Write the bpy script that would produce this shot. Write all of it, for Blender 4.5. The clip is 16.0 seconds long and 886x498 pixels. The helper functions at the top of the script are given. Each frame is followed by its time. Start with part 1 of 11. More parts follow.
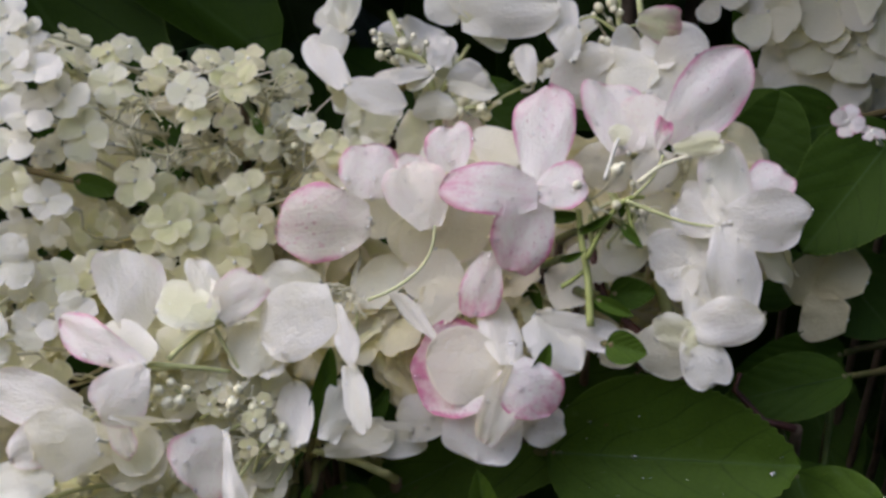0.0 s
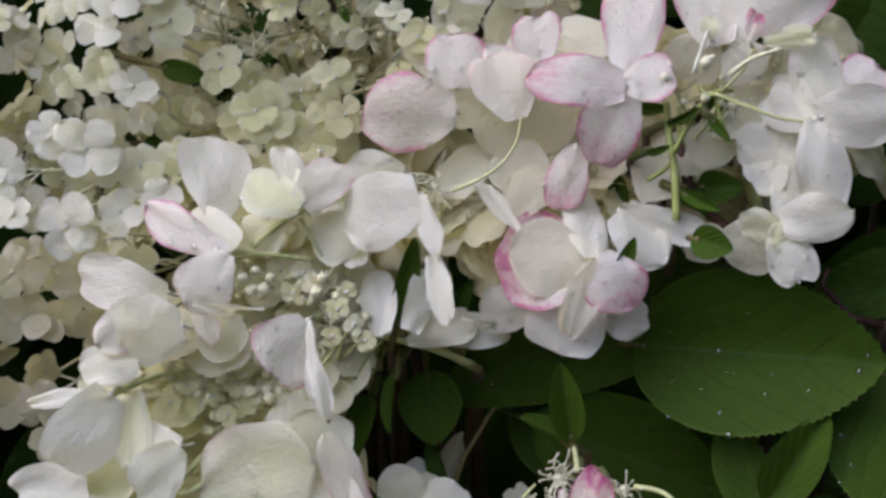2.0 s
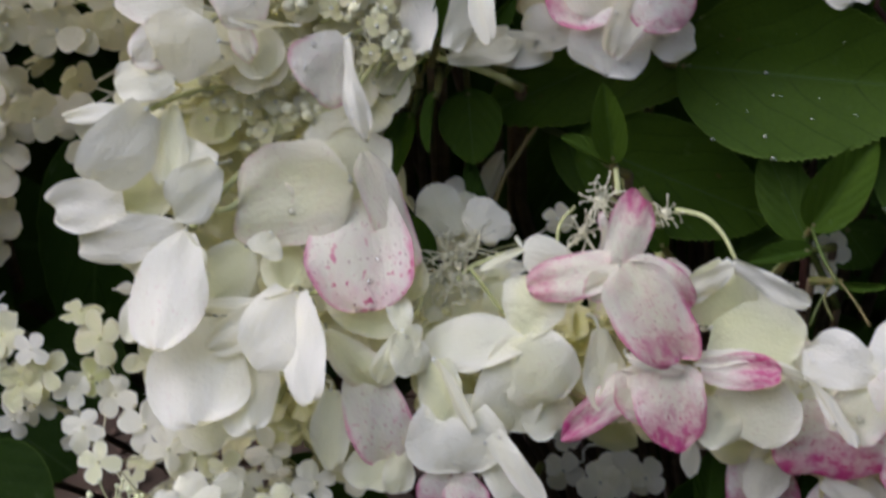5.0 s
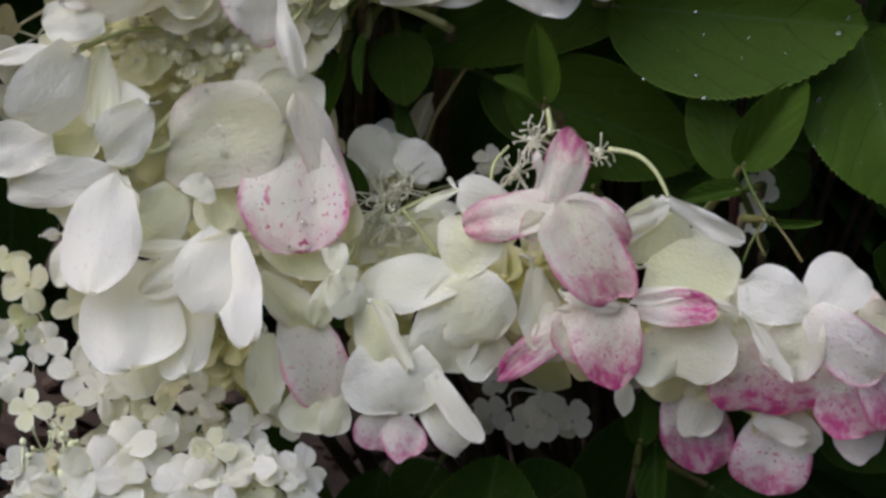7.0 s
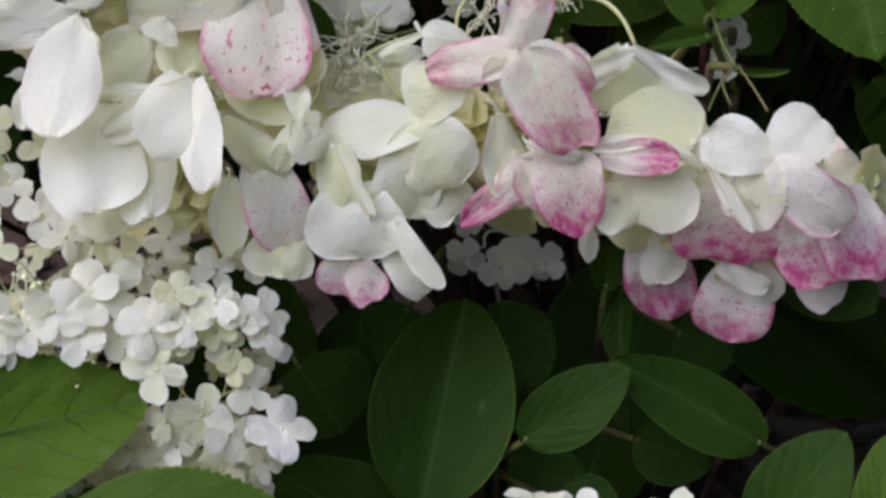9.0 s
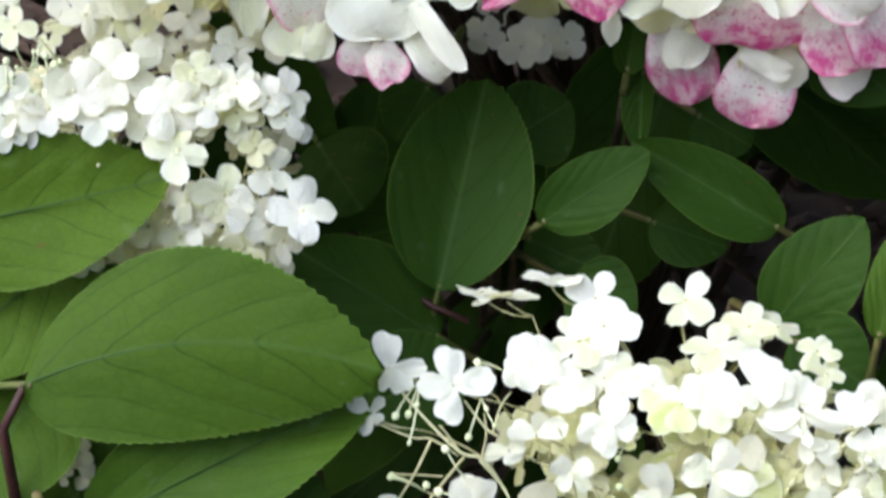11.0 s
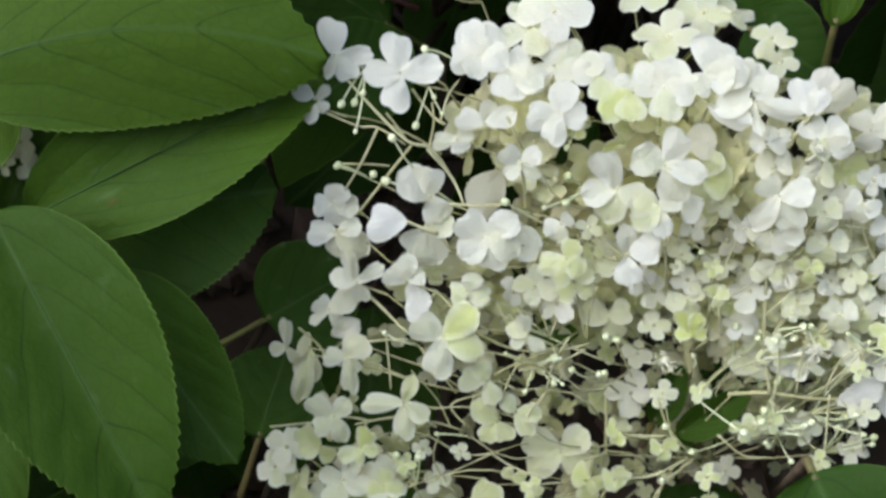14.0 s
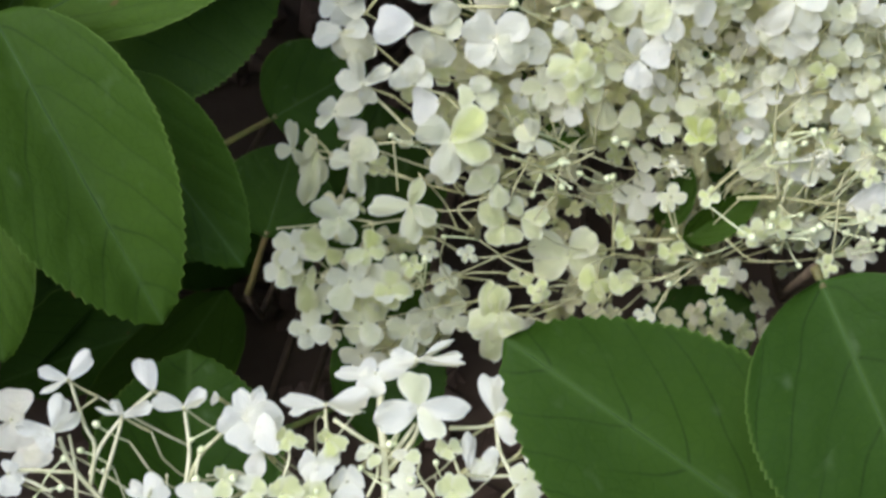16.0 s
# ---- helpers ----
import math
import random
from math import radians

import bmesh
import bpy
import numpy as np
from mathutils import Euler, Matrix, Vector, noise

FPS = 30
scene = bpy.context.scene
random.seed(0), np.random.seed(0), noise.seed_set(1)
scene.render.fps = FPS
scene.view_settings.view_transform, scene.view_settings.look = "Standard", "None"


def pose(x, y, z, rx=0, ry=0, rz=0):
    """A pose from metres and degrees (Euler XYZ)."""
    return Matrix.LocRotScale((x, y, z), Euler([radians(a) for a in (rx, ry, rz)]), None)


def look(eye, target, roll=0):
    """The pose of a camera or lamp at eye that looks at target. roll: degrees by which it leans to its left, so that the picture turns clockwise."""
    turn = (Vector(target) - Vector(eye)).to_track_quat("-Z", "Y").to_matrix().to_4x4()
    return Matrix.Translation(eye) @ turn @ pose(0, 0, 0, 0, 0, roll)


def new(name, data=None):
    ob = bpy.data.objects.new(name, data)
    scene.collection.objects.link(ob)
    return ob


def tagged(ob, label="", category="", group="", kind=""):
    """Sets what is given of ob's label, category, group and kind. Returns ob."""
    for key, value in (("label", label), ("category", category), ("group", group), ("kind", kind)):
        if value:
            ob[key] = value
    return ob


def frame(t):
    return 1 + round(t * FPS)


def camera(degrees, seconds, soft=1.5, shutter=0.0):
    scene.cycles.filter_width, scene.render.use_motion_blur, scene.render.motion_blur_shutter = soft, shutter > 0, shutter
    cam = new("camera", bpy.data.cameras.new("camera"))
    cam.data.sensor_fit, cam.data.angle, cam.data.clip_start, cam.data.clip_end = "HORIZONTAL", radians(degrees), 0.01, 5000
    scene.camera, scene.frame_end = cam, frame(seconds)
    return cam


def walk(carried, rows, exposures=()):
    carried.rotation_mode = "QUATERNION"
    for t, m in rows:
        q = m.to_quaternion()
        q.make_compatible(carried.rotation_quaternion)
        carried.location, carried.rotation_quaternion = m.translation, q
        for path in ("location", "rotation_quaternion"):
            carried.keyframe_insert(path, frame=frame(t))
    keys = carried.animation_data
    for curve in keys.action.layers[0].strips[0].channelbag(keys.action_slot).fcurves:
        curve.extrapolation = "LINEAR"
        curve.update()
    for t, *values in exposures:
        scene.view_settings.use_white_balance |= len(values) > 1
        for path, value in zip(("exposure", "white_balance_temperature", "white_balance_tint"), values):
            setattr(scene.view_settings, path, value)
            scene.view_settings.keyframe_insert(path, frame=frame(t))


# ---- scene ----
cam = camera(25.61, 16.0, soft=2.9, shutter=0.5)
PATH = [
    (0.0, pose(-0.00409, -0.01428, 0.74693, 76.000, -0.000, 0.000)),
    (0.5, pose(-0.00606, -0.01515, 0.74868, 74.961, -0.184, 0.538)),
    (1.0, pose(-0.00465, -0.01313, 0.74790, 74.020, -0.078, 1.097)),
    (1.5, pose(-0.00271, -0.01209, 0.74918, 73.160, -0.055, 1.777)),
    (2.0, pose(-0.00055, -0.01079, 0.75078, 72.277, 0.033, 2.999)),
    (2.5, pose(0.00260, -0.00784, 0.75198, 71.305, 0.409, 4.316)),
    (3.0, pose(0.00535, -0.00685, 0.75210, 69.831, 0.343, 5.069)),
    (3.5, pose(0.00475, -0.00551, 0.75219, 68.455, 0.282, 5.343)),
    (4.0, pose(0.00390, -0.00399, 0.75157, 66.877, 0.097, 5.416)),
    (4.5, pose(0.00215, -0.00166, 0.75177, 65.255, -0.036, 5.194)),
    (5.0, pose(0.00046, -0.00082, 0.75202, 63.489, -0.176, 4.555)),
    (5.2, pose(-0.00054, -0.00029, 0.75287, 62.836, -0.375, 4.065)),
    (7.3, pose(-0.01159, -0.00283, 0.74545, 62.281, -1.224, 1.283)),
    (7.5, pose(-0.01028, -0.00293, 0.74577, 61.913, -1.259, 1.276)),
    (8.0, pose(-0.00550, -0.00199, 0.74571, 60.716, -1.190, 1.204)),
    (8.2, pose(-0.00368, -0.00142, 0.74599, 60.027, -1.284, 1.262)),
    (10.3, pose(0.00868, 0.00450, 0.75911, 52.870, -1.053, 3.395)),
    (10.5, pose(0.00723, 0.00369, 0.75911, 52.188, -0.963, 3.181)),
    (11.0, pose(0.00072, 0.00450, 0.75552, 50.193, -1.694, 2.868)),
    (11.5, pose(-0.00468, 0.00412, 0.75542, 48.389, -2.203, 2.571)),
    (12.0, pose(-0.00636, 0.00537, 0.75306, 46.476, -2.423, 2.163)),
    (12.5, pose(-0.00592, 0.00753, 0.75164, 44.217, -2.663, 1.623)),
    (13.0, pose(-0.00180, 0.00829, 0.75013, 42.666, -2.689, 1.527)),
    (13.5, pose(0.00211, 0.00726, 0.74808, 42.501, -2.786, 1.611)),
    (14.0, pose(0.00592, 0.00956, 0.74694, 41.405, -2.375, 2.204)),
    (14.5, pose(0.00509, 0.00890, 0.74505, 40.666, -2.747, 1.764)),
    (15.0, pose(0.00843, 0.00896, 0.74379, 38.842, -2.281, 2.297)),
    (15.5, pose(0.00543, 0.01222, 0.74410, 37.120, -2.751, 2.285)),
    (16.0, pose(0.00558, 0.01667, 0.74718, 34.964, -2.359, 2.525)),
]
EXPOSURES = [(0.0, 0.20, 6030, 22), (3.0, 0.20, 6000, 18), (5.0, 0.10, 6070, 17), (8.2, -0.03, 6070, 17), (10.3, 0.90, 5880, 14), (11.0, 0.98, 5920, 8), (12.5, 0.73, 5950, 8), (14.0, 0.45, 5950, 8), (16.0, 0.53, 6020, 8)]
walk(cam, PATH, EXPOSURES)

# ---- daylight: bright overcast sky ----
SKY, SUN = 0.11, 2.8
world = bpy.data.worlds.new("overcast_sky")
scene.world = world
world.use_nodes = True
wn, wl = world.node_tree.nodes, world.node_tree.links
sky = wn.new("ShaderNodeTexSky")
sky.sky_type, sky.sun_disc = "NISHITA", False
sky.sun_elevation, sky.sun_rotation = radians(50), radians(250)
sky.dust_density, sky.air_density, sky.ozone_density = 6.0, 0.7, 0.3
wl.new(sky.outputs[0], wn["Background"].inputs["Color"])
wn["Background"].inputs["Strength"].default_value = SKY
lamp = bpy.data.lights.new("sun", "SUN")
lamp.energy, lamp.angle, lamp.color = SUN, radians(85), (0.86, 0.94, 1.0)
sun = new("sun", lamp)
sun.matrix_world = look((-1.3, -0.3, 2.9), (0, 0.3, 0.4))

# ---- materials ----
class Nodes:
    """Short hand for building one node material."""

    def __init__(self, name):
        self.m = bpy.data.materials.new(name)
        self.m.use_nodes = True
        self.t = self.m.node_tree
        self.bsdf = self.t.nodes["Principled BSDF"]
        self.out = self.t.nodes["Material Output"]

    def add(self, kind, **values):
        n = self.t.nodes.new(kind)
        for key, v in values.items():
            if key in n.inputs:
                n.inputs[key].default_value = v
        return n

    def link(self, a, b):
        self.t.links.new(a, b)

    def put(self, socket, v):
        if hasattr(v, "node"):
            self.link(v, socket)
        else:
            socket.default_value = v

    def calc(self, op, a, b=0.0, clamp=False):
        n = self.t.nodes.new("ShaderNodeMath")
        n.operation, n.use_clamp = op, clamp
        self.put(n.inputs[0], a)
        self.put(n.inputs[1], b)
        return n.outputs[0]

    def ramp(self, v, lo, hi, a=0.0, b=1.0):
        n = self.t.nodes.new("ShaderNodeMapRange")
        n.interpolation_type = "SMOOTHSTEP"
        self.put(n.inputs["Value"], v)
        for key, x in (("From Min", lo), ("From Max", hi), ("To Min", a), ("To Max", b)):
            n.inputs[key].default_value = x
        return n.outputs["Result"]

    def mix(self, k, a, b):
        n = self.t.nodes.new("ShaderNodeMix")
        n.data_type = "RGBA"
        self.put(n.inputs["Factor"], k)
        self.put(n.inputs["A"], a)
        self.put(n.inputs["B"], b)
        return n.outputs["Result"]

    def noise(self, vec, scale, detail=3.0, rough=0.55, four=None):
        n = self.add("ShaderNodeTexNoise", Scale=scale, Detail=detail, Roughness=rough)
        if four is not None:
            n.noise_dimensions = "4D"
            self.link(four, n.inputs["W"])
        if vec is not None:
            self.link(vec, n.inputs["Vector"])
        return n.outputs["Fac"]

    def stretch(self, vec, x, y, z=1.0):
        n = self.t.nodes.new("ShaderNodeVectorMath")
        n.operation = "MULTIPLY"
        self.link(vec, n.inputs[0])
        n.inputs[1].default_value = (x, y, z)
        return n.outputs[0]

    def bump(self, height, strength, distance):
        n = self.add("ShaderNodeBump", Strength=strength, Distance=distance)
        self.link(height, n.inputs["Height"])
        self.link(n.outputs[0], self.bsdf.inputs["Normal"])
        return n.outputs[0]

    def thin(self, colour, share, normal=None):
        """Let some light through a thin blade."""
        tr = self.add("ShaderNodeBsdfTranslucent")
        self.put(tr.inputs["Color"], colour)
        if normal is not None:
            self.link(normal, tr.inputs["Normal"])
        mx = self.add("ShaderNodeMixShader")
        mx.inputs[0].default_value = share
        self.link(self.bsdf.outputs[0], mx.inputs[1])
        self.link(tr.outputs[0], mx.inputs[2])
        self.link(mx.outputs[0], self.out.inputs["Surface"])


def rgb(r, g, b):
    return (r, g, b, 1.0)


def sepal_material():
    """White sepals; the object's colour holds the shares of pink, green, speckles and tan; tan also stands for shade.
    """
    s = Nodes("sepal")
    info = s.add("ShaderNodeObjectInfo")
    sp = s.add("ShaderNodeSeparateColor")
    s.link(info.outputs["Color"], sp.inputs[0])
    pink, green, speck, tan, rnd = sp.outputs[0], sp.outputs[1], sp.outputs[2], info.outputs["Alpha"], info.outputs["Random"]
    uv = s.add("ShaderNodeUVMap")
    uv.uv_map = "along"
    uv2 = s.add("ShaderNodeUVMap")
    uv2.uv_map = "edge"
    xy = s.add("ShaderNodeSeparateXYZ")
    s.link(uv.outputs[0], xy.inputs[0])
    ex = s.add("ShaderNodeSeparateXYZ")
    s.link(uv2.outputs[0], ex.inputs[0])
    seed = s.calc("MULTIPLY", rnd, 50.0)
    cloud = s.noise(uv.outputs[0], 3.0, 3.0, four=seed)
    fine = s.noise(uv.outputs[0], 26.0, 2.0, four=seed)
    white = s.mix(cloud, rgb(0.855, 0.85, 0.805), rgb(0.90, 0.90, 0.90))
    cream = s.mix(tan, white, rgb(0.66, 0.585, 0.34))
    gmask = s.calc("MULTIPLY", green, s.ramp(s.calc("ADD", ex.outputs[0], s.calc("MULTIPLY", cloud, 0.5)), 0.55, 1.25, 1.0, 0.45), True)
    col = s.mix(gmask, cream, rgb(0.66, 0.74, 0.26))
    # pink spreads in from the rim in uneven stains
    patch = s.noise(uv.outputs[0], 5.5, 6.0, 0.72, four=seed)
    stray = s.calc("SUBTRACT", patch, 0.5)
    rim = s.ramp(s.calc("ADD", ex.outputs[0], s.calc("MULTIPLY", stray, 1.0)), 0.50, 1.08)
    rim = s.calc("MULTIPLY", rim, s.ramp(xy.outputs[0], 0.3, 0.75, 0.06, 0.9))
    tip = s.ramp(s.calc("ADD", s.calc("ADD", xy.outputs[0], s.ramp(pink, 0.85, 1.0, 0.0, 0.2)), s.calc("MULTIPLY", stray, 0.9)), 0.42, 0.98, 0.0, 0.95)
    rim = s.calc("MAXIMUM", rim, s.calc("MULTIPLY", tip, s.ramp(pink, 0.45, 0.92, 0.15, 1.0)))
    wash = s.calc("MULTIPLY", s.ramp(cloud, 0.3, 0.8, 0.06, 0.27), s.ramp(pink, 0.7, 1.0, 1.0, 1.3))
    line = s.calc("MULTIPLY", s.ramp(s.calc("ADD", ex.outputs[0], s.calc("MULTIPLY", s.calc("SUBTRACT", patch, 0.5), 0.25)), 0.88, 1.0), s.ramp(xy.outputs[0], 0.2, 0.6))
    rim = s.calc("MAXIMUM", s.calc("MULTIPLY", rim, 0.95), line)
    blot = s.noise(uv.outputs[0], 9.0, 4.0, 0.7, four=s.calc("ADD", seed, 7.0))
    rim = s.calc("MAXIMUM", rim, s.calc("MULTIPLY", s.ramp(blot, 0.55, 0.66), s.calc("MULTIPLY", s.ramp(pink, 0.3, 0.9), s.ramp(xy.outputs[0], 0.42, 0.92, 0.0, 0.9))))
    pm = s.calc("MULTIPLY", pink, s.calc("MAXIMUM", rim, wash), True)
    band = s.ramp(s.calc("ADD", ex.outputs[0], s.calc("MULTIPLY", stray, 0.45)), 0.81, 1.0)
    band = s.calc("MULTIPLY", band, s.calc("MULTIPLY", s.ramp(pink, 0.2, 0.6, 0.0, 0.92), s.ramp(xy.outputs[0], 0.15, 0.55)))
    pm = s.calc("MAXIMUM", s.calc("MULTIPLY", pm, s.ramp(s.noise(uv.outputs[0], 6.0, 2.0, 0.6, four=seed), 0.36, 0.64, 0.6, 1.12)), band)
    hot = s.mix(s.ramp(pink, 0.55, 1.0), rgb(0.76, 0.23, 0.47), rgb(0.53, 0.025, 0.23))
    col = s.mix(pm, col, hot)
    dots = s.noise(uv.outputs[0], 17.0, 1.0, four=seed)
    dm = s.calc("MULTIPLY", s.calc("MULTIPLY", s.ramp(dots, 0.62, 0.68), s.ramp(xy.outputs[0], 0.25, 0.7, 0.25, 1.0)), speck, True)
    col = s.mix(dm, col, rgb(0.58, 0.05, 0.24))
    tiny = s.noise(uv.outputs[0], 34.0, 1.0, four=seed)
    tm = s.calc("MULTIPLY", s.ramp(tiny, 0.69, 0.74), s.calc("MULTIPLY", s.calc("ADD", speck, pink), 0.85), True)
    col = s.mix(tm, col, rgb(0.30, 0.10, 0.14))
    veins = s.noise(s.stretch(uv.outputs[0], 2.6, 20.0), 1.0, 4.0, 0.65, four=seed)
    col = s.mix(s.ramp(veins, 0.40, 0.70, 0.0, 0.13), col, rgb(0.66, 0.65, 0.46))
    s.link(col, s.bsdf.inputs["Base Color"])
    s.bsdf.inputs["Roughness"].default_value = 0.45
    s.bsdf.inputs["Specular IOR Level"].default_value = 0.4
    nrm = s.bump(s.calc("ADD", s.calc("MULTIPLY", veins, 0.3), s.calc("ADD", s.calc("MULTIPLY", fine, 0.7), s.calc("MULTIPLY", cloud, 2.2))), 0.5, 0.0009)
    s.thin(s.mix(s.calc("SUBTRACT", 0.62, s.calc("MULTIPLY", pink, 0.5), True), col, rgb(0.93, 0.85, 0.36)), 0.50, nrm)
    return s.m


def leaf_material():
    s = Nodes("leaf_blade")
    info = s.add("ShaderNodeObjectInfo")
    seed = s.calc("MULTIPLY", info.outputs["Random"], 40.0)
    uv = s.add("ShaderNodeUVMap")
    uv.uv_map = "along"
    xy = s.add("ShaderNodeSeparateXYZ")
    s.link(uv.outputs[0], xy.inputs[0])
    u, v = xy.outputs[0], s.calc("SUBTRACT", xy.outputs[1], 0.5)
    side = s.calc("ABSOLUTE", v)
    mid = s.ramp(side, 0.006, 0.022, 1.0, 0.0)
    # side veins run forward from the midrib
    run = s.calc("SUBTRACT", s.calc("MULTIPLY", u, 4.6), s.calc("MULTIPLY", s.calc("POWER", side, 1.3), 7.0))
    run = s.calc("ADD", run, s.calc("MULTIPLY", s.noise(uv.outputs[0], 3.0, 1.0, four=seed), 0.9))
    wave = s.calc("ABSOLUTE", s.calc("SUBTRACT", s.calc("FRACT", run), 0.5))
    vein = s.calc("MULTIPLY", s.ramp(wave, 0.004, 0.045, 1.0, 0.0), s.ramp(s.noise(uv.outputs[0], 5.0, 2.0, four=seed), 0.3, 0.6, 0.25, 1.0))
    uv2 = s.add("ShaderNodeUVMap")
    uv2.uv_map = "edge"
    ex = s.add("ShaderNodeSeparateXYZ")
    s.link(uv2.outputs[0], ex.inputs[0])
    net = s.add("ShaderNodeTexVoronoi", Scale=24.0, Randomness=1.0)
    net.feature = "DISTANCE_TO_EDGE"
    s.link(s.stretch(uv.outputs[0], 1.0, 0.8), net.inputs["Vector"])
    mesh_vein = s.ramp(net.outputs["Distance"], 0.02, 0.12, 1.0, 0.0)
    big = s.noise(uv.outputs[0], 2.5, 4.0, four=seed)
    fine = s.noise(s.stretch(uv.outputs[0], 2.0, 1.0), 30.0, 3.0, four=seed)
    sp = s.add("ShaderNodeSeparateColor")
    s.link(info.outputs["Color"], sp.inputs[0])
    # leaf lighting put into the base colour: darker green where shaded, lighter where lit
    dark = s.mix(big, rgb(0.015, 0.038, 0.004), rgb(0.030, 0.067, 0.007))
    lit_green = s.mix(big, rgb(0.045, 0.084, 0.006), rgb(0.083, 0.138, 0.011))
    col = s.mix(sp.outputs[0], dark, lit_green)
    col = s.mix(s.calc("MULTIPLY", mesh_vein, 0.16), col, rgb(0.012, 0.032, 0.004))
    col = s.mix(s.calc("MULTIPLY", vein, 0.68), col, rgb(0.009, 0.022, 0.003))
    col = s.mix(s.calc("MULTIPLY", mid, 0.5), col, rgb(0.055, 0.10, 0.022))
    col = s.mix(s.ramp(fine, 0.60, 0.75, 0.0, 0.18), col, rgb(0.07, 0.13, 0.02))
    col = s.mix(s.ramp(ex.outputs[0], 0.965, 0.995, 0.0, 0.55), col, rgb(0.10, 0.16, 0.03))
    bloom = s.noise(uv.outputs[0], 7.0, 2.0, four=s.calc("ADD", seed, 3.0))
    col = s.mix(s.ramp(bloom, 0.62, 0.80, 0.0, 0.30), col, rgb(0.13, 0.18, 0.09))
    spots = s.noise(uv.outputs[0], 14.0, 0.5, four=seed)
    col = s.mix(s.ramp(spots, 0.77, 0.80, 0.0, 0.7), col, rgb(0.09, 0.055, 0.02))
    s.link(col, s.bsdf.inputs["Base Color"])
    s.put(s.bsdf.inputs["Roughness"], s.ramp(fine, 0.3, 0.7, 0.50, 0.68))
    s.bsdf.inputs["Specular IOR Level"].default_value = 0.09
    quilt = s.ramp(wave, 0.0, 0.42)
    h = s.calc("ADD", s.calc("ADD", s.calc("ADD", s.calc("MULTIPLY", fine, 0.25), s.calc("MULTIPLY", s.noise(uv.outputs[0], 9.0, 2.0, four=seed), 0.6)), s.calc("MULTIPLY", mesh_vein, -0.07)), s.calc("MULTIPLY", quilt, s.ramp(side, 0.0, 0.25, 0.15, 0.28)))
    nrm = s.bump(h, 0.42, 0.0012)
    s.thin(s.mix(0.5, col, rgb(0.14, 0.25, 0.025)), 0.18, nrm)
    return s.m


def plain_material(name, a, b, rough, scale=60.0, bump=0.3, spec=0.3):
    """Two-tone speckled surface at real size."""
    s = Nodes(name)
    tc = s.add("ShaderNodeTexCoord")
    info = s.add("ShaderNodeObjectInfo")
    n1 = s.noise(tc.outputs["Object"], scale, 4.0)
    n2 = s.noise(tc.outputs["Object"], scale * 7, 3.0)
    k = s.calc("ADD", s.calc("MULTIPLY", n1, 0.75), s.calc("MULTIPLY", info.outputs["Random"], 0.3), True)
    s.link(s.mix(s.ramp(k, 0.25, 0.8), a, b), s.bsdf.inputs["Base Color"])
    s.put(s.bsdf.inputs["Roughness"], s.ramp(n2, 0.2, 0.8, rough - 0.1, rough + 0.1))
    s.bsdf.inputs["Specular IOR Level"].default_value = spec
    s.bump(s.calc("ADD", n1, n2), bump, 0.0008)
    return s.m


def water_material():
    """A clear drop: bends the light, with a bright gloss."""
    s = Nodes("water")
    clear = s.add("ShaderNodeBsdfTransparent")
    bent = s.add("ShaderNodeBsdfRefraction", IOR=1.33, Roughness=0.0)
    gloss = s.add("ShaderNodeBsdfGlossy", Roughness=0.08)
    fres = s.add("ShaderNodeFresnel", IOR=1.33)
    body = s.add("ShaderNodeMixShader")
    body.inputs[0].default_value = 0.3
    s.link(clear.outputs[0], body.inputs[1])
    s.link(bent.outputs[0], body.inputs[2])
    mx = s.add("ShaderNodeMixShader")
    s.link(s.ramp(fres.outputs[0], 0.0, 0.6, 0.12, 0.85), mx.inputs[0])
    s.link(body.outputs[0], mx.inputs[1])
    s.link(gloss.outputs[0], mx.inputs[2])
    s.link(mx.outputs[0], s.out.inputs["Surface"])
    return s.m


SEPAL = sepal_material()
BLADE = leaf_material()
STALK = plain_material("cream_stalk", rgb(0.52, 0.52, 0.43), rgb(0.66, 0.66, 0.57), 0.5, 250)
GREEN_STALK = plain_material("green_stalk", rgb(0.36, 0.39, 0.16), rgb(0.52, 0.54, 0.29), 0.5, 250)
TAN_STALK = plain_material("tan_stalk", rgb(0.42, 0.41, 0.24), rgb(0.60, 0.58, 0.42), 0.6, 250)
BUD = plain_material("bud", rgb(0.54, 0.58, 0.32), rgb(0.70, 0.72, 0.50), 0.45, 200)
CREAM_BUD = plain_material("cream_bud", rgb(0.58, 0.57, 0.36), rgb(0.74, 0.72, 0.55), 0.5, 200)
LIME_STALK = plain_material("lime_stalk", rgb(0.36, 0.34, 0.17), rgb(0.54, 0.52, 0.32), 0.6, 250)
STAMEN = plain_material("stamen", rgb(0.56, 0.55, 0.40), rgb(0.70, 0.68, 0.54), 0.6, 300)
RED_STEM = plain_material("red_stem", rgb(0.030, 0.010, 0.010), rgb(0.065, 0.026, 0.018), 0.5, 150)
BARK = plain_material("brown_bark", rgb(0.045, 0.030, 0.020), rgb(0.12, 0.085, 0.055), 0.8, 80, 0.8)
STEM = plain_material("fresh_stem", rgb(0.22, 0.26, 0.06), rgb(0.38, 0.42, 0.15), 0.5, 150)
PETIOLE = plain_material("petiole_skin", rgb(0.06, 0.09, 0.02), rgb(0.13, 0.10, 0.04), 0.5, 120)
RIB = plain_material("leaf_rib", rgb(0.022, 0.054, 0.007), rgb(0.038, 0.082, 0.012), 0.6, 120)
SOIL = plain_material("damp_soil", rgb(0.045, 0.029, 0.021), rgb(0.095, 0.064, 0.046), 0.9, 14, 1.0)
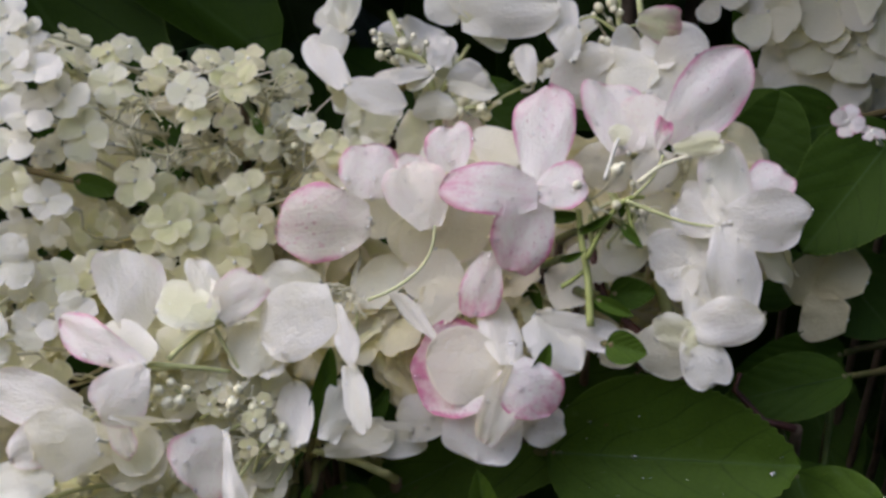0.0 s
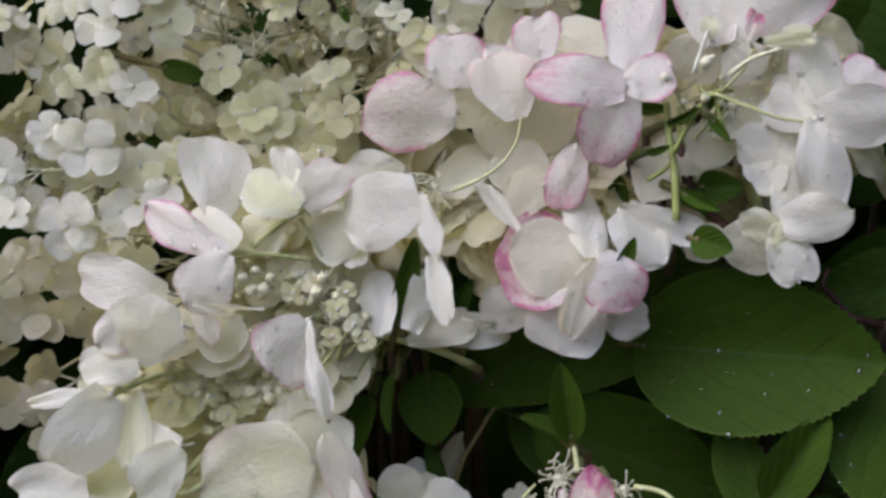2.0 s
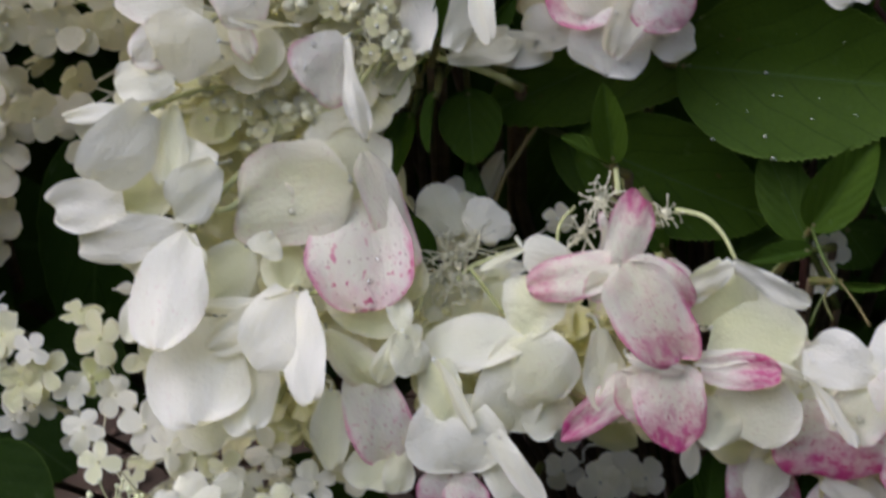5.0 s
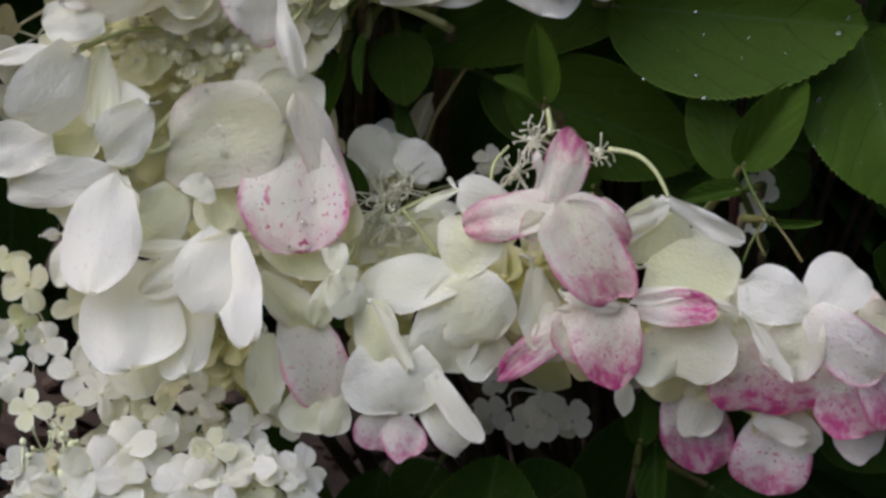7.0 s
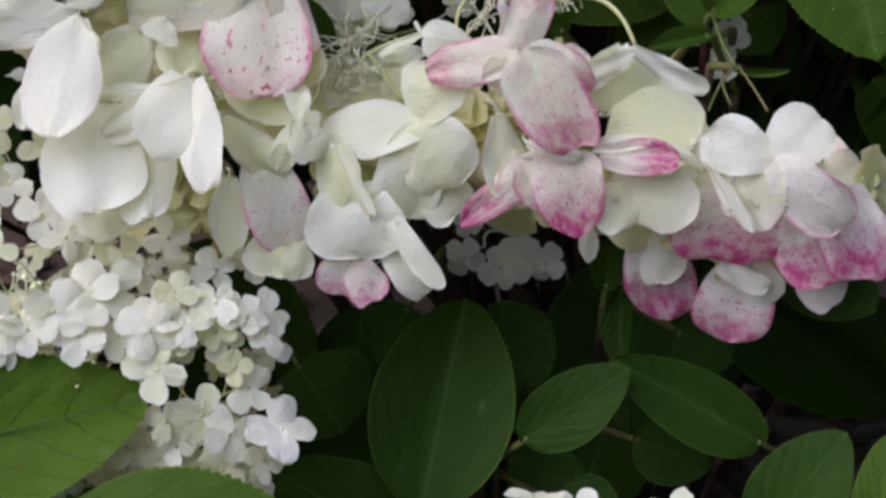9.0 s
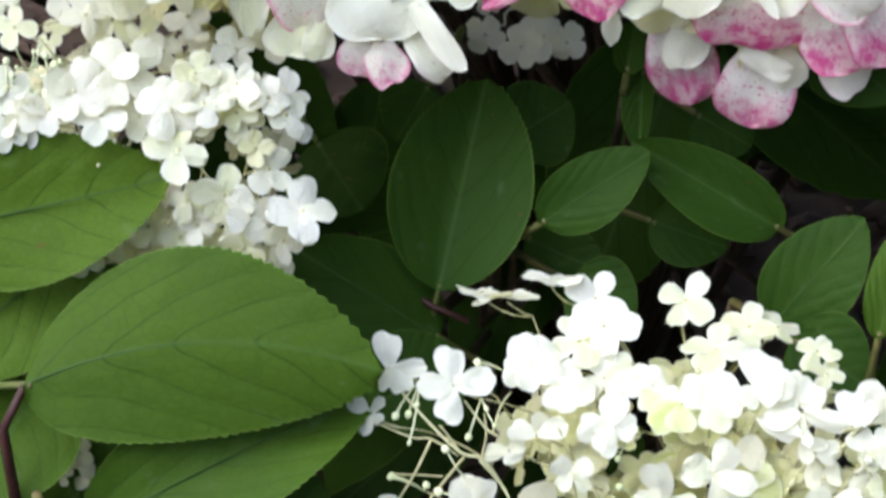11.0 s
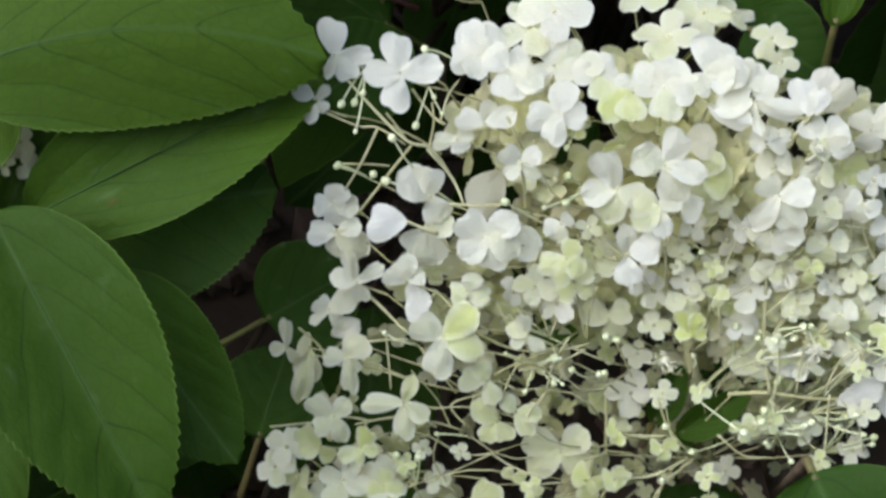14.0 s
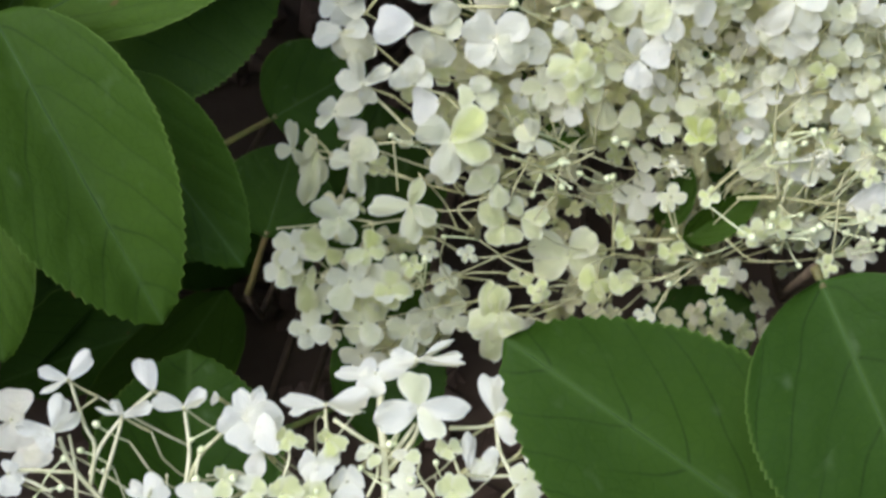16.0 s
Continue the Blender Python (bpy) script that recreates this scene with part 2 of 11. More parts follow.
MULCH = plain_material("bark_mulch", rgb(0.042, 0.027, 0.021), rgb(0.14, 0.09, 0.068), 0.85, 40, 0.8)
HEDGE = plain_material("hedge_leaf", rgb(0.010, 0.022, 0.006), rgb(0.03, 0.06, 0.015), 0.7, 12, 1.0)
WATER = water_material()

VIEW_POINT = Vector((0.0, 0.0, 0.75))   # about where the camera stands; florets and leaves are turned toward it
rng = random.Random(7)


# ---- mesh makers ----
def mesh(name, verts, faces, material, smooth=True):
    me = bpy.data.meshes.new(name)
    me.from_pydata(verts, [], faces)
    me.materials.append(material)
    if smooth:
        me.shade_smooth()
    return me


def part(name, me, parent, label=""):
    ob = new(name, me)
    ob.parent = parent
    if label:
        tagged(ob, label)
    return ob


def tube(points, radii, sides=6):
    """Verts and faces of a round, closed tube through the points."""
    pts = [Vector(p) for p in points]
    verts, faces = [], []
    side = None
    for i, p in enumerate(pts):
        d = (pts[min(i + 1, len(pts) - 1)] - pts[max(i - 1, 0)]).normalized()
        side = d.orthogonal().normalized() if side is None else (side - d * side.dot(d)).normalized()
        up = d.cross(side)
        r = radii[i] if isinstance(radii, (list, tuple)) else radii
        for k in range(sides):
            a = 2 * math.pi * k / sides
            verts.append(p + r * (math.cos(a) * side + math.sin(a) * up))
    for i in range(len(pts) - 1):
        for k in range(sides):
            a, b = i * sides + k, i * sides + (k + 1) % sides
            faces.append((a, b, b + sides, a + sides))
    faces.append(tuple(range(sides - 1, -1, -1)))
    faces.append(tuple(range(len(verts) - sides, len(verts))))
    return verts, faces


def ball(c, r, squash=1.0, rings=4, sides=7, axis=None):
    """Verts and faces of a small rounded knob."""
    c, verts, faces = Vector(c), [], []
    turn = Vector(axis).to_track_quat("Z", "Y") if axis is not None else None
    for i in range(1, rings):
        a = math.pi * i / rings
        for k in range(sides):
            b = 2 * math.pi * k / sides
            v = Vector((math.sin(a) * math.cos(b), math.sin(a) * math.sin(b), math.cos(a) * squash)) * r
            verts.append(c + (turn @ v if turn else v))
    for s in (1, -1):
        v = Vector((0, 0, s * squash * r))
        verts.append(c + (turn @ v if turn else v))
    n = (rings - 1) * sides
    for i in range(rings - 2):
        for k in range(sides):
            faces.append((i * sides + k, (i + 1) * sides + k, (i + 1) * sides + (k + 1) % sides, i * sides + (k + 1) % sides))
    for k in range(sides):
        faces.append((n, k, (k + 1) % sides))
        faces.append((n + 1, (rings - 2) * sides + (k + 1) % sides, (rings - 2) * sides + k))
    return verts, faces


def join(*bits):
    verts, faces = [], []
    for v, fs in bits:
        k = len(verts)
        verts += list(v)
        faces += [tuple(i + k for i in fc) for fc in fs]
    return verts, faces


def arc(a, b, sag, n=5):
    """Points from a to b along a bow that leans by the vector sag."""
    a, b, sag = Vector(a), Vector(b), Vector(sag)
    return [a.lerp(b, i / n) + sag * (4 * (i / n) * (1 - i / n)) for i in range(n + 1)]


def add_uv(me, name, coords):
    layer = me.uv_layers.new(name=name)
    loops = np.zeros(len(me.loops), dtype=np.int32)
    me.loops.foreach_get("vertex_index", loops)
    layer.data.foreach_set("uv", np.asarray(coords, dtype=np.float32)[loops].ravel())


def sepal_mesh(n, cup, curl, ruffle, seed, claw=0.62, notch=0.0, point=0.0, square=1.0):
    """A rounded sepal of unit length and width: base at the origin, along +x, upper face to +z."""
    r = random.Random(seed)
    ph = [r.uniform(0, 6.28) for _ in range(4)]
    verts, faces, along, edge = [], [], [], []
    for i in range(n + 1):
        for j in range(n + 1):
            a, b = 2 * i / n - 1, 2 * j / n - 1
            x, y = a * math.sqrt(1 - b * b / 2), b * math.sqrt(1 - a * a / 2)
            rad = max(abs(a), abs(b))
            ang = math.atan2(y, x)
            u = 0.5 + 0.5 * x
            w = claw + (1 - claw) * min(1, u / 0.55) ** 1.2
            w *= 1 - point * max(0.0, u - 0.5)
            wob = 1 + rad * ruffle * 0.5 * (math.sin(3 * ang + ph[0]) + 0.6 * math.sin(7 * ang + ph[1]))
            px = (u * 1.03 - 0.03) * (1 + rad * ruffle * 0.3 * math.sin(4 * ang + ph[2])) - notch * max(0, a) ** 4 * (1 - abs(y)) ** 3
            py = 0.5 * y * w * wob
            sup = (abs(math.cos(ang)) ** 2.5 + abs(math.sin(ang)) ** 2.5) ** (-0.4) if rad > 0 else 1.0
            sup = 1 + (sup - 1) * square
            px = 0.45 + (px - 0.45) * (1 + 0.8 * (sup - 1)) if u > 0.3 else px
            py *= 1 + (sup - 1) * rad
            pz = cup * (py * py * 1.6) * min(1.0, u / 0.6) ** 1.5 - curl * (u * u) + 0.25 * curl * u
            pz += ruffle * rad ** 3 * 0.55 * math.sin(5 * ang + ph[3]) + 0.012 * math.sin(9 * py + ph[1]) * u
            verts.append((px, py, pz))
            along.append((u, 0.5 + 0.5 * y))
            edge.append((rad, 0.5))
    for i in range(n):
        for j in range(n):
            k = i * (n + 1) + j
            faces.append((k, k + n + 1, k + n + 2, k + 1))
    me = mesh("sepal", verts, faces, SEPAL)
    add_uv(me, "along", along)
    add_uv(me, "edge", edge)
    return me


def broad_sepal(ratio, dome, bow, seed, claw=0.19, n=18):
    """A broad sepal of unit length: base at the origin, along +x, its bowed upper face to +z; ratio is width to length."""
    r = random.Random(seed)
    ph = [r.uniform(0, 6.28) for _ in range(8)]
    wide, full = r.uniform(1.35, 1.85), r.uniform(0.36, 0.47)
    frill, cut, cut_at = r.uniform(0.025, 0.055), r.uniform(0.0, 0.10), r.uniform(-0.5, 0.5)
    fold, twist, hook = r.uniform(-0.10, 0.16), r.uniform(-0.18, 0.18), r.uniform(-0.06, 0.14)
    skew, lobes, pleat, folds = r.uniform(-0.10, 0.10), r.uniform(0.02, 0.055), r.uniform(0.006, 0.020), r.uniform(3.5, 6.5)
    dome, bow = dome * 0.30 * r.uniform(-0.35, 0.9), bow * r.uniform(0.2, 0.6)
    verts, faces, along, edge = [], [], [], []
    for i in range(n + 1):
        u = 0.5 - 0.5 * math.cos(math.pi * i / n)
        s = claw + (1 - claw) * u
        h = 0.51 * ratio * max(math.sin(math.pi * s ** wide), 0.0008) ** full
        if claw > 0.25 and u < 0.2:    # a broad claw is rounded off
            h *= max(0.12, 1 - (1 - u / 0.2) ** 2) ** 0.5
        for j in range(n + 1):
            v = 2 * j / n - 1
            rad = max(abs(v), (max(0.0, 2 * u - 1)) ** 3)
            rim = 1 + frill * (0.8 * math.sin(8 * u + ph[0] + 2 * v) + 0.5 * math.sin(19 * u + ph[1] + v)) * (0.3 + 0.7 * u)
            y = h * v * rim + skew * ratio * u * u
            q = 2 * h * v / ratio
            x = u * (1 + lobes * math.sin(2.6 * q + ph[2]) + 0.4 * lobes * u * math.sin(6.5 * q + ph[7])) - cut * u ** 6 * math.exp(-((q - cut_at) / 0.35) ** 2)
            yy = y / max(ratio, 0.25)
            z = bow * 4 * u * (1 - u) - dome * 2.0 * y * yy + fold * abs(yy) * u * 0.5 + twist * yy * u - hook * u ** 4
            z += 0.030 * math.sin(5 * u + ph[3]) * v + frill * 0.8 * abs(v) ** 2.5 * math.sin(9 * u + ph[4] * (1 if v > 0 else 2))
            z += 0.010 * math.sin(6 * u + 4 * v + ph[5]) + pleat * u * math.sin(folds * v + ph[6]) * min(1, u * 3)
            verts.append((x, y, z))
            along.append((u, 0.5 + 0.5 * v * min(1.0, h / (0.5 * ratio) + 0.05)))
            edge.append((rad, 0.5))
    for i in range(n):
        for j in range(n):
            k = i * (n + 1) + j
            faces.append((k, k + n + 1, k + n + 2, k + 1))
    me = mesh("sepal", verts, faces, SEPAL)
    add_uv(me, "along", along)
    add_uv(me, "edge", edge)
    return me


BIG = [sepal_mesh(14, c, k, rf, s, cl, nt) for s, (c, k, rf, cl, nt) in enumerate((
    (0.34, 0.16, 0.08, 0.86, 0.03), (0.50, 0.10, 0.10, 0.82, 0.05), (-0.30, 0.20, 0.09, 0.88, 0.02), (0.22, -0.12, 0.11, 0.84, 0.04),
    (0.75, 0.22, 0.11, 0.86, 0.0), (-0.60, 0.15, 0.10, 0.86, 0.05)))]
BIG += [broad_sepal(1.04, c, k, s + 40, 0.035, 12) for s, (c, k) in enumerate((
    (0.5, 0.06), (0.8, 0.04), (-0.4, 0.10), (0.4, -0.08), (1.6, -0.08), (-0.9, 0.08)))]
LITTLE = [broad_sepal(1.04, c, k, s + 70, 0.05, 8) for s, (c, k) in enumerate((
    (0.4, 0.08), (0.7, 0.02), (-0.5, 0.12), (0.8, -0.06), (-0.3, 0.14)))]


def whole_floret(source, seed, broad):
    """A whole small floret in one mesh, for the depth of a flower head."""
    r = random.Random(seed)
    verts, faces, along, edge = [], [], [], []
    for k in range(4):
        me = source[r.randrange(len(source))]
        m = Matrix.Rotation(radians(90 * k + r.uniform(-10, 10)), 4, "Z") @ Matrix.Rotation(radians(r.uniform(-25, 12)), 4, "Y") @ Matrix.Rotation(radians(r.uniform(-14, 14)), 4, "X")
        m = m @ Matrix.Diagonal((r.uniform(0.88, 1.1) * 0.5, 0.5 * broad * r.uniform(0.86, 1.08), 0.5, 1))
        n = len(verts)
        verts += [m @ v.co + Vector((0, 0, 0.01 * k)) for v in me.vertices]
        faces += [tuple(n + i for i in p.vertices) for p in me.polygons]
        a, e = {}, {}
        for p in me.polygons:
            for li in p.loop_indices:
                vi = me.loops[li].vertex_index
                a[vi], e[vi] = tuple(me.uv_layers["along"].data[li].uv), tuple(me.uv_layers["edge"].data[li].uv)
        along += [a[i] for i in range(len(me.vertices))]
        edge += [e[i] for i in range(len(me.vertices))]
    bv, bf = ball((0, 0, 0.04), 0.055, 0.8, 4, 7)
    n = len(verts)
    verts += bv
    faces += [tuple(n + i for i in f) for f in bf]
    along += [(0.05, 0.5)] * len(bv)
    edge += [(0.1, 0.5)] * len(bv)
    me = mesh("floret", verts, faces, SEPAL)
    add_uv(me, "along", along)
    add_uv(me, "edge", edge)
    return me


WHOLE = {b: [whole_floret(LITTLE, k + int(100 * b), b) for k in range(10)] for b in (1.0, 0.82)}
WHOLE_BIG = [whole_floret(BIG[:4], k + 300, 1.05) for k in range(8)]


def place_sepal(me, base, tip, width, roll, face, floret, tint):
    """One sepal from base to tip, its upper face to the direction face, rolled about its length by degrees."""
    x = Vector(tip) - Vector(base)
    length = max(x.length, 0.002)
    x.normalize()
    z = face - x * face.dot(x)
    z = z.normalized() if z.length > 1e-3 else x.orthogonal().normalized()
    z = Matrix.Rotation(radians(roll), 3, x) @ z
    y = z.cross(x)
    m = Matrix((x * length, y * width, z * length)).transposed().to_4x4()
    m.translation = Vector(base)
    ob = part("sepal", me, floret)
    ob.matrix_basis = m
    ob.color = tint
    return ob


# ---- flower heads ----
class Head:
    """A flower head: its axis from the foot of the stalk to the tip; florets hang on it."""

    def __init__(self, foot, apex, label, group="hydrangea flower heads", stalk=None, radius=0.0017, broad=1.0):
        self.foot, self.apex, self.stalk = Vector(foot), Vector(apex), stalk or STALK
        self.root = tagged(new("flower_head"), label, "flower", group)
        self.forks, self.broad, self.thin = {}, broad, 0.42 if broad < 1 else 0.9
        self.reach = 0.009 if broad < 1 else 0.013
        mid = self.foot.lerp(self.apex, 0.5) + Vector((0.002, 0.001, 0.004))
        v, fs = tube([self.foot, self.foot.lerp(mid, 0.5), mid, mid.lerp(self.apex, 0.6), self.apex], [radius * k for k in (1.3, 1.15, 1.0, 0.8, 0.5)], 7)
        part("main_stalk", mesh("main_stalk", v, fs, self.stalk), self.root)

    def node(self, p, back=0.7):
        """The place on the axis where the side stalk of p begins."""
        p, d = Vector(p), self.apex - self.foot
        k = (p - self.foot).dot(d) / d.length_squared
        far = (p - (self.foot + d * k)).length
        k -= back * far / d.length
        return self.foot + d * min(max(k, 0.05), 0.97)

    def fork(self, p, reach=None):
        """A fork behind p, shared by its neighbours, with one side stalk to the axis."""
        reach = reach or self.reach
        p = Vector(p)
        key = tuple(round(v / 0.017) for v in p)
        if key not in self.forks:
            a = self.node(p, 0.8)
            far = max((p - a).length, 1e-4)
            q = p.lerp(a, min(0.75, reach / far))
            a = q + (a - q).normalized() * min((a - q).length, 0.028)
            if far > 0.006:
                bow = (q - a).cross(Vector((rng.uniform(-1, 1), rng.uniform(-1, 1), rng.uniform(-1, 1)))) * 0.22
                v, fs = tube(arc(a, q, bow, 4), [self.thin * k for k in (0.0008, 0.0007, 0.0006, 0.0005, 0.0005)], 6)
                part("side_stalk", mesh("side_stalk", v, fs, self.stalk), self.root)
            self.forks[key] = q
        return self.forks[key]

    def floret_base(self, c, face, stalk_r, boss, name="floret", material=None, hidden=False):
        c = Vector(c)
        if hidden:    # a short stalk straight away from the camera, hidden by the floret
            start = c - face * 0.016 + (self.node(c) - c).normalized() * 0.005
        else:
            start = self.fork(c)
        far = (c - start).length
        behind = c - face * 0.0012
        sag = (behind - start).cross(Vector((rng.uniform(-1, 1), rng.uniform(-1, 1), rng.uniform(-1, 1)))) * 0.08 - face * far * 0.10
        bits = [tube(arc(start, behind, sag, 5), [stalk_r * k for k in (1.5, 1.3, 1.1, 1.0, 0.9, 1.1)], 5)]
        bits.append(ball(c + face * 0.0003, boss, 0.8, 4, 7, face))
        for k in range(3):
            s = face.orthogonal().normalized()
            s = Matrix.Rotation(2.1 * k + c.x * 900, 3, face) @ s
            bits.append(ball(c + face * boss * 0.7 + s * boss * 0.5, boss * 0.42, 1.0, 3, 5))
        v, fs = join(*bits)
        return part(name, mesh(name, v, fs, material or (STALK if self.broad == 1 else LIME_STALK)), self.root)

    def bloom(self, c, sepals, lean=(0, 0, 0), boss=0.0010):
        """A big floret. Sepals: tip offset from c in mm (x, y, z), width in mm, roll, mesh, pink, green, speckles, tan."""
        c = Vector(c)
        face = ((VIEW_POINT - c).normalized() + Vector(lean)).normalized()
        fl = self.floret_base(c, face, 0.0006 if self.broad == 1 else 0.00028, boss if self.broad == 1 else 0.0006)
        for k, (x, y, z, w, roll, shape, pink, green, speck, tan) in enumerate(sepals):
            tip = c + Vector((x, y, z)) * 0.001
            base = c + face * (0.0004 * k)
            place_sepal(BIG[shape], base, tip, w * 0.001, roll, face, fl, (pink, green, speck, tan))
        return fl

    def flower(self, c, sepals, boss=0.0008):
        """A big floret. Sepals: base and tip offsets from c in mm, width in mm, dome across, bow along, roll, (pink, green, speckles, tan), breadth of the claw."""
        c = Vector(c)
        face = (VIEW_POINT - c).normalized()
        fl = self.floret_base(c - face * 0.0005, face, 0.0005, boss if len(sepals) > 1 else 0.0004, hidden=True)
        for k, (b, e, w, dome, bow, roll, tone, *claw) in enumerate(sepals):
            base, tip = c + Vector(b) * 0.001 + face * (0.0003 * k), c + Vector(e) * 0.001
            length = max((tip - base).length, 0.002)
            me = broad_sepal(w * 0.001 / length, dome, bow, int(abs(c.x * 7e5 + c.z * 9e5)) + 31 * k, *(claw or [0.14 + 0.06 * math.sin(5.1 * k + c.x * 3000)]))
            place_sepal(me, base, tip, length, roll + (0 if roll else 17 * math.sin(c.x * 9000 + c.z * 7000 + 2.4 * k)), face, fl, tone)
        return fl

    def petal(self, base, tip, width, roll, shape, pink, green, speck, tan):
        """A big floret of which a single sepal shows."""
        base, tip = Vector(base), Vector(tip)
        face = (VIEW_POINT - base).normalized()
        fl = self.floret_base(base - face * 0.0005, face, 0.0005, 0.0004)
        place_sepal(BIG[shape], base, tip, width * 0.001, roll, face, fl, (pink, green, speck, tan))
        return fl

    def small(self, c, face, size, spin, tone, count=4, shapes=None):
        """A small floret of about size metres across."""
        c, face = Vector(c), Vector(face).normalized()
        fl = self.floret_base(c, face, 0.0003 if self.broad == 1 else 0.00022, 0.0007)
        shapes = shapes or LITTLE
        s = face.orthogonal().normalized()
        pink, green, speck, tan = tone
        for k in range(count):
            d = Matrix.Rotation(radians(spin + 360 / count * k + rng.uniform(-9, 9)), 3, face) @ s
            length = size * 0.5 * rng.uniform(0.88, 1.1)
            lift = rng.uniform(-0.2, 0.4)
            tip = c + (d + face * lift).normalized() * length
            g = min(1, max(0, green + rng.uniform(-0.12, 0.12)))
            place_sepal(shapes[rng.randrange(5)], c + face * 0.0002 * k, tip, length * self.broad * rng.uniform(0.84, 1.06), rng.uniform(-14, 14), face, fl,
                        (pink, g, speck, max(0, tan + rng.uniform(-0.05, 0.05))))
        return fl

    def fill(self, c, radii, count, size, tones, seed, spread=1.0, low=-0.3, shapes=None):
        """Florets over the camera's side of a dome round c; radii along x, y and z."""
        r, c = random.Random(seed), Vector(c)
        view_dir = (VIEW_POINT - c).normalized()
        made = 0
        while made < count:
            v = Vector((r.gauss(0, 1), r.gauss(0, 1), r.gauss(0, 1))).normalized()
            if v.dot(view_dir) < low:
                continue
            p = c + Vector((v.x * radii[0], v.y * radii[1], v.z * radii[2])) * r.uniform(0.72, 1.0)
            n = (v + 0.5 * view_dir + Vector((r.uniform(-0.5, 0.5), r.uniform(-0.5, 0.5), r.uniform(-0.3, 0.7))) * spread)
            n.normalize()
            me = r.choice(shapes or WHOLE[self.broad])
            ob = part("floret", me, self.root)
            k = size * r.uniform(0.7, 1.15)
            ob.matrix_basis = Matrix.LocRotScale(p, n.to_track_quat("Z", "Y") @ Euler((0, 0, r.uniform(0, 1.6))).to_quaternion(), (k, k, k))
            tone = r.choice(tones)
            ob.color = (tone[0], min(1, max(0, tone[1] + r.uniform(-0.1, 0.1))), tone[2], max(0, tone[3] + r.uniform(-0.06, 0.06)))
            made += 1

    def buds(self, c, radii, count, seed, size=0.0013, material=None):
        """Unopened buds on thin stalks."""
        size = size * 1.45 if self.broad == 1 else size
        r, c = random.Random(seed), Vector(c)
        for _ in range(count):
            v = Vector((r.gauss(0, 1), r.gauss(0, 1), r.gauss(0, 1))).normalized() * r.uniform(0.5, 1) ** 0.5
            p = c + Vector((v.x * radii[0], v.y * radii[1], v.z * radii[2]))
            start = self.fork(p, 0.010)
            s = size * r.uniform(0.4, 0.95)
            d = (p - start).normalized()
            v1 = tube(arc(start, p, (p - start).cross(Vector((r.uniform(-1, 1), r.uniform(-1, 1), 0))) * 0.1, 4), 0.00026, 5)
            v2 = ball(p, s, 1.1, 5, 8, d)
            v3 = ball(p + d * s * 0.9, s * 0.35, 1.0, 3, 5)
            vs, fs = join(v1, v2, v3)
            part("flower_bud", mesh("flower_bud", vs, fs, material or (CREAM_BUD if self.broad == 1 else BUD)), self.root)

    def twigs(self, c, radii, count, seed, radius=0.0004, material=None):
        """Side stalks that fork from the axis."""
        r, c = random.Random(seed), Vector(c)
        for _ in range(count):
            v = Vector((r.gauss(0, 1), r.gauss(0, 1), r.gauss(0, 1))).normalized()
            p = c + Vector((v.x * radii[0], v.y * radii[1], v.z * radii[2])) * r.uniform(0.7, 1)
            a = self.fork(p, 0.016)
            m = a.lerp(p, 0.55) + Vector((r.uniform(-1, 1), r.uniform(-1, 1), r.uniform(-1, 1))) * 0.002
            bits = [tube([a, a.lerp(m, 0.6), m, p], [radius * 1.5, radius * 1.2, radius, radius * 0.7], 5)]
            for _ in range(3):
                e = p + Vector((r.uniform(-1, 1), r.uniform(-1, 1), r.uniform(-1, 1))) * 0.006
                bits.append(tube([m, m.lerp(e, 0.5) + Vector((0, 0, 0.0008)), e], radius * 0.6, 4))
                bits.append(ball(e, radius * 1.3, 1, 3, 5))
            vs, fs = join(*bits)
            part("side_stalk", mesh("side_stalk", vs, fs, material or self.stalk), self.root)

    def stalk_line(self, points, radius, material=None, name="side_stalk", label=""):
        pts = [Vector(p) for p in points]
        smooth = []
        for i in range(len(pts) - 1):
            p0, p1, p2, p3 = pts[max(i - 1, 0)], pts[i], pts[i + 1], pts[min(i + 2, len(pts) - 1)]
            for k in range(4):
                u = k / 4
                smooth.append(0.5 * (2 * p1 + (p2 - p0) * u + (2 * p0 - 5 * p1 + 4 * p2 - p3) * u * u + (3 * p1 - p0 - 3 * p2 + p3) * u ** 3))
        pts = smooth + [pts[-1]]
        v, fs = tube(pts, [radius * (1.25 - 0.4 * i / len(pts)) for i in range(len(pts))], 6)
        return part(name, mesh(name, v, fs, material or self.stalk), self.root, label)

    def burst(self, c, reach, count, seed):
        """A fertile flower: a tuft of thin stamens with knobs."""
        r, c = random.Random(seed), Vector(c)
        face = (VIEW_POINT - c).normalized()
        bits = [tube(arc(self.fork(c), c, (0, 0, -0.001), 3), 0.0005, 5), ball(c, 0.0016, 0.9, 4, 7)]
        for _ in range(count):
            d = (Vector((r.gauss(0, 1), r.gauss(0, 1), r.gauss(0, 1))) + face * 0.8).normalized()
            e = c + d * reach * r.uniform(0.55, 1.0)
            bits.append(tube(arc(c, e, Vector((r.uniform(-1, 1), r.uniform(-1, 1), r.uniform(-1, 1))) * reach * 0.2, 4), 0.00021, 4))
            bits.append(ball(e, 0.0004, 1, 3, 5))
        v, fs = join(*bits)
        part("stamen_tuft", mesh("stamen_tuft", v, fs, STAMEN), self.root, "tuft of pale thread-like stamens")


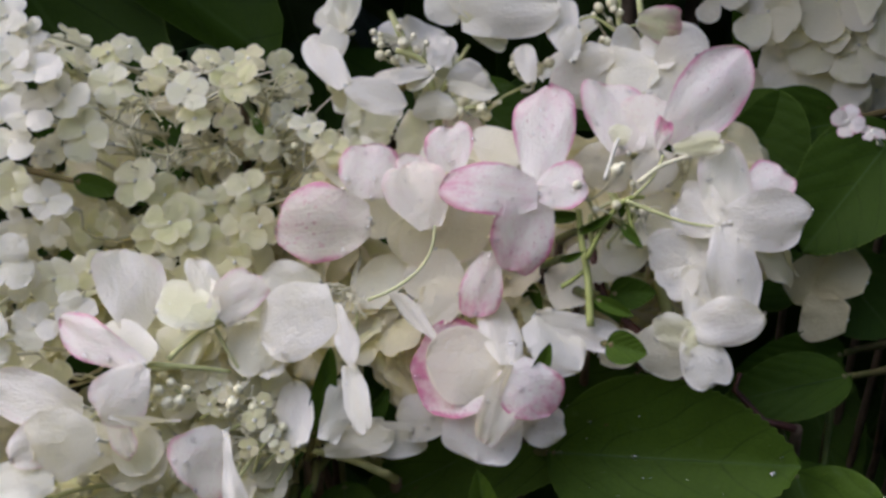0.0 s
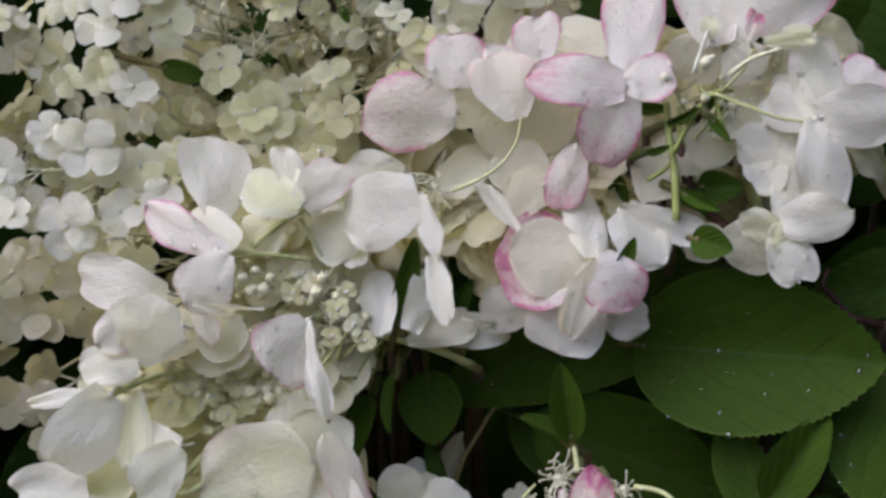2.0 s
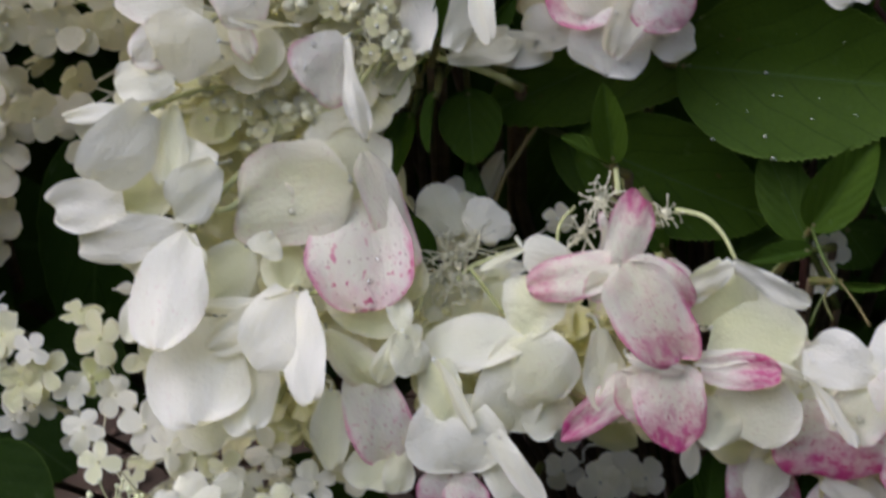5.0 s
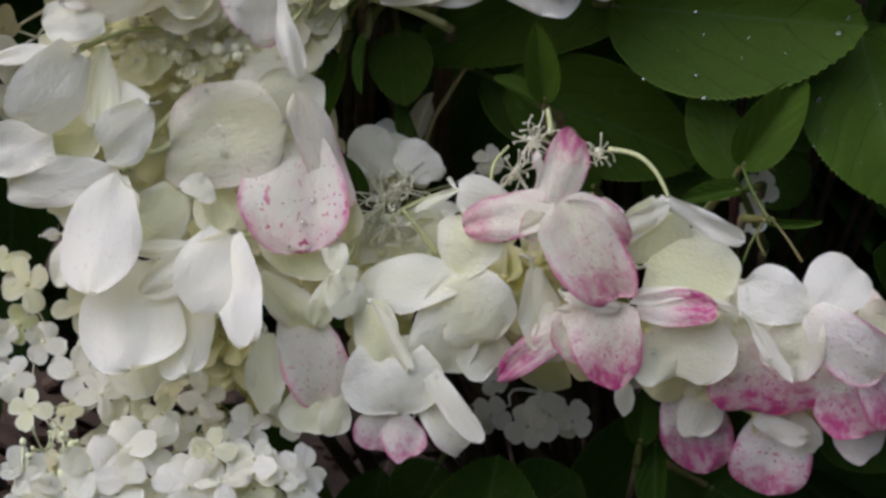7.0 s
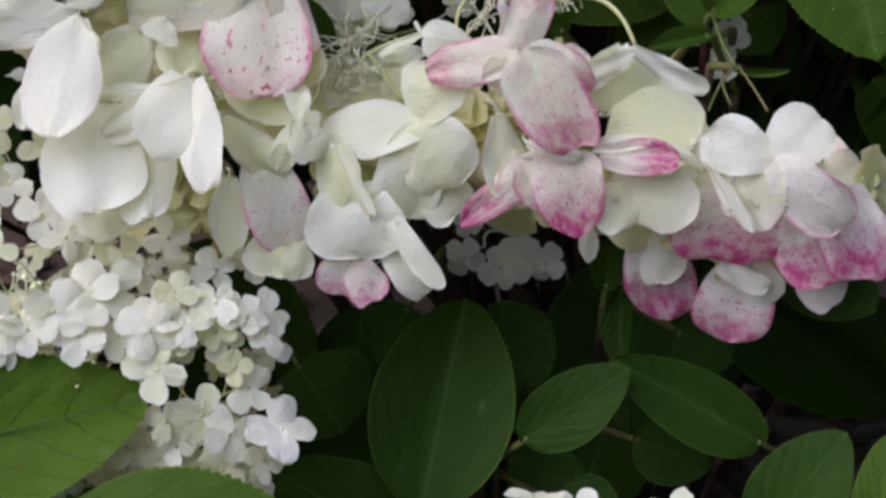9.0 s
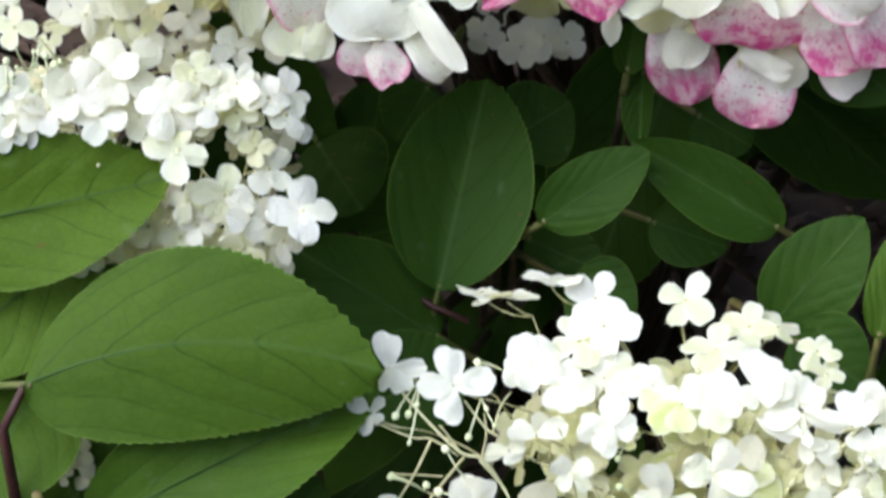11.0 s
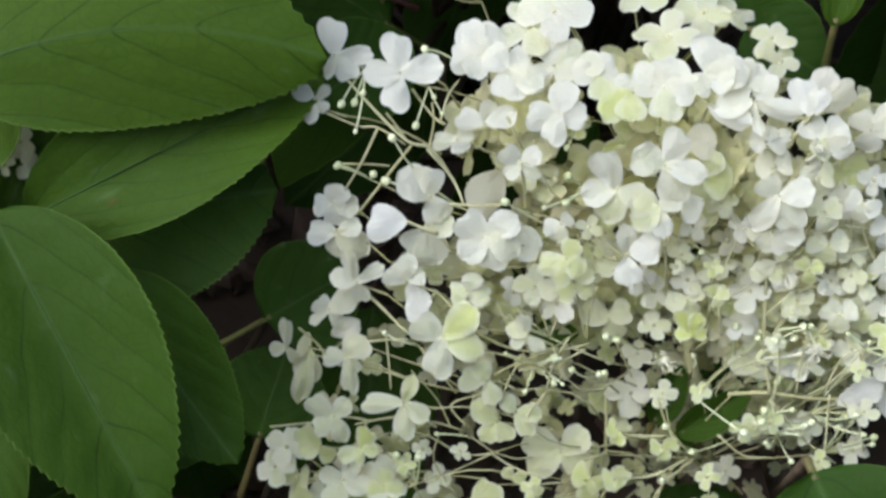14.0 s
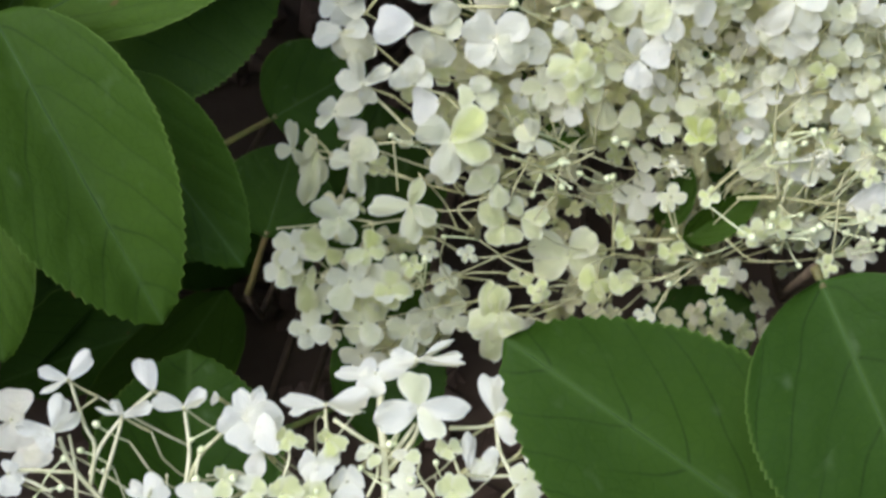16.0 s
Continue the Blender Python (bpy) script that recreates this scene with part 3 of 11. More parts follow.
def drops(floret, count, seed, lo=0.0002, hi=0.0011):
    """Rain drops that sit on the upper faces of a floret's sepals or on a leaf's blade."""
    r = random.Random(seed)
    leaves_of = [o for o in floret.children if o.name.startswith(("sepal", "blade"))]
    for _ in range(count):
        s = r.choice(leaves_of)
        vs = s.data.vertices
        p = vs[r.randrange(len(vs))]
        m = s.matrix_basis
        nrm = (m.to_3x3().inverted().transposed() @ p.normal).normalized()
        size = r.uniform(lo, hi) * r.uniform(0.6, 1)
        v, fs = ball(m @ p.co + nrm * size * 0.15, size, 0.5, 6, 10, nrm)
        part("water_drop", mesh("water_drop", v, fs, WATER), floret, "clear round rain drop")


# ---- leaves ----
def blade_mesh(seed, fold, bend, wave, teeth=34, nv=8, arch=0.0):
    """A serrated leaf blade of unit length and width with a sunken midrib."""
    r = random.Random(seed)
    ph = r.uniform(0, 6.28)
    nu = teeth * 2
    verts, faces, along, rim = [], [], [], []
    for i in range(nu + 1):
        u = i / nu
        h = 0.5 * (u ** 0.56 * (1 - u) ** 0.74) / 0.4090
        h = max(h, 0.004)
        tooth = (r.uniform(0.007, 0.016) if i % 2 else 0.0) * (1 if 0.08 < u < 0.97 else 0)
        for j in range(nv + 1):
            v = 2 * j / nv - 1
            w = h * v * (1 + (tooth / max(h, 0.05) * 0.9 if abs(v) == 1 else 0))
            side = 0.0022 * math.sin(u * 41 - abs(v) * 6 + 1.5 * math.sin(u * 9 + ph)) * (abs(v) * (1 - abs(v)) * 4) * min(1, h * 3)
            z = fold * abs(w) + side - bend * u * u + wave * math.sin(5 * u + ph) * v * abs(v) * 0.5
            verts.append((u + (0.010 if tooth and abs(v) == 1 else 0), w + arch * 4 * u * (1 - u), z))
            along.append((u, 0.5 + w))
            rim.append((abs(v), u))
    for i in range(nu):
        for j in range(nv):
            k = i * (nv + 1) + j
            faces.append((k, k + nv + 1, k + nv + 2, k + 1))
    me = mesh("blade", verts, faces, BLADE)
    add_uv(me, "along", along)
    add_uv(me, "edge", rim)
    return me


BLADES = [blade_mesh(s, fo, be, wa) for s, (fo, be, wa) in enumerate(((0.22, 0.10, 0.05), (0.10, 0.16, 0.08), (0.35, 0.05, 0.04), (-0.12, 0.12, 0.06)))]
BLADES.append(blade_mesh(5, -0.10, 0.10, 0.05, arch=0.19))
BLADES.append(blade_mesh(6, 0.12, 0.10, 0.05, arch=-0.12))
FAR_BLADES = [blade_mesh(s + 9, fo, be, wa, 8, 4) for s, (fo, be, wa) in enumerate(((0.25, 0.15, 0.06), (0.1, 0.25, 0.08), (0.4, 0.1, 0.05)))]
MIDRIB = mesh("midrib", *tube([(0, 0, -0.004), (0.3, 0, -0.010), (0.6, 0, -0.034), (0.97, 0, -0.092)], [0.008, 0.006, 0.004, 0.0015], 6), RIB)
def rib_mesh(arch):
    pts = [(u, arch * 4 * u * (1 - u), -0.004 - 0.10 * u * u) for u in (0, 0.15, 0.3, 0.45, 0.6, 0.8, 0.97)]
    return mesh("midrib", *tube(pts, [0.008, 0.007, 0.006, 0.005, 0.004, 0.003, 0.0015], 6), RIB)


RIBS = {4: rib_mesh(0.19), 5: rib_mesh(-0.12)}
CROWN = Vector((0.06, 0.72, 0.03))    # where the shrub's branches rise
shrub = tagged(new("hydrangea_shrub"), "woody brown branches and shaded leaves of a hydrangea shrub", "shrub")


def frame_of(base, tip, width, roll, face):
    base, tip = Vector(base), Vector(tip)
    x = tip - base
    length = x.length
    x.normalize()
    z = (face - x * face.dot(x)).normalized()
    z = Matrix.Rotation(radians(roll), 3, x) @ z
    m = Matrix((x * length, z.cross(x) * width, z * length)).transposed().to_4x4()
    m.translation = base
    return m, x, z


def branch(points, radius, material=None, name="branch", label=""):
    n = len(points)
    v, fs = tube(points, [radius * (1.0 - 0.5 * i / n) for i in range(n)], 7)
    return part(name, mesh(name, v, fs, material or BARK), shrub, label)


def twig_to(p, r=0.0016, material=None):
    """A branch of the shrub from its foot up to p."""
    p = Vector(p)
    away = (p - VIEW_POINT).normalized()
    k = p + away * 0.10 + Vector((0, 0.02, -0.05))
    branch([CROWN + Vector((p.x * 0.1, 0, 0)), CROWN.lerp(k, 0.5) + Vector((p.x * 0.2, 0.05, 0.04)), k, p.lerp(k, 0.4), p], r * 1.8, material)


def leaf(base, tip, width, roll=0, shape=0, lit_green=0.0, label="green serrated hydrangea leaf with sunken veins", stalk=0.02):
    """A leaf with its stalk, held by a twig of the shrub."""
    base = Vector(base)
    face = (VIEW_POINT - base).normalized()
    m, x, z = frame_of(base, tip, width, roll, face)
    top = tagged(new("leaf"), label, "leaf", "leaves of the shrub")
    b = part("blade", BLADES[shape], top)
    b.matrix_basis = m
    b.color = (lit_green, 0, 0, 1)
    rib = part("midrib", RIBS.get(shape, MIDRIB), top)
    rib.matrix_basis = m
    end = base - x * stalk - face * stalk * 0.9
    v, fs = tube(arc(base + x * 0.002, end, -z * stalk * 0.1, 4), [0.0010, 0.0010, 0.0011, 0.0012, 0.0014], 6)
    part("leaf_stalk", mesh("leaf_stalk", v, fs, PETIOLE), top)
    twig_to(end, 0.0011)
    return top


# ---- ground and surroundings ----
def ground():
    n, size = 60, 0.05
    verts, faces = [], []
    for i in range(n + 1):
        for j in range(n + 1):
            a, b = 2 * i / n - 1, 2 * j / n - 1
            x, y = math.copysign(abs(a) ** 3.2 * 300 + abs(a) * 1.6, a), math.copysign(abs(b) ** 3.2 * 300 + abs(b) * 1.6, b) + 0.7
            z = 0.012 * noise.noise(Vector((x * 9, y * 9, 0))) if abs(x) < 4 and abs(y) < 4 else 0.0
            verts.append((x, y, z))
    for i in range(n):
        for j in range(n):
            k = i * (n + 1) + j
            faces.append((k, k + n + 1, k + n + 2, k + 1))
    ob = new("ground", mesh("ground", verts, faces, SOIL))
    tagged(ob, "damp dark brown garden soil", "ground", kind="structure")


def mulch():
    r = random.Random(3)
    bits = []
    for _ in range(2600):
        x, y = r.uniform(-0.55, 0.55), r.uniform(0.35, 1.6)
        s = r.uniform(0.004, 0.016)
        v, fs = ball((0, 0, 0), s, 0.45, 4, 5)
        m = pose(x, y, 0.004 + 0.012 * noise.noise(Vector((x * 9, y * 9, 0))) + s * 0.2, r.uniform(-25, 25), r.uniform(-25, 25), r.uniform(0, 360)) @ Matrix.Diagonal((r.uniform(0.6, 1.6), r.uniform(0.5, 0.9), 1, 1))
        bits.append(([m @ (p * r.uniform(0.8, 1.2)) for p in v], fs))
    v, fs = join(*bits)
    tagged(new("bark_mulch", mesh("bark_mulch", v, fs, MULCH, False)), "scattered brown bark chips on the soil", "mulch", kind="stuff")


HEDGE_TOP = 1.05


def hedge():
    """Dense hedge all round, out of view, added to block light from low in the sky."""
    verts, faces, nk, nz = [], [], 96, 14
    for k in range(nk):
        a = 2 * math.pi * k / nk
        for i in range(nz + 1):
            z = HEDGE_TOP * i / nz
            rad = 2.2 + 0.22 * noise.noise(Vector((math.cos(a) * 6, math.sin(a) * 6, z * 4)))
            verts.append((rad * math.cos(a), 0.45 + rad * math.sin(a), z))
        verts.append(((2.2 + 0.7) * math.cos(a), 0.45 + (2.2 + 0.7) * math.sin(a), HEDGE_TOP + 0.05))
        verts.append(((2.2 + 0.8) * math.cos(a), 0.45 + (2.2 + 0.8) * math.sin(a), 0))
    w = nz + 3
    for k in range(nk):
        for i in range(w - 1):
            p, q = k * w + i, (k + 1) % nk * w + i
            faces.append((p, q, q + 1, p + 1))
    r = random.Random(5)
    for _ in range(16000):
        a, out = r.uniform(0, 6.283), r.random() < 0.5
        z = HEDGE_TOP + r.uniform(-0.02, 0.07) if r.random() < 0.4 else r.uniform(0.02, HEDGE_TOP)
        rad = (2.2 + 0.70 + 0.08 * (1 - z / HEDGE_TOP)) if out else 2.2 + 0.22 * noise.noise(Vector((math.cos(a) * 6, math.sin(a) * 6, z * 4)))
        if z > HEDGE_TOP - 0.03:
            rad = 2.2 + r.uniform(0, 0.7)
        c = Vector((rad * math.cos(a), 0.45 + rad * math.sin(a), z))
        d = Vector((r.uniform(-1, 1), r.uniform(-1, 1), r.uniform(-0.8, 0.6))).normalized() * r.uniform(0.08, 0.13)
        w = d.cross(Vector((r.uniform(-1, 1), r.uniform(-1, 1), r.uniform(0, 1)))).normalized() * d.length * 0.28
        k = len(verts)
        verts += [c - d * 0.5, c - w, c + d * 0.5, c + w]
        faces.append((k, k + 1, k + 2, k + 3))
    tagged(new("hedge", mesh("hedge", verts, faces, HEDGE)), "unseen dark green hedge ring added to block low sky light", "hedge", kind="structure")


ground()
mulch()
hedge()

# ---- flower heads and leaves: shares of pink, green, speckles and tan ----
# the tan share also paints shade on inner, lower and far florets
WHITE = (0, 0.07, 0, 0)
CREAM = (0, 0.36, 0, 0.06)
LIME = (0, 0.75, 0, 0)
TAN = (0.06, 0.06, 0, 0.42)
YELLOW = (0, 0.34, 0, 0.5)
SHADED_BLUSH = (0.18, 0, 0, 0.35)
ROSE = (0.5, 0, 0.1, 0)
FLUSH = (0.3, 0.12, 0.1, 0.06)
# cream dulled with tan, shade put into the colour of florets set back
SHADED_CREAM = (0, 0.12, 0, 0.22)
# OLIVE also darkens the fill between big sepals, where shade falls
OLIVE = (0, 0.5, 0, 0.55)
SAGE = (0, 0.36, 0, 0.3)
BUFF = (0.03, 0.16, 0, 0.52)
STRAW = (0, 0.42, 0, 0.34)

cream = Head((-0.0636, 0.5416, 0.5773), (-0.0747, 0.5185, 0.6671), "dense cream hydrangea flower head with many small florets", stalk=TAN_STALK)
twig_to(cream.foot, 0.0018)
blush = Head((0.0653, 0.5029, 0.5776), (0.0388, 0.5117, 0.6384), "white hydrangea flower head flushed pink with rain drops", stalk=GREEN_STALK)
twig_to(blush.foot, 0.0018)
tall = Head((-0.0031, 0.5579, 0.6237), (-0.0194, 0.5461, 0.6777), "white hydrangea flower head with green buds", stalk=GREEN_STALK)
twig_to(tall.foot, 0.0018)
back = Head((0.0566, 0.5460, 0.6313), (0.0514, 0.5393, 0.6818), "white hydrangea flower head with one pink-tipped bud", stalk=GREEN_STALK)
twig_to(back.foot, 0.0018)
far = Head((0.1412, 0.6739, 0.6132), (0.1256, 0.6600, 0.6753), "creamy hydrangea flower head in the shade behind", stalk=STALK)
twig_to(far.foot, 0.0018)
white = Head((-0.0193, 0.5128, 0.5488), (-0.0786, 0.4936, 0.5887), "white hydrangea flower head with large wet sepals", stalk=GREEN_STALK)
twig_to(white.foot, 0.0018)
droop = Head((-0.0517, 0.5113, 0.5506), (-0.0789, 0.4443, 0.4813), "drooping white hydrangea flower head with pink-edged sepals", stalk=GREEN_STALK)
twig_to(droop.foot, 0.0018)
shade = Head((-0.1763, 0.5202, 0.5007), (-0.1847, 0.5041, 0.5243), "dusky blush hydrangea flower head in shade", stalk=TAN_STALK)
twig_to(shade.foot, 0.0018)
pink = Head((0.0115, 0.5099, 0.5276), (0.0246, 0.4700, 0.5055), "drooping hydrangea flower head with deep pink sepals", stalk=GREEN_STALK)
twig_to(pink.foot, 0.0018)
low = Head((-0.1242, 0.4090, 0.3857), (-0.0936, 0.4363, 0.4537), "white hydrangea flower head of small round florets", stalk=TAN_STALK, broad=0.82)
twig_to(low.foot, 0.0018)
lime = Head((0.0880, 0.3281, 0.2963), (0.0538, 0.3842, 0.3883), "loose white and lime hydrangea flower head with buds", stalk=LIME_STALK, broad=0.82)
twig_to(lime.foot, 0.0018)
bottom = Head((-0.0105, 0.2151, 0.2483), (-0.0198, 0.2625, 0.3016), "white and lime hydrangea flower head just opening", stalk=TAN_STALK, broad=0.82)
twig_to(bottom.foot, 0.0018)
deep = Head((0.0160, 0.5693, 0.4157), (0.0125, 0.5391, 0.3965), "small white florets in deep shade", stalk=STALK)
twig_to(deep.foot, 0.0018)
lone = Head((-0.0363, 0.5011, 0.4766), (-0.0409, 0.4983, 0.5179), "faded hydrangea stalks with pale stamens", stalk=GREEN_STALK)
twig_to(lone.foot, 0.0018)
drops(blush.flower((0.0203, 0.4774, 0.6391), [((0, 0, 0), (3.25, 20.9, 24.6), 16.6, 0.5, 0.1, 2, (0.62, 0.03, 0.2, 0)), ((0, 0, 0), (12.8, -1.53, 3.46), 13.1, 0.5, 0.08, -15, (0.62, 0.03, 0.15, 0)), ((0, 0, 0), (-8.4, -3.02, -19.6), 16.6, 0.6, 0.1, -6, (0.8, 0.03, 0.3, 0)), ((0, 0, 0), (-25.1, -2.93, 2.87), 13.7, 0.6, 0.1, 10, (0.8, 0.03, 0.25, 0))]), 32, 601)
drops(blush.flower((0.0445, 0.4877, 0.6476), [((0, 0, 0), (-5.98, 11.5, 19.3), 16.6, 0.4, 0.08, 0, (0.52, 0.03, 0.15, 0)), ((3.03, 0.694, -0.137), (6.29, 7.3, 15.1), 14.2, 0.4, 0.08, 0, (0.3, 0.03, 0.15, 0)), ((11, -1.73, 2.45), (29, 5.44, 26.3), 18.1, 0.6, 0.1, 4, (0.58, 0.03, 0.1, 0)), ((2.84, 1.61, -0.773), (10.8, -1.81, -8.4), 13.4, 0.4, 0.06, 0, (0.05, 0.03, 0, 0.1)), ((-1.4, 4.27, 0.219), (-10.2, 4.3, -9.71), 16.3, 0.3, 0.06, 0, (0.08, 0.03, 0, 0.15))]), 52, 602)
blush.flower((0.0518, 0.4792, 0.6501), [((0, 0, 0), (1.94, 3.72, 8.04), 4.75, 0.7, 0.1, 0, (0.95, 0.2, 0.3, 0))])
blush.flower((0.0555, 0.4808, 0.6501), [((0, 0, 0), (12.9, -3.22, 2.69), 6.53, 0.5, 0.1, 15, (0.05, 0.5, 0, 0))])
blush.flower((0.0418, 0.4814, 0.6509), [((0, 0, 0), (0.0508, 1.93, 5.43), 5.94, 0.9, 0.12, 0, (0, 0.35, 0, 0))])
drops(blush.flower((-0.0232, 0.4840, 0.6308), [((-0.0333, 2.16, 4.99), (-0.556, 7.79, 19.3), 16, 0.5, 0.08, 0, (0.6, 0.03, 0.1, 0)), ((0, 0, 0), (-24.7, 0.634, -2.28), 20.8, 0.3, 0.04, -10, (0.6, 0.03, 0.35, 0.22))]), 16, 603)
drops(blush.flower((-0.0032, 0.4858, 0.6369), [((0.744, 2.22, 5.6), (0.00675, 8.5, 18), 12.8, 0.5, 0.08, 0, (0.58, 0.03, 0.15, 0)), ((1.48, -0.00462, 0.00102), (-13.1, 5.36, 8.14), 8.91, 0.4, 0.06, 0, (0.4, 0.03, 0.15, 0)), ((0.00522, 2.93, -0.645), (1.52, 3.15, -20.9), 26.7, 0.4, 0.06, 0, (0.06, 0.03, 0.1, 0.22)), ((-4.14, -3.94, -8.21), (-10.1, 1.66, 8.89), 17.2, 0.5, 0.08, 0, (0.34, 0.03, 0, 0.1))]), 16, 604)
drops(blush.flower((0.0083, 0.4802, 0.6226), [((0, 0, 0), (-4.42, -3.33, -17.2), 11, 0.6, 0.08, 0, (0.8, 0.03, 0.2, 0.1))]), 12, 605)
blush.flower((-0.0062, 0.4874, 0.6220), [((0, 0, 0), (-0.3, -3.41, -13.7), 16.3, 0.4, 0.05, 0, (0.03, 0.03, 0, 0.22)), ((-1.49, -3.22, -8.45), (5.24, -5.88, -17.9), 17.8, 0.4, 0.05, 0, (0.02, 0.03, 0, 0.22)), ((-4.53, 4.64, 6.61), (-8.77, 2.71, -3.79), 13.4, 0.4, 0.05, 0, (0.03, 0.1, 0, 0.25))])
drops(blush.flower((0.0685, 0.4732, 0.6321), [((0, 0, 0), (0.88, 13.1, 19), 14.8, 0.5, 0.08, 0, (0.22, 0.16, 0, 0)), ((0, 0, 0), (-12.3, 10.6, 4.79), 14.8, 0.4, 0.08, 0, (0.05, 0.03, 0.15, 0)), ((0, 0, 0), (19, -8.7, 3.81), 16.6, 0.6, 0.1, 0, (0.05, 0.03, 0.15, 0)), ((0, 0, 0), (4.54, -6.63, -23.8), 13.4, 0.6, 0.1, 0, (0.05, 0.03, 0.15, 0)), ((7.03, 8.29, 4.7), (16.9, 10.1, 12.1), 12.8, 0.5, 0.08, 0, (0.6, 0.03, 0.15, 0))]), 44, 606)
drops(blush.flower((0.0611, 0.4794, 0.6197), [((0, 0, 0), (-11.5, 4.24, 4.74), 12.5, 0.4, 0.08, 0, (0.03, 0.03, 0.15, 0)), ((0, 0, 0), (-7.64, -0.0645, -7.33), 12.8, 0.4, 0.08, 0, (0.03, 0.03, 0.15, 0)), ((0, 0, 0), (6.41, 1.88, 6.08), 11.9, 0.4, 0.08, 0, (0.03, 0.03, 0.15, 0)), ((0, 0, 0), (3.59, -3.52, -10.8), 10.4, 0.5, 0.08, 0, (0.03, 0.03, 0.15, 0))]), 12, 607)
drops(blush.flower((0.0606, 0.4704, 0.6054), [((0, 0, 0), (2.92, 9.1, 9.07), 9.2, 0.5, 0.08, 0, (0, 0.03, 0.15, 0)), ((0, 0, 0), (-9.14, 3.9, -3.9), 10.7, 0.4, 0.08, 0, (0, 0.3, 0, 0.1)), ((0, 0, 0), (4.5, -5.37, -16), 12.8, 0.5, 0.1, 0, (0.02, 0.08, 0, 0)), ((0, 0, 0), (17.2, -8.39, 4.84), 13.1, 0.6, 0.1, 0, (0, 0.03, 0.15, 0)), ((0, 0, 0), (0.185, -2.78, -7.7), 6.53, 0.5, 0.1, 0, (0, 0.4, 0, 0))]), 20, 608)
drops(blush.flower((0.0136, 0.4683, 0.5958), [((-0.566, 4.35, -2.91), (-25.4, 6.57, -3.15), 27.6, -0.4, -0.05, 0, (0.88, 0.03, 0.3, 0.1)), ((0, 0, 0), (-6.31, 16.9, 15.3), 11, 0.6, 0.06, 20, (0.02, 0.03, 0.15, 0)), ((0, 0, 0), (8.54, -4.93, -12.6), 16.6, 0.7, 0.12, 0, (0.8, 0.03, 0.4, 0)), ((-0.339, 2.43, -2.3), (-21.8, 0.845, 0.502), 20.5, -0.4, -0.08, 2, (0.06, 0.08, 0.05, 0.12)), ((0, 0, 0), (-6.6, -5.7, -20.4), 10.1, 0.5, 0.1, 0, (0.3, 0.12, 0.05, 0))]), 16, 609)
drops(blush.flower((0.0075, 0.4723, 0.5879), [((-9.17, 0.615, -8.01), (-25.2, 1.3, -8.24), 13.1, 0.5, 0.08, 0, (0, 0.03, 0.15, 0)), ((7.93, 0.272, -7.89), (20.4, -2.7, -11.2), 11.6, 0.5, 0.08, 0, (0.03, 0.03, 0.15, 0)), ((0, 0, 0), (-2.39, -6.15, -18.9), 21.1, 0.6, 0.1, 0, (0, 0.03, 0.15, 0))]), 36, 610)
drops(blush.flower((0.0198, 0.4773, 0.6059), [((0, 0, 0), (24.5, -3.77, -5.36), 8.61, 0.5, 0.05, 15, (0.03, 0.03, 0.15, 0)), ((0, 0, 0), (11.6, -5.17, -12.6), 15.4, 0.5, 0.1, 0, (0.02, 0.08, 0, 0))]), 20, 611)
blush.flower((0.0297, 0.4823, 0.6071), [((0, 0, 0), (-1.13, 9.29, 12.9), 12.5, 0.4, 0.06, 0, (0.04, 0.1, 0, 0.26))])
blush.flower((-0.0064, 0.4735, 0.6015), [((0, 0, 0), (-12.2, 6.59, 11.7), 5.05, 0.4, 0.05, 25, (0.02, 0.03, 0.15, 0))])
blush.flower((-0.0362, 0.4766, 0.6162), [((0, 0, 0), (-14.5, -2.15, 1.48), 8.91, 0.5, 0.1, 0, (0, 0.08, 0, 0))])
blush.flower((-0.0338, 0.4731, 0.5740), [((0, 0, 0), (27.3, 0.0552, -0.177), 9.8, 0.4, 0.05, 0, (0, 0.1, 0, 0.12))])
# high tan share stands for the shade on these three sepals behind
blush.flower((0.1165, 0.5209, 0.6037), [((0, 0, 0), (-14.2, 6.79, 3.89), 16.6, 0.3, 0.05, 0, (0.03, 0.1, 0, 0.8))])
blush.flower((0.1113, 0.5201, 0.5929), [((0, 0, 0), (-13.4, 4.81, 1.99), 15.4, 0.3, 0.05, 0, (0.03, 0.1, 0, 0.8))])
blush.flower((0.1040, 0.5284, 0.6101), [((0, 0, 0), (-6.83, -0.824, -14.1), 13.4, 0.3, 0.05, 0, (0.03, 0.1, 0, 0.8))])
blush.flower((0.0376, 0.4849, 0.5930), [((0, 0, 0), (10.4, -0.743, 3.07), 10.4, 0.3, 0.05, 0, (0.02, 0.1, 0, 0.35))])
blush.flower((0.0571, 0.4790, 0.6011), [((0, 0, 0), (-6.47, -0.402, -10.8), 16.3, 0.3, 0.05, 0, (0, 0.12, 0, 0.2))])
blush.flower((-0.0258, 0.4936, 0.6375), [((0, 0, 0), (-6.39, 9.79, 10.4), 17.8, 0.4, 0.05, 0, (0.05, 0.18, 0, 0.1))])
blush.flower((-0.0167, 0.4909, 0.6242), [((0, 0, 0), (-1.69, 9.73, 11.8), 22.3, 0.4, 0.05, 0, (0.05, 0.18, 0, 0.1))])
blush.flower((-0.0077, 0.4950, 0.6372), [((0, 0, 0), (10.6, 6.16, 8), 19.3, 0.4, 0.05, 0, (0.05, 0.18, 0, 0.1))])
blush.flower((0.0089, 0.4928, 0.6238), [((0, 0, 0), (-2.89, 10.1, 11.8), 22.3, 0.4, 0.05, 0, (0.05, 0.18, 0, 0.1))])
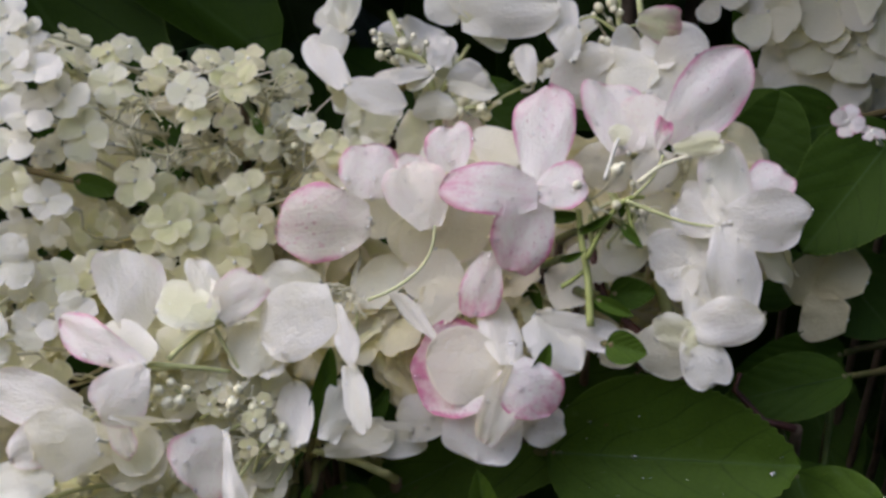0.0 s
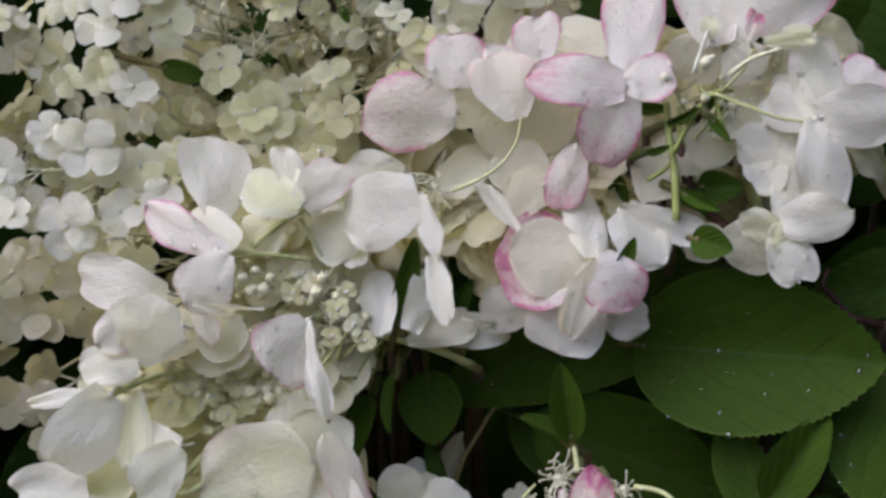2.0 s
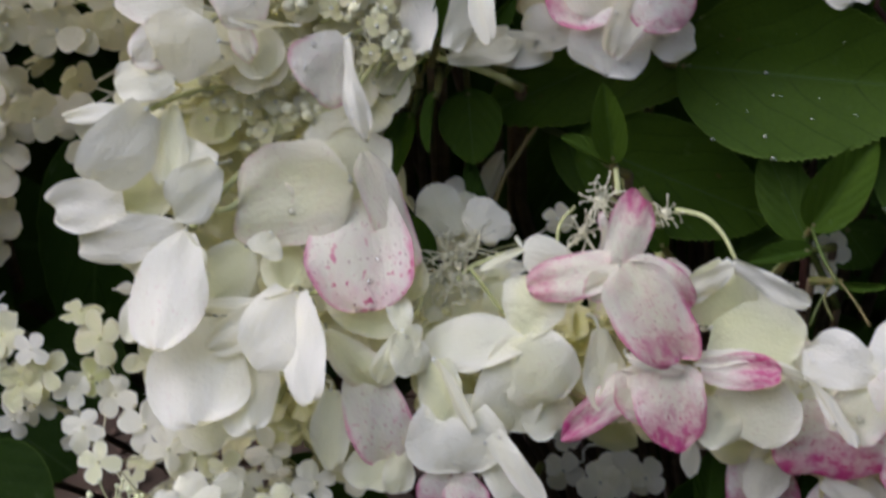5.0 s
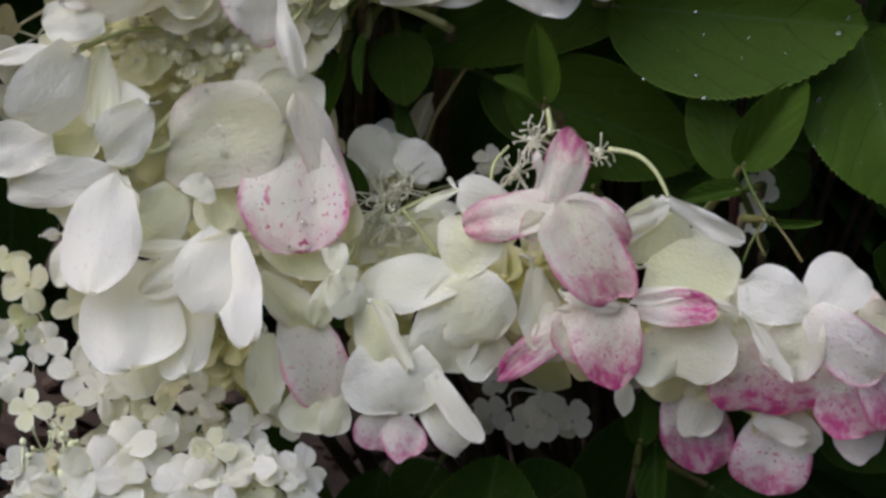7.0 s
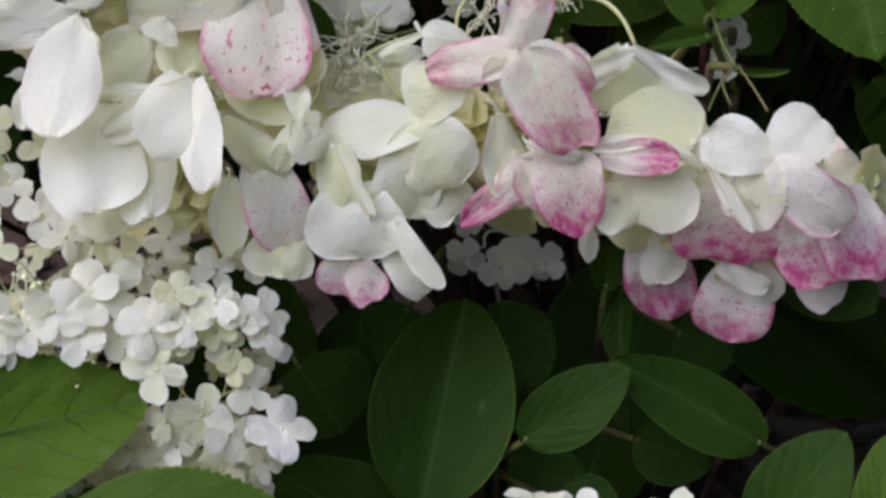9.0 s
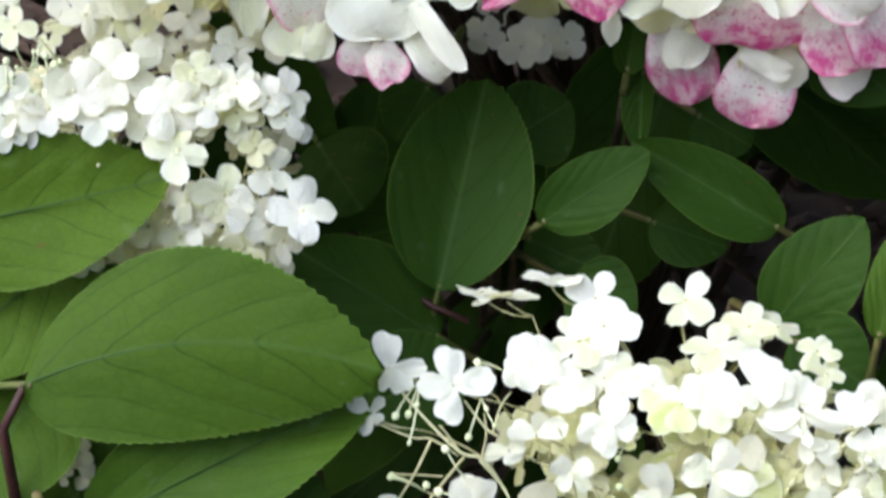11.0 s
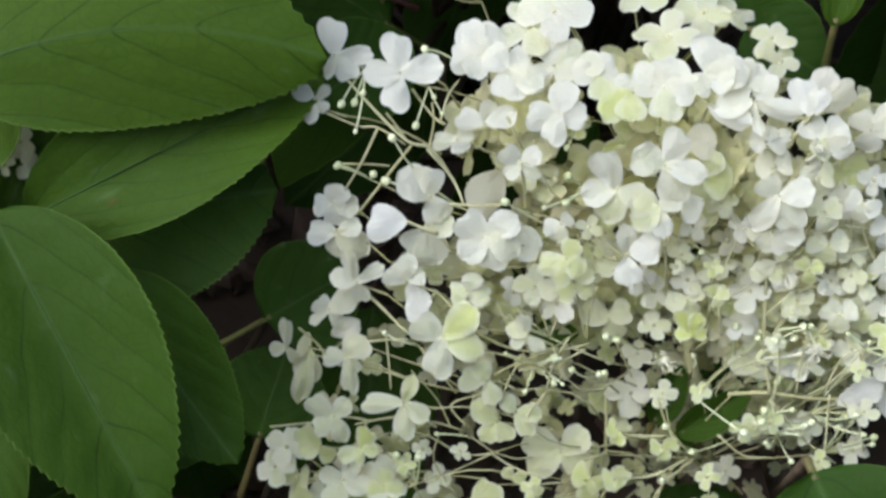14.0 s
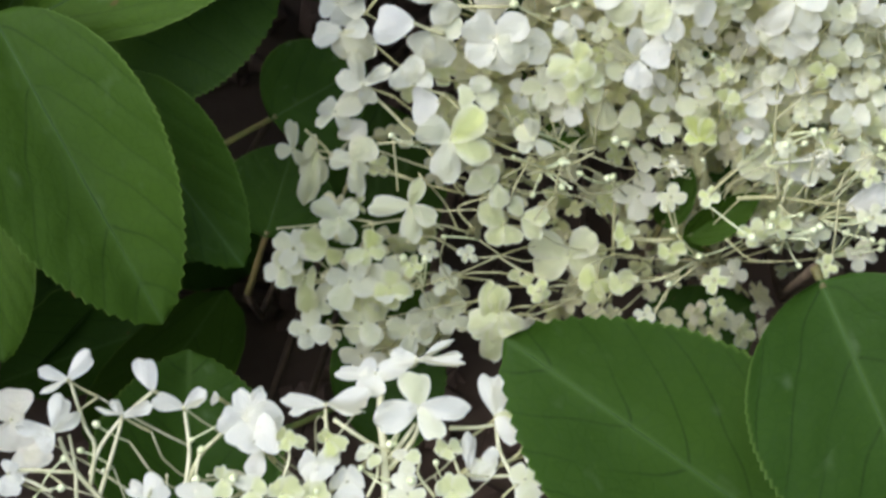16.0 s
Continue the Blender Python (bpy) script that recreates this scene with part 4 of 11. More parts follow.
blush.flower((0.0104, 0.4968, 0.6415), [((0, 0, 0), (3.2, 8.05, 10.8), 17.8, 0.4, 0.05, 0, (0.05, 0.18, 0, 0.1))])
blush.flower((-0.0167, 0.4871, 0.6097), [((0, 0, 0), (-9.24, 6.53, 6.09), 19.3, 0.4, 0.05, 0, (0.05, 0.18, 0, 0.1))])
blush.flower((0.0074, 0.4881, 0.6094), [((0, 0, 0), (-9.03, 9.26, 10.1), 20.8, 0.4, 0.05, 0, (0.05, 0.18, 0, 0.1))])
blush.flower((0.0421, 0.4927, 0.6269), [((0, 0, 0), (7.56, -2.47, -10.3), 19.3, 0.4, 0.05, 0, (0.05, 0.18, 0, 0.1))])
blush.flower((0.0553, 0.4887, 0.6248), [((0, 0, 0), (-8.36, 8.59, 7.3), 19.3, 0.4, 0.05, 0, (0.05, 0.18, 0, 0.1))])
blush.flower((0.0376, 0.4893, 0.6122), [((0, 0, 0), (0.399, 7.77, 10.6), 19.3, 0.4, 0.05, 0, (0.05, 0.18, 0, 0.1))])
blush.flower((0.0627, 0.4908, 0.6381), [((0, 0, 0), (-3.78, 8.36, 9.04), 17.8, 0.4, 0.05, 0, (0.05, 0.18, 0, 0.1))])
blush.stalk_line([(0.0354, 0.5006, 0.6139), (0.0436, 0.4918, 0.6240), (0.0471, 0.4905, 0.6305), (0.0404, 0.4921, 0.6348)], 0.00059)
blush.stalk_line([(0.0430, 0.4963, 0.6008), (0.0363, 0.4942, 0.6203), (0.0354, 0.4939, 0.6297)], 0.00076)
blush.stalk_line([(0.0641, 0.4876, 0.6266), (0.0505, 0.4879, 0.6326), (0.0431, 0.4891, 0.6347), (0.0374, 0.4916, 0.6318)], 0.00051)
blush.stalk_line([(0.0478, 0.4928, 0.6408), (0.0536, 0.4913, 0.6441), (0.0573, 0.4915, 0.6471)], 0.00042)
blush.stalk_line([(0.0404, 0.4941, 0.6436), (0.0425, 0.4934, 0.6490), (0.0429, 0.4938, 0.6512)], 0.00042)
blush.stalk_line([(0.0227, 0.4913, 0.6069), (0.0301, 0.4895, 0.6114), (0.0378, 0.4909, 0.6086)], 0.00051)
blush.stalk_line([(-0.0280, 0.4821, 0.5955), (-0.0269, 0.4829, 0.6031), (-0.0272, 0.4841, 0.6074)], 0.00034)
blush.burst((-0.0288, 0.4862, 0.6091), 0.0110, 26, 111)
blush.burst((0.0491, 0.4879, 0.6319), 0.0073, 12, 112)
blush.burst((0.0600, 0.4944, 0.6420), 0.0059, 12, 113)
white.flower((-0.0846, 0.4693, 0.6044), [((0, 0, 0), (-2.39, 16.7, 19.3), 19.2, 0.5, 0.1, 0, (0.14, 0.03, 0, 0))])
drops(white.flower((-0.0620, 0.4660, 0.6094), [((0, 0, 0), (-6.53, 14.1, 12.9), 8.75, 0.6, 0.1, 0, (0, 0.03, 0.15, 0)), ((0, 0, 0), (9.45, 10.7, 9.15), 12, 0.5, 0.08, 0, (0.38, 0.02, 0, 0.12)), ((0, 0, 0), (-8.95, 11.1, 6.97), 10.2, 0.5, 0.08, 0, (0, 0.03, 0.15, 0)), ((0, 0, 0), (-15.8, 2.91, 3.73), 13.4, 0.6, 0.1, 0, (0, 0.42, 0, 0))]), 8, 613)
drops(white.flower((-0.0321, 0.4697, 0.6115), [((-15.4, -1.03, -19), (-27.4, 16.5, -5.87), 12.2, 0.5, 0.08, 0, (0, 0.03, 0.15, 0)), ((0, 0, 0), (6.02, -8.99, -12.8), 6.71, 0.5, 0.05, 25, (0, 0.03, 0.15, 0)), ((3.85, -4.38, -14.9), (8.37, -15.4, -30.2), 7.29, 0.6, 0.08, 15, (0, 0.12, 0, 0)), ((0, 0, 0), (-20.5, -0.00492, -8.2), 19.2, 0.5, 0.1, 0, (0.02, 0.05, 0, 0))]), 8, 614)
white.flower((-0.0414, 0.4632, 0.5754), [((0, 0, 0), (-2.71, 13.9, 14.5), 9.62, 0.5, 0.08, 0, (0, 0.03, 0.15, 0)), ((7.27, 0.904, 0.752), (11.9, 13.8, 14.7), 9.04, 0.5, 0.08, 0, (0, 0.1, 0, 0)), ((6.15, 5.52, -3.83), (24.4, 10.4, 1.09), 9.62, 0.4, 0.05, 0, (0, 0.1, 0, 0.12))])
drops(white.flower((-0.0795, 0.4549, 0.5997), [((0.989, 5.38, -0.375), (-15.3, 15, 5.32), 13.4, 0.5, 0.08, 0, (0.05, 0.1, 0, 0)), ((0, 0, 0), (-23.9, 8.68, 8.02), 10.8, 0.6, 0.08, 0, (0.62, 0.03, 0.05, 0)), ((0, 0, 0), (-8.99, -8.74, -11.6), 15.2, 0.7, 0.1, 0, (0.34, 0.03, 0.05, 0)), ((-7.5, -10.4, -10.4), (9.73, -8.18, -12.3), 3.21, 0.4, 0.06, 35, (0.05, 0.03, 0.15, 0))]), 16, 615)
white.flower((-0.0946, 0.4519, 0.5901), [((0, 0, 0), (-25.4, 3.89, 3.05), 13.7, 0.6, 0.1, 0, (0.14, 0.03, 0.15, 0))])
drops(white.flower((-0.0905, 0.4479, 0.5826), [((-7.43, 4.22, 3.95), (-21.9, -0.309, -5.53), 11.7, 0.4, 0.06, 0, (0.26, 0.03, 0.15, 0)), ((0, 0, 0), (-18.9, -1.26, -2.36), 19.2, 0.7, 0.12, 0, (0.03, 0.1, 0, 0)), ((2.36, 6.08, 3.48), (8.16, 1.5, -5.57), 6.71, 0.4, 0.06, 0, (0.42, 0.1, 0, 0))]), 8, 616)
drops(white.flower((-0.0595, 0.4531, 0.5825), [((0, 0, 0), (-9.69, -9.11, -10.8), 19.2, 0.7, 0.12, 0, (0.46, 0.03, 0.1, 0)), ((0, 0, 0), (5.51, -16.2, -20.3), 4.67, 0.5, 0.06, 30, (0.02, 0.03, 0.15, 0))]), 12, 617)
white.flower((-0.1021, 0.4479, 0.5722), [((0, 0, 0), (-15.5, -1.77, -0.89), 10.8, 0.6, 0.1, 0, (0, 0.1, 0, 0))])
white.flower((-0.0856, 0.4599, 0.5832), [((0, 0, 0), (6.55, -6.64, -11.3), 13.1, 0.4, 0.05, 0, (0.05, 0.3, 0, 0.05))])
white.flower((-0.0675, 0.4715, 0.6058), [((0, 0, 0), (-8.84, -2, -8.73), 13.1, 0.4, 0.05, 0, (0, 0.3, 0, 0.1))])
white.flower((-0.0560, 0.4739, 0.6053), [((0, 0, 0), (3.39, -6.03, -11.9), 13.1, 0.4, 0.05, 0, (0, 0.15, 0, 0.05))])
white.flower((-0.0858, 0.4642, 0.5807), [((0, 0, 0), (4.33, -9.35, -13.6), 17.5, 0.4, 0.05, 0, (0.1, 0.16, 0, 0.2))])
white.flower((-0.0964, 0.4622, 0.5811), [((0, 0, 0), (4.59, -7.3, -10.2), 16, 0.4, 0.05, 0, (0.06, 0.12, 0, 0.2))])
white.flower((-0.0730, 0.4639, 0.5657), [((0, 0, 0), (-6.87, 7.14, 6.46), 19, 0.4, 0.05, 0, (0, 0.3, 0, 0.16))])
white.flower((-0.0906, 0.4597, 0.5525), [((0, 0, 0), (-8.86, 8.83, 7.24), 19, 0.4, 0.05, 0, (0, 0.5, 0, 0.2))])
white.flower((-0.0761, 0.4627, 0.5534), [((0, 0, 0), (-10.3, 9.39, 7.01), 19, 0.4, 0.05, 0, (0, 0.45, 0, 0.2))])
white.flower((-0.0656, 0.4624, 0.5539), [((0, 0, 0), (-2.56, 9.05, 8.99), 17.5, 0.4, 0.05, 0, (0, 0.3, 0, 0.2))])
white.flower((-0.0677, 0.4714, 0.5833), [((0, 0, 0), (-9.7, 6.37, 5.23), 16, 0.4, 0.05, 0, (0, 0.22, 0, 0.2))])
white.flower((-0.0620, 0.4727, 0.5846), [((0, 0, 0), (-7.22, 11, 9.98), 16, 0.4, 0.05, 0, (0, 0.26, 0, 0.12))])
white.flower((-0.0534, 0.4747, 0.5842), [((0, 0, 0), (2.15, 7.96, 8.19), 16, 0.4, 0.05, 0, (0, 0.3, 0, 0.15))])
white.flower((-0.0618, 0.4696, 0.5733), [((0, 0, 0), (-3.68, 6.35, 6.94), 13.1, 0.4, 0.05, 0, (0, 0.3, 0, 0.4))])
white.flower((-0.0527, 0.4670, 0.5636), [((0, 0, 0), (-3.77, 7.48, 6.46), 14.6, 0.4, 0.05, 0, (0, 0.35, 0, 0.3))])
white.flower((-0.0581, 0.4615, 0.5546), [((0, 0, 0), (5.13, 7.43, 6.7), 13.1, 0.4, 0.05, 0, (0, 0.3, 0, 0.3))])
white.flower((-0.1032, 0.4462, 0.5435), [((0, 0, 0), (-5.61, 7.85, 9.06), 16, 0.5, 0.06, 0, (0, 0.3, 0, 0.08))])
white.flower((-0.1131, 0.4458, 0.5481), [((0, 0, 0), (0.109, -8.05, -9.01), 17.5, 0.5, 0.06, 0, (0, 0.55, 0, 0.2))])
white.flower((-0.0541, 0.4665, 0.5654), [((0, 0, 0), (8.13, 7.29, 4.57), 13.1, 0.4, 0.05, 0, (0, 0.2, 0, 0.2))])
white.flower((-0.0482, 0.4653, 0.5582), [((0, 0, 0), (-6.95, 9.39, 5.55), 16, 0.4, 0.05, 0, (0, 0.2, 0, 0.25))])
white.flower((-0.0581, 0.4623, 0.5590), [((0, 0, 0), (-4.1, 9.84, 7.02), 16, 0.4, 0.05, 0, (0, 0.15, 0, 0.2))])
white.flower((-0.0446, 0.4746, 0.5814), [((0, 0, 0), (-8.84, -0.694, -6.28), 14.6, 0.4, 0.05, 0, (0, 0.15, 0, 0.2))])
white.stalk_line([(-0.0804, 0.4700, 0.5938), (-0.0696, 0.4718, 0.5940), (-0.0611, 0.4749, 0.5914), (-0.0557, 0.4791, 0.5854)], 0.00059)
white.stalk_line([(-0.0619, 0.4791, 0.6049), (-0.0730, 0.4771, 0.6001), (-0.0768, 0.4763, 0.5941)], 0.00051)
white.stalk_line([(-0.0621, 0.4799, 0.6039), (-0.0585, 0.4786, 0.5934), (-0.0557, 0.4791, 0.5854)], 0.00042)
white.stalk_line([(-0.0379, 0.4780, 0.5699), (-0.0512, 0.4790, 0.5839), (-0.0572, 0.4803, 0.5897)], 0.00059)
white.stalk_line([(-0.0185, 0.4836, 0.5598), (-0.0334, 0.4775, 0.5677), (-0.0467, 0.4749, 0.5711)], 0.00085)
white.stalk_line([(-0.0493, 0.4679, 0.5610), (-0.0450, 0.4724, 0.5672), (-0.0422, 0.4747, 0.5695)], 0.00042)
white.stalk_line([(-0.0586, 0.4650, 0.5637), (-0.0566, 0.4694, 0.5714), (-0.0553, 0.4721, 0.5736)], 0.00034)
white.burst((-0.0574, 0.4673, 0.5861), 0.0080, 22, 120)
white.burst((-0.0554, 0.4685, 0.5810), 0.0073, 18, 121)
white.burst((-0.0534, 0.4699, 0.5766), 0.0066, 18, 122)
white.buds((-0.0767, 0.4731, 0.5865), (0.0090, 0.0053, 0.0075), 16, 123)
droop.flower((-0.1086, 0.4432, 0.5658), [((0, 0, 0), (-10.8, -15.3, -15.7), 18.4, 0.5, 0.1, 0, (0, 0.02, 0, 0)), ((0, 0, 0), (-22.1, -0.576, -2.54), 4.88, 0.4, 0.06, 30, (0, 0.02, 0, 0)), ((4.86, 8.69, 2.72), (-9.95, 9.9, 2.41), 9.47, 0.4, 0.08, 0, (0, 0.05, 0, 0))])
droop.flower((-0.0917, 0.4429, 0.5517), [((0, 0, 0), (-19.1, 5.39, 4.15), 8.9, 0.5, 0.1, 10, (0, 0.1, 0, 0)), ((0, 0, 0), (-9.65, -10.9, -9.83), 14.4, 0.5, 0.1, 0, (0, 0.1, 0, 0)), ((-12.3, 9.14, 11.8), (-11.5, -4.81, -4.68), 9.47, 0.4, 0.05, 0, (0, 0.3, 0, 0))])
droop.flower((-0.0986, 0.4337, 0.5369), [((0, 0, 0), (-27.7, -2.92, -2.62), 13.2, 0.7, 0.1, -10, (0, 0.02, 0, 0)), ((0, 0, 0), (-3.51, -26, -20.1), 19.8, 0.6, 0.12, 0, (0.08, 0.03, 0.2, 0)), ((0, 0, 0), (8, -8.5, -7.73), 3.73, 0.3, 0.05, 55, (0, 0.15, 0, 0)), ((-15.9, 2.99, 6.6), (-35.3, -0.497, 4.03), 13.8, 0.5, 0.08, 0, (0, 0.02, 0, 0)), ((-7.47, 2.51, -17), (-14.3, -7.69, -28), 12.1, 0.3, 0, 0, (0, 0.2, 0, 0))])
drops(droop.flower((-0.0580, 0.4449, 0.5476), [((0.252, 3.38, -7.26), (-6.57, 8.75, 8.4), 28.1, -0.3, 0.05, 1, (0.1, 0.3, 0, 0.04), 0.25), ((2.91, 7.72, 4.49), (13.9, -1.75, -23.5), 10.6, 0.5, 0.08, -22, (0.45, 0.12, 0.3, 0.1), 0.3), ((0, 0, 0), (-32.6, -2.18, -8.45), 26.7, -1, -0.1, -8, (0.26, 0.34, 0.2, 0.06), 0.34), ((-0.0983, 7.21, -6), (4.7, -17.3, -29.2), 27.3, -0.3, 0.06, 3, (0.7, 0.16, 1, 0.06), 0.16)]), 12, 501)
droop.flower((-0.0617, 0.4581, 0.5512), [((0, 0, 0), (-4.78, 5.52, 6.94), 16.1, 0.4, 0.06, 3, (0, 0.1, 0, 0.06))])
droop.flower((-0.0781, 0.4404, 0.5339), [((0, 0, 0), (-1.38, -6.56, -3.66), 9.47, 0.4, 0.05, 0, (0, 0.12, 0, 0))])
droop.flower((-0.0696, 0.4256, 0.5243), [((0, 0, 0), (-27.1, 1.01, -5.55), 4.88, 0.3, -0.12, 30, (0, 0.05, 0, 0)), ((0, 0, 0), (-21.1, -9.89, -11), 10.3, 0.7, 0.1, 0, (0, 0.01, 0, 0)), ((0, 0, 0), (7.06, -24.4, -17.6), 11.5, 0.7, 0.08, 0, (0, 0.01, 0, 0)), ((0, 0, 0), (-7.42, -18.1, -10.3), 18.4, 0.9, 0.14, 2, (0, 0, 0, 0)), ((0, 0, 0), (7.26, -4.22, -8.78), 3.73, 0.3, 0.05, 40, (0, 0.35, 0, 0))])
droop.flower((-0.0909, 0.4294, 0.5143), [((5.26, 2.6, -1.2), (11.4, -25.7, -18.9), 16.1, 0.6, 0.1, 0, (0, 0.1, 0, 0)), ((-2.79, -0.117, 0.773), (-1.6, -27.9, -15.8), 25.3, 0.8, 0.14, 0, (0, 0.03, 0.05, 0)), ((-3.48, -6.81, -19.2), (1.35, -17.5, -27.9), 17.5, 0.3, 0, 0, (0, 0.2, 0, 0.05))])
droop.flower((-0.0849, 0.4415, 0.5292), [((0, 0, 0), (-8.74, -9.89, -11), 16.1, 0.4, 0.05, 0, (0, 0.42, 0, 0))])
droop.flower((-0.0762, 0.4464, 0.5295), [((0, 0, 0), (3.93, -11, -10.5), 14.4, 0.3, 0, 0, (0, 0.5, 0, 0.08))])
droop.flower((-0.0523, 0.4372, 0.5209), [((0, 0, 0), (-3.55, -5.24, -10.3), 18.9, 0.7, 0.08, 0, (0, 0.56, 0, 0))])
droop.flower((-0.0632, 0.4300, 0.5117), [((0, 0, 0), (14.2, -5.81, -13.6), 10.6, 0.6, 0.08, 15, (0.25, 0.48, 0.15, 0))])
drops(droop.flower((-0.0430, 0.4276, 0.5140), [((0, 0, 0), (-1.71, 6.33, 6.58), 6.6, 0.4, 0.08, 0, (0, 0.28, 0, 0)), ((0, 0, 0), (-6.31, -5.97, -12.7), 6.89, 0.4, 0.06, 10, (0, 0.32, 0, 0)), ((0, 0, 0), (3.05, -5.48, -10.2), 10.3, 0.4, 0.08, 0, (0, 0.22, 0, 0)), ((0, 0, 0), (5, -0.535, -1.48), 6.31, 0.4, 0.08, 0, (0, 0.24, 0, 0))]), 4, 502)
droop.flower((-0.0546, 0.4285, 0.5030), [((0, 0, 0), (11.2, -11.6, -21.7), 17.5, 0.7, 0.1, 0, (0.6, 0.17, 0.8, 0))])
droop.flower((-0.0618, 0.4272, 0.4961), [((0, 0, 0), (1.33, -9.67, -18.2), 10.3, 0.4, 0.05, 0, (0, 0.34, 0, 0.08))])
droop.flower((-0.0486, 0.4230, 0.4848), [((0, 0, 0), (-2.01, -6.94, -12.1), 14.4, 0.4, 0.05, 0, (0.05, 0.36, 0, 0.1)), ((4.98, -2.84, -1.46), (5.37, -8.72, -11), 8.9, 0.4, 0.05, 0, (0.05, 0.28, 0, 0.06))])
droop.flower((-0.0422, 0.4465, 0.5266), [((0, 0, 0), (0.318, -5.1, -11.2), 8.61, 0.4, 0.05, 0, (0, 0.58, 0, 0))])
droop.flower((-0.0351, 0.4264, 0.5068), [((0, 0, 0), (3.58, -6.86, -15), 12.1, 0.5, 0.06, 0, (0, 0.46, 0, 0)), ((0, 0, 0), (11.4, -8.83, -15.2), 5.45, 0.4, 0.06, 25, (0, 0.12, 0, 0))])
drops(droop.flower((-0.0304, 0.4249, 0.4976), [((0, 0, 0), (2.14, -11.8, -16.8), 25.8, 1, 0.16, 2, (0, 0.12, 0, 0)), ((10.9, -9.66, -5.15), (24.8, -17.8, -19.6), 6.6, 0.5, 0.06, 20, (0.1, 0.14, 0.1, 0)), ((9.42, -5.26, -13.2), (22.1, -12.5, -25.2), 12.1, 0.4, 0.05, 0, (0.25, 0.22, 0.2, 0))]), 14, 503)
droop.flower((-0.0296, 0.4186, 0.4813), [((0, 0, 0), (-4.08, -6.22, -10.5), 13.2, 0.5, 0.06, 0, (0.85, 0.05, 0.8, 0.12)), ((0, 0, 0), (6.07, -7.58, -12), 10.9, 0.5, 0.06, 0, (0.85, 0.05, 0.8, 0.12))])
drops(droop.flower((-0.0132, 0.4302, 0.5123), [((0, 0, 0), (4.8, 6.3, 14.5), 17.5, 0.4, 0.06, 0, (0, 0.44, 0, 0.06)), ((0, 0, 0), (-25, 0.155, -5.17), 14.9, 0.5, 0.08, 0, (0, 0.22, 0, 0)), ((1.13, -1.15, -16.4), (11.8, -5.39, -24.3), 14.4, 0.4, 0.05, 0, (0, 0.24, 0, 0)), ((0, 0, 0), (-4.87, -8.85, -24.1), 17.5, 0.7, 0.1, 0, (0, 0.17, 0, 0)), ((0, 0, 0), (10.6, -6.95, -14.1), 20.4, 0.7, 0.1, 0, (0.04, 0.29, 0.15, 0))]), 5, 504)
droop.flower((0.0061, 0.4357, 0.5126), [((0, 0, 0), (3.79, -9.34, -18.1), 12.1, 0.5, 0.06, 0, (0, 0.24, 0, 0))])
droop.flower((-0.0006, 0.4392, 0.5302), [((0, 0, 0), (-13.7, 1.08, 1.56), 9.18, 0.6, 0.1, 0, (0, 0.12, 0, 0))])
droop.flower((-0.0132, 0.4430, 0.5309), [((0, 0, 0), (-11.7, -0.659, -6.14), 2.87, 0.3, 0.05, 30, (0, 0.28, 0, 0))])
drops(pink.flower((0.0102, 0.4313, 0.5329), [((-4.31, 2.5, 0.194), (-3.21, 13.2, 8.61), 4.28, 0.4, 0.05, 45, (0.55, 0, 0.1, 0)), ((0, 0, 0), (5.08, 14.9, 14.3), 11.1, 0.5, 0.08, 2, (0.92, 0.16, 0.7, 0.2), 0.22), ((0, 0, 0), (-22, 0.688, -7.04), 12, 0.5, 0.04, 12, (0.86, 0.16, 0.5, 0.16), 0.3), ((2.67, 1.19, 0.439), (19.3, -3.18, -7.17), 11.4, 0.6, 0.08, -12, (0.86, 0.16, 0.5, 0.14), 0.32), ((-2.92, -1.57, -1.19), (-6.71, -3.68, -8.42), 7.13, 0.5, 0.1, 0, (0.6, 0.16, 0.3, 0.14), 0.4), ((1.2, -0.745, 0.873), (15.7, -10.2, -23.3), 18.3, 0.7, 0.1, 2, (0.9, 0.26, 0.6, 0.06), 0.42)]), 6, 511)
pink.flower((0.0137, 0.4226, 0.5122), [((0, 0, 0), (13.4, -2.26, -2.47), 4.56, 0.4, 0.06, 20, (0.3, 0.05, 0, 0))])
drops(pink.flower((0.0176, 0.4278, 0.5075), [((0, 0, 0), (1.29, -5.74, -14.8), 15.7, 0.4, 0.05, 0, (0.7, 0.16, 0.5, 0.1), 0.4), ((-1.38, -2.35, -2.32), (-19.9, -6.67, -19.3), 8.84, 0.5, -0.06, 10, (1, 0.16, 0.8, 0.05), 0.4), ((4.77, -2.82, 1.73), (10.2, -11.5, -18.6), 18, 0.6, 0.08, 2, (0.96, 0.16, 1, 0.14), 0.5), ((-6.98, 2.83, -1.81), (-6.72, -3.42, -16.8), 9.98, 0.4, 0.06, 0, (0.1, 0.1, 0, 0))]), 3, 512)
pink.flower((0.0344, 0.4322, 0.5161), [((0, 0, 0), (4.55, 6.12, 14), 18.8, 0.3, 0.05, 0, (0, 0.53, 0, 0.05)), ((0, 0, 0), (22.7, -3.89, -3.28), 24, 0.4, 0.08, 0, (0, 0.51, 0, 0.05)), ((2.3, 7.31, 14.9), (-5.91, 5.79, 3.88), 7.99, 0.3, 0.05, 0, (0, 0.4, 0, 0))])
drops(pink.flower((0.0383, 0.4329, 0.5340), [((0, 0, 0), (20, -5.56, -8.14), 6.28, 0.6, 0.08, 25, (0, 0, 0, 0)), ((0, 0, 0), (-10.9, -0.892, -10.3), 6.56, 0.5, 0.06, -25, (0, 0.02, 0, 0))]), 5, 513)
